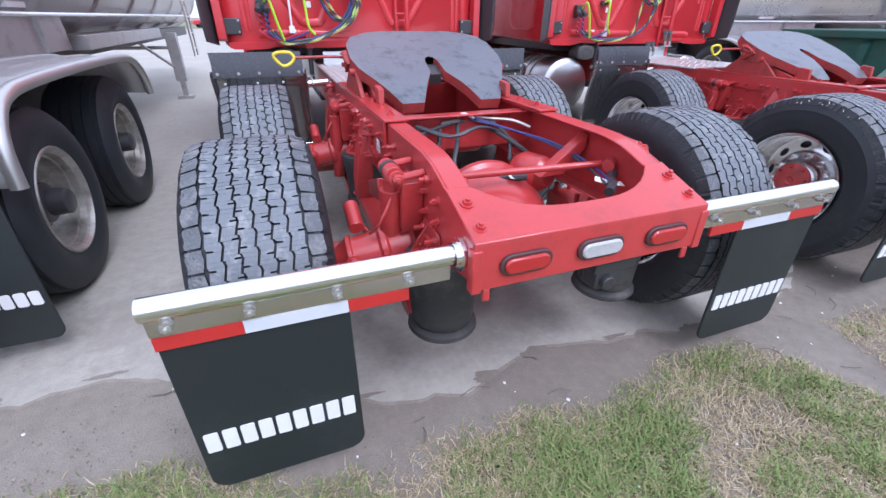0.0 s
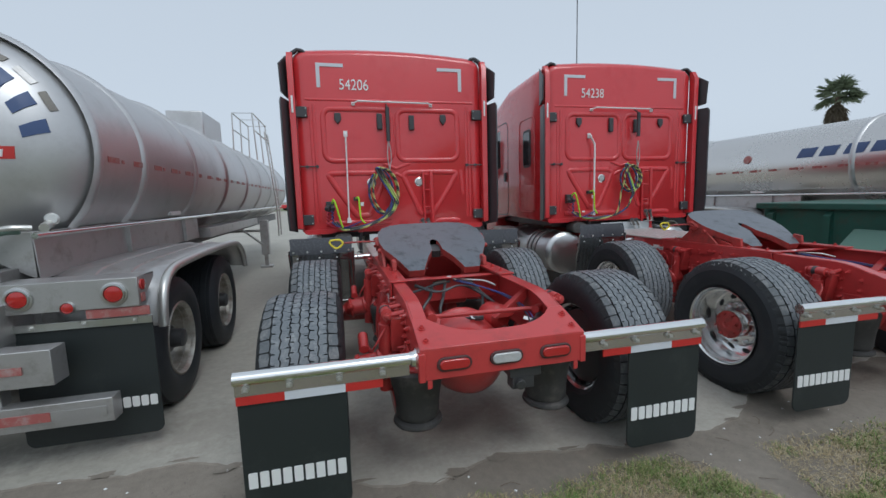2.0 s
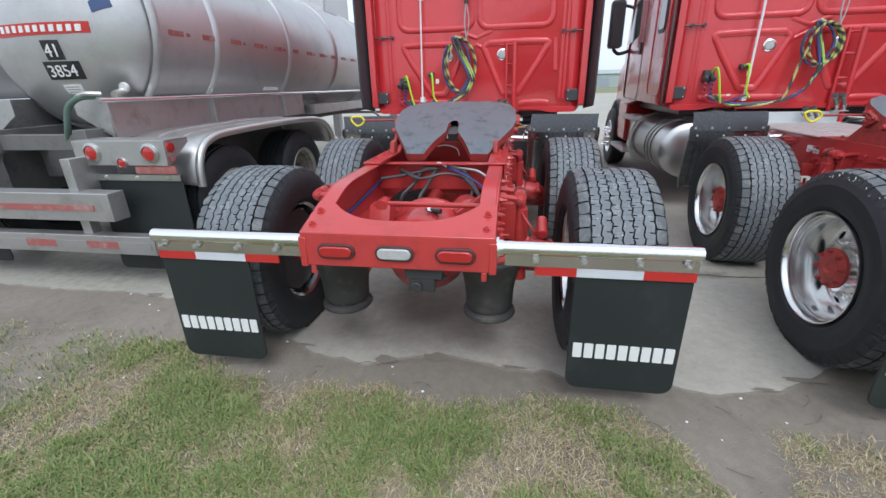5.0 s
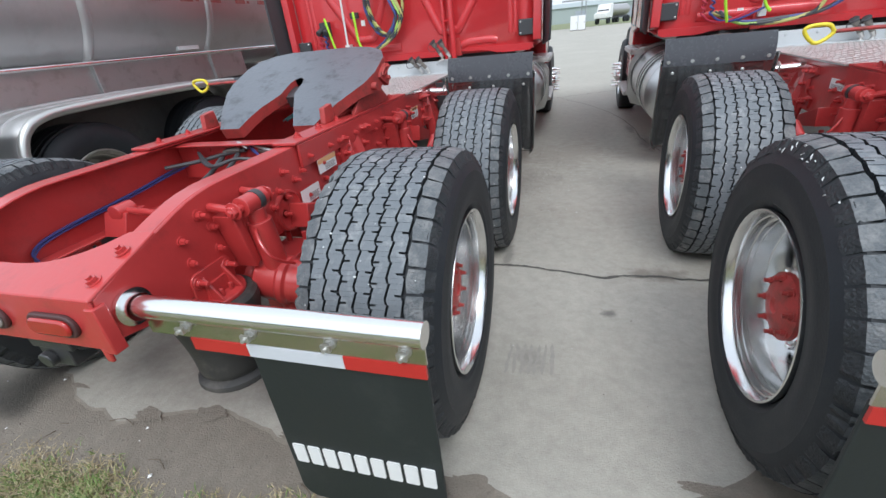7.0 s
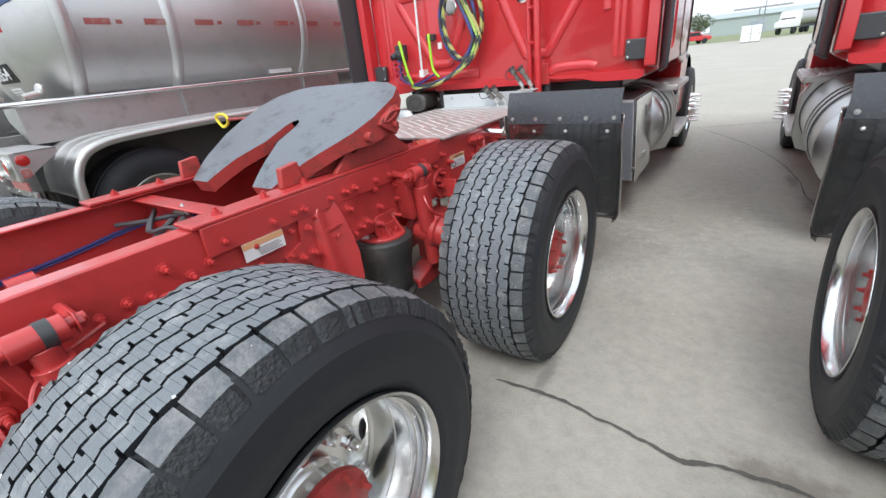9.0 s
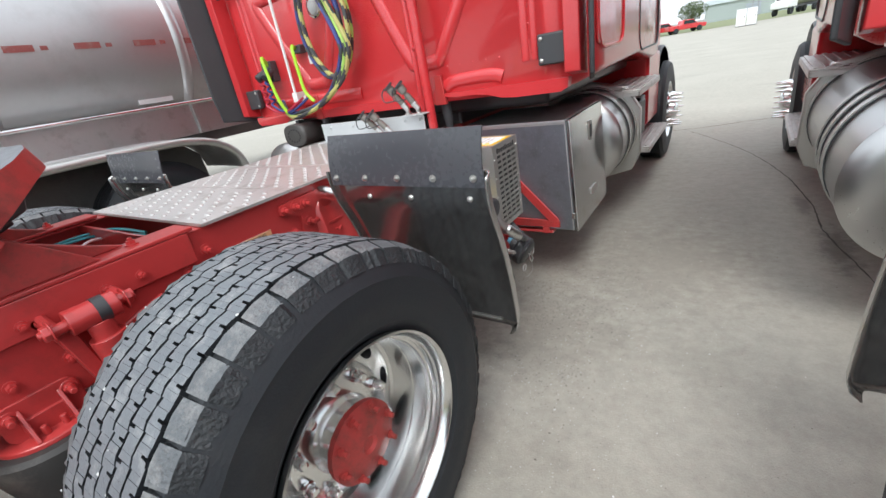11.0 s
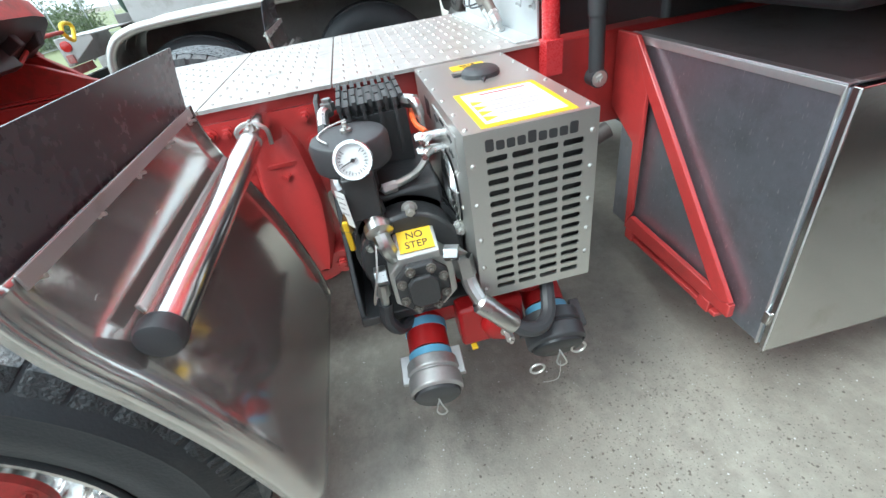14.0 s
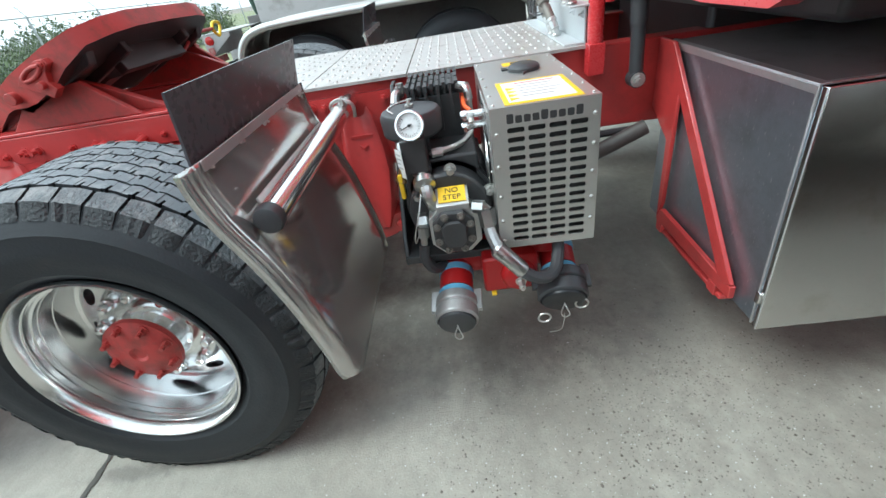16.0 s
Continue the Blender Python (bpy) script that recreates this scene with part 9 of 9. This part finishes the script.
# ---- green container ----
def green_container():
    t = thing("waste_container", "dark green steel waste container with a sloped lid", "container", pose(6.75, 1.2, 0, 0, 0, 0))
    b = B()
    prism(b, [(-0.8, 0.12), (0.9, 0.12), (0.9, 1.28), (-0.8, 1.28)], "y", -2.2, 2.3)
    body = part("container_body", b, GREEN, t, "dark green steel body", bevel=0.02)
    b = B()
    box(b, -0.88, 0.98, -2.28, 2.38, 1.24, 1.33)
    part("top_rim", b, GREEN, t, "folded top rim", bevel=0.015)
    for k in range(6):
        b = B()
        y = -1.9 + k * 0.8
        prism(b, [(-0.80, 0.15), (-0.87, 0.2), (-0.87, 1.15), (-0.80, 1.22)], "y", y, y + 0.09)
        part("side_rib", b, GREEN, body)
    b = B()
    prism(b, [(-0.88, 1.0), (-1.25, 0.70), (-1.25, 0.64), (-0.81, 0.64)], "y", -0.6, 1.0)
    part("fork_pocket", b, mat("pale_green_paint", (0.10, 0.19, 0.15), 0.5, var=0.15), t, "pale green sloped pocket", bevel=0.01)
    for dy in (-1.9, 2.0):
        b = B()
        cyl(b, (-0.7, dy, 0.06), (0.8, dy, 0.06), 0.06, n=14)
        part("roller", b, BLACK_METAL, t)


green_container()


# ---- distance ----
def warehouse():
    t = thing("warehouse", "long low pale green metal warehouse", "building", pose(26, 170, 0, 0, 0, 4))
    b = B()
    prism(b, [(0, 0), (22, 0), (22, 4.6), (11, 6.0), (0, 4.6)], "x", -34, 46)
    w = part("wall", b, FAR_WALL, t, "ribbed pale metal wall")
    b = B()
    for x0 in (-34.3,):
        for (ya, za, yb, zb) in ((-0.4, 4.62, 11, 6.12), (11, 6.12, 22.4, 4.62)):
            vs = [b.verts.new(p) for p in ((x0, ya, za), (46.3, ya, za), (46.3, yb, zb), (x0, yb, zb), (x0, ya, za + 0.15), (46.3, ya, za + 0.15), (46.3, yb, zb + 0.15), (x0, yb, zb + 0.15))]
            for q in ((0, 3, 2, 1), (4, 5, 6, 7), (0, 1, 5, 4), (1, 2, 6, 5), (2, 3, 7, 6), (3, 0, 4, 7)):
                face(b, [vs[i] for i in q])
    part("roof", b, FAR_WALL, t, "low metal roof")
    for x in (-24, -9, 4, 22, 36):
        b = B()
        box(b, x, x + 3.6, -0.12, 0.0, 0, 3.4)
        part("door", b, BOX_END, t, "dark sectional door")
        b = B()
        for k in range(4):
            box(b, x, x + 3.6, -0.16, -0.121, 0.1 + k * 0.85, 0.16 + k * 0.85)
        part("door_rail", b, FAR_WALL, t)


def canopy():
    t = thing("fuel_canopy", "thin flat canopy on one grey pole", "canopy", pose(2.3, 64, 0, 0, 0, 8))
    b = B()
    box(b, -2.2, 3.0, -1.0, 1.0, 3.30, 3.44)
    part("canopy_roof", b, FENCE, t, bevel=0.02)
    for x in (0.2, 0.7):
        b = B()
        cyl(b, (x, 0, 0), (x, 0, 4.6 if x > 0.5 else 3.3), 0.06, n=10)
        part("pole", b, FENCE, t)
    for x in (-0.95, 0.05):
        c = thing("white_cabinet", "white upright metal cabinet on the far concrete", "cabinet", pose(2.45 + x * 0.9, 60, 0), group="white cabinets")
        b = B()
        box(b, -0.42, 0.42, -0.3, 0.3, 0.05, 1.62)
        part("cabinet_body", b, WHITE, c, bevel=0.03)
        b = B()
        box(b, -0.36, 0.36, -0.315, -0.301, 0.15, 1.5)
        part("cabinet_door", b, WHITE, c, bevel=0.004)
        b = B()
        box(b, 0.25, 0.30, -0.335, -0.316, 0.8, 0.95)
        part("handle", b, BLACK, c)
        b = B()
        box(b, -0.44, 0.44, -0.32, 0.32, 0, 0.05)
        part("plinth", b, BLACK_METAL, c)


def far_truck(m, colour, label):
    t = thing("parked_truck", label, "truck", m, group="far parked trucks")
    b = B()
    prism(b, [(0, 0.9), (2.2, 0.9), (2.2, 1.7), (1.2, 1.9), (0.9, 3.0), (0, 3.1)], "x", -1.2, 1.2)
    part("cab", b, colour, t, bevel=0.1)
    b = B()
    box(b, -0.5, 0.5, -7.5, 1.8, 0.8, 1.1)
    part("chassis", b, BLACK_METAL, t)
    b = B()
    lathe(b, [(0, 0), (0.1, 0.7), (0.3, 0.95), (6.6, 0.95), (6.8, 0.7), (6.9, 0)], (0, -7.4, 2.0), (0, 1, 0), 28)
    part("tank", b, DULL_ALU, t)
    for y in (-6.4, -5.1, 1.2):
        for s in (-1, 1):
            b = B()
            lathe(b, [(-0.2, 0), (-0.2, 0.45), (-0.16, 0.5), (0.16, 0.5), (0.2, 0.45), (0.2, 0.28), (0.1, 0.26), (0.1, 0)], (s * 1.0, y, 0.5), (s, 0, 0), 24)
            part("wheel", b, RUBBER, t)
    b = B()
    prism(b, [(0.95, 2.0), (1.18, 2.0), (0.9, 2.9), (0.75, 2.9)], "x", -1.0, 1.0)
    part("windscreen", b, GLASS_DARK, t)


warehouse()
canopy()
far_truck(pose(7.0, 88, 0, 0, 0, 150), WHITE, "grey tank truck parked far off")


def pickup(m):
    t = thing("pickup_truck", "small red pickup truck parked far off", "car", m, group="far parked cars")
    b = B()
    prism(b, [(-2.6, 0.45), (2.5, 0.45), (2.6, 0.95), (1.3, 1.08), (0.7, 1.65), (-0.6, 1.65), (-0.75, 1.08), (-2.6, 1.08)], "y", -0.9, 0.9)
    part("body", b, CAB_RED, t, bevel=0.08)
    b = B()
    prism(b, [(1.1, 1.10), (0.68, 1.56), (-0.5, 1.56), (-0.62, 1.10)], "y", -0.93, 0.93)
    part("window", b, GLASS_DARK, t)
    for x in (-1.6, 1.6):
        for s in (-1, 1):
            b = B()
            lathe(b, [(-0.1, 0), (-0.1, 0.34), (-0.08, 0.37), (0.08, 0.37), (0.1, 0.34), (0.1, 0.2), (0.06, 0)], (x, s * 0.85, 0.37), (0, s, 0), 20)
            part("wheel", b, RUBBER, t)


pickup(pose(-5.2, 79, 0, 0, 0, 30))
pickup(pose(-8.6, 82, 0, 0, 0, 20))


def round_tree(m):
    t = thing("shade_tree", "small round leafy tree far off", "tree", m)
    b = B()
    tube(b, [(0, 0, 0), (0.1, 0, 0.9), (0, 0.1, 1.8), (0.1, 0.1, 2.6)], 0.14, 8)
    for q in range(5):
        a = q * 1.26
        tube(b, [(0, 0.1, 1.6), (0.5 * math.cos(a), 0.5 * math.sin(a), 2.3), (1.0 * math.cos(a), 1.0 * math.sin(a), 2.9)], 0.05, 6)
    part("trunk", b, BARK, t)
    rnd = random.Random(51)
    verts, faces = [], []
    for _ in range(3500):
        u = V(rnd.gauss(0, 1), rnd.gauss(0, 1), rnd.gauss(0, 1)).normalized() * rnd.random() ** 0.35
        k = 1 + 0.3 * noise.noise(u * 2.2)
        p = V(u.x * 2.1 * k, u.y * 2.1 * k, 2.9 + u.z * 1.5 * k)
        a = V(rnd.gauss(0, 1), rnd.gauss(0, 1), rnd.gauss(0, 1)).normalized() * 0.12
        c = V(rnd.gauss(0, 1), rnd.gauss(0, 1), rnd.gauss(0, 1)).normalized() * 0.06
        i = len(verts)
        verts += [p - a, p + c, p + a, p - c]
        faces.append((i, i + 1, i + 2, i + 3))
    me = bpy.data.meshes.new("crown")
    me.from_pydata(verts, [], faces)
    me.materials.append(LEAF)
    o = new("crown", me)
    o.parent = t
    tagged(o, "", kind="stuff")


round_tree(pose(-5.4, 92, 0))
b = B()
vs = [b.verts.new(p) for p in ((-150, 76, 0.01), (150, 76, 0.01), (150, 169, 0.012), (-150, 169, 0.012))]
face(b, vs)
tagged(part("far_verge", b, FAR_GRASS, None, angle=0), "strip of pale grass before the warehouse", "grass", kind="structure")


# ---- palm ----
def palm(m):
    t = thing("palm_tree", "tall fan palm with a shaggy skirt of dead fronds", "tree", m)
    b = B()
    rows = []
    H = 8.3
    for k in range(26):
        z = H * k / 25
        r = 0.30 - 0.12 * (k / 25) + 0.02 * (k % 2)
        rows.append(ring(b, V(0.12 * math.sin(z * 0.3), 0, z), V(1, 0, 0), V(0, 1, 0), r, 10))
    for p, q in zip(rows[:-1], rows[1:]):
        bridge(b, p, q)
    face(b, rows[-1])
    part("trunk", b, BARK, t, "ringed grey palm trunk")
    rnd = random.Random(5)
    top = V(0.12 * math.sin(H * 0.3), 0, H)
    def fan(b, base, d, size, droop):
        d = d.normalized()
        side = d.cross(V(0, 0, 1)).normalized()
        stalk = base + d * size * 0.55
        tube(b, [base, base + d * size * 0.3, stalk - V(0, 0, droop * 0.1)], 0.025, 4, steps=1)
        for k in range(15):
            a = radians(-78 + k * 11.2 + rnd.uniform(-3, 3))
            e = (d * math.cos(a) + side * math.sin(a)).normalized()
            ln = size * rnd.uniform(0.55, 0.8)
            tip = stalk + e * ln - V(0, 0, droop * (0.3 + 0.5 * rnd.random()))
            mid = stalk + e * ln * 0.55 - V(0, 0, droop * 0.12)
            w = e.cross(V(0, 0, 1)).normalized() * 0.045
            p = [b.verts.new(q) for q in (stalk, mid + w, tip, mid - w)]
            face(b, (p[0], p[1], p[2])), face(b, (p[0], p[2], p[3]))
    b = B()
    for k in range(44):
        a, el = rnd.uniform(0, 6.283), radians(rnd.uniform(-20, 75))
        d = V(math.cos(a) * math.cos(el), math.sin(a) * math.cos(el), math.sin(el))
        fan(b, top + V(0, 0, rnd.uniform(-0.2, 0.3)), d, rnd.uniform(1.1, 1.5), 0.5)
    part("crown", b, FROND, t, "green fan-shaped fronds", angle=0)
    b = B()
    for k in range(50):
        a, el = rnd.uniform(0, 6.283), radians(rnd.uniform(-85, -45))
        d = V(math.cos(a) * math.cos(el), math.sin(a) * math.cos(el), math.sin(el))
        fan(b, top + V(0, 0, rnd.uniform(-1.2, -0.1)), d, rnd.uniform(0.7, 1.1), 0.5)
    part("dead_skirt", b, DEAD_FROND, t, "hanging dead brown fronds", angle=0)


palm(pose(36.8, 23.0, 0))


# ---- fence and brush behind the verge ----
def fence(y, x0, x1):
    t = thing("chain_link_fence", "galvanised chain-link fence along the verge", "fence", pose(0, y, 0))
    n = int((x1 - x0) / 3)
    for k in range(n + 1):
        b = B()
        x = x0 + k * 3.0
        cyl(b, (x, 0, 0), (x, 0, 2.0), 0.03, n=8)
        cyl(b, (x, 0, 2.0), (x, -0.18, 2.25), 0.015, n=6)
        part("post", b, FENCE, t)
    b = B()
    for z in (0.1, 1.95):
        cyl(b, (x0, 0, z), (x1, 0, z), 0.02, n=6)
    for z in (2.1, 2.2):
        cyl(b, (x0, -0.1, z), (x1, -0.1, z), 0.006, n=4)
    part("rail", b, FENCE, t)
    verts, faces = [], []
    st = 0.10
    k = x0 - 1.9
    while k < x1:
        for s in (1, -1):
            a, c = (k, 0.1), (k + 1.85, 1.95)
            if s < 0:
                a, c = (k, 1.95), (k + 1.85, 0.1)
            i = len(verts)
            verts += [(a[0], 0, a[1]), (a[0] + 0.007, 0, a[1]), (c[0] + 0.007, 0, c[1]), (c[0], 0, c[1])]
            faces.append((i, i + 1, i + 2, i + 3))
        k += st
    me = bpy.data.meshes.new("wire_mesh")
    me.from_pydata(verts, [], faces)
    me.materials.append(FENCE)
    o = new("wire_mesh", me)
    o.parent = t
    tagged(o, "woven wire mesh", kind="stuff")


fence(-9.0, -30, 30)


def brush(x0, x1, y, seed):
    rnd = random.Random(seed)
    verts, faces = [], []
    for _ in range(110):
        cx, cy = rnd.uniform(x0, x1), y + rnd.gauss(0, 0.8)
        R, Hh = rnd.uniform(0.4, 1.1), rnd.uniform(0.6, 2.2)
        for _ in range(260):
            u = V(rnd.gauss(0, 1), rnd.gauss(0, 1), rnd.gauss(0, 1)).normalized() * rnd.random() ** 0.4
            p = V(cx + u.x * R, cy + u.y * R, Hh * 0.5 * (1 + u.z))
            a = V(rnd.gauss(0, 1), rnd.gauss(0, 1), rnd.gauss(0, 1)).normalized() * rnd.uniform(0.05, 0.12)
            c = V(rnd.gauss(0, 1), rnd.gauss(0, 1), rnd.gauss(0, 1)).normalized() * 0.04
            i = len(verts)
            verts += [p - a, p + c, p + a, p - c]
            faces.append((i, i + 1, i + 2, i + 3))
    me = bpy.data.meshes.new("brush")
    me.from_pydata(verts, [], faces)
    me.materials.append(LEAF)
    tagged(new("brush", me), "overgrown green brush behind the fence", "bushes", kind="stuff")


brush(-26, 4, -10.5, 31)
brush(-26, 26, -14, 32)
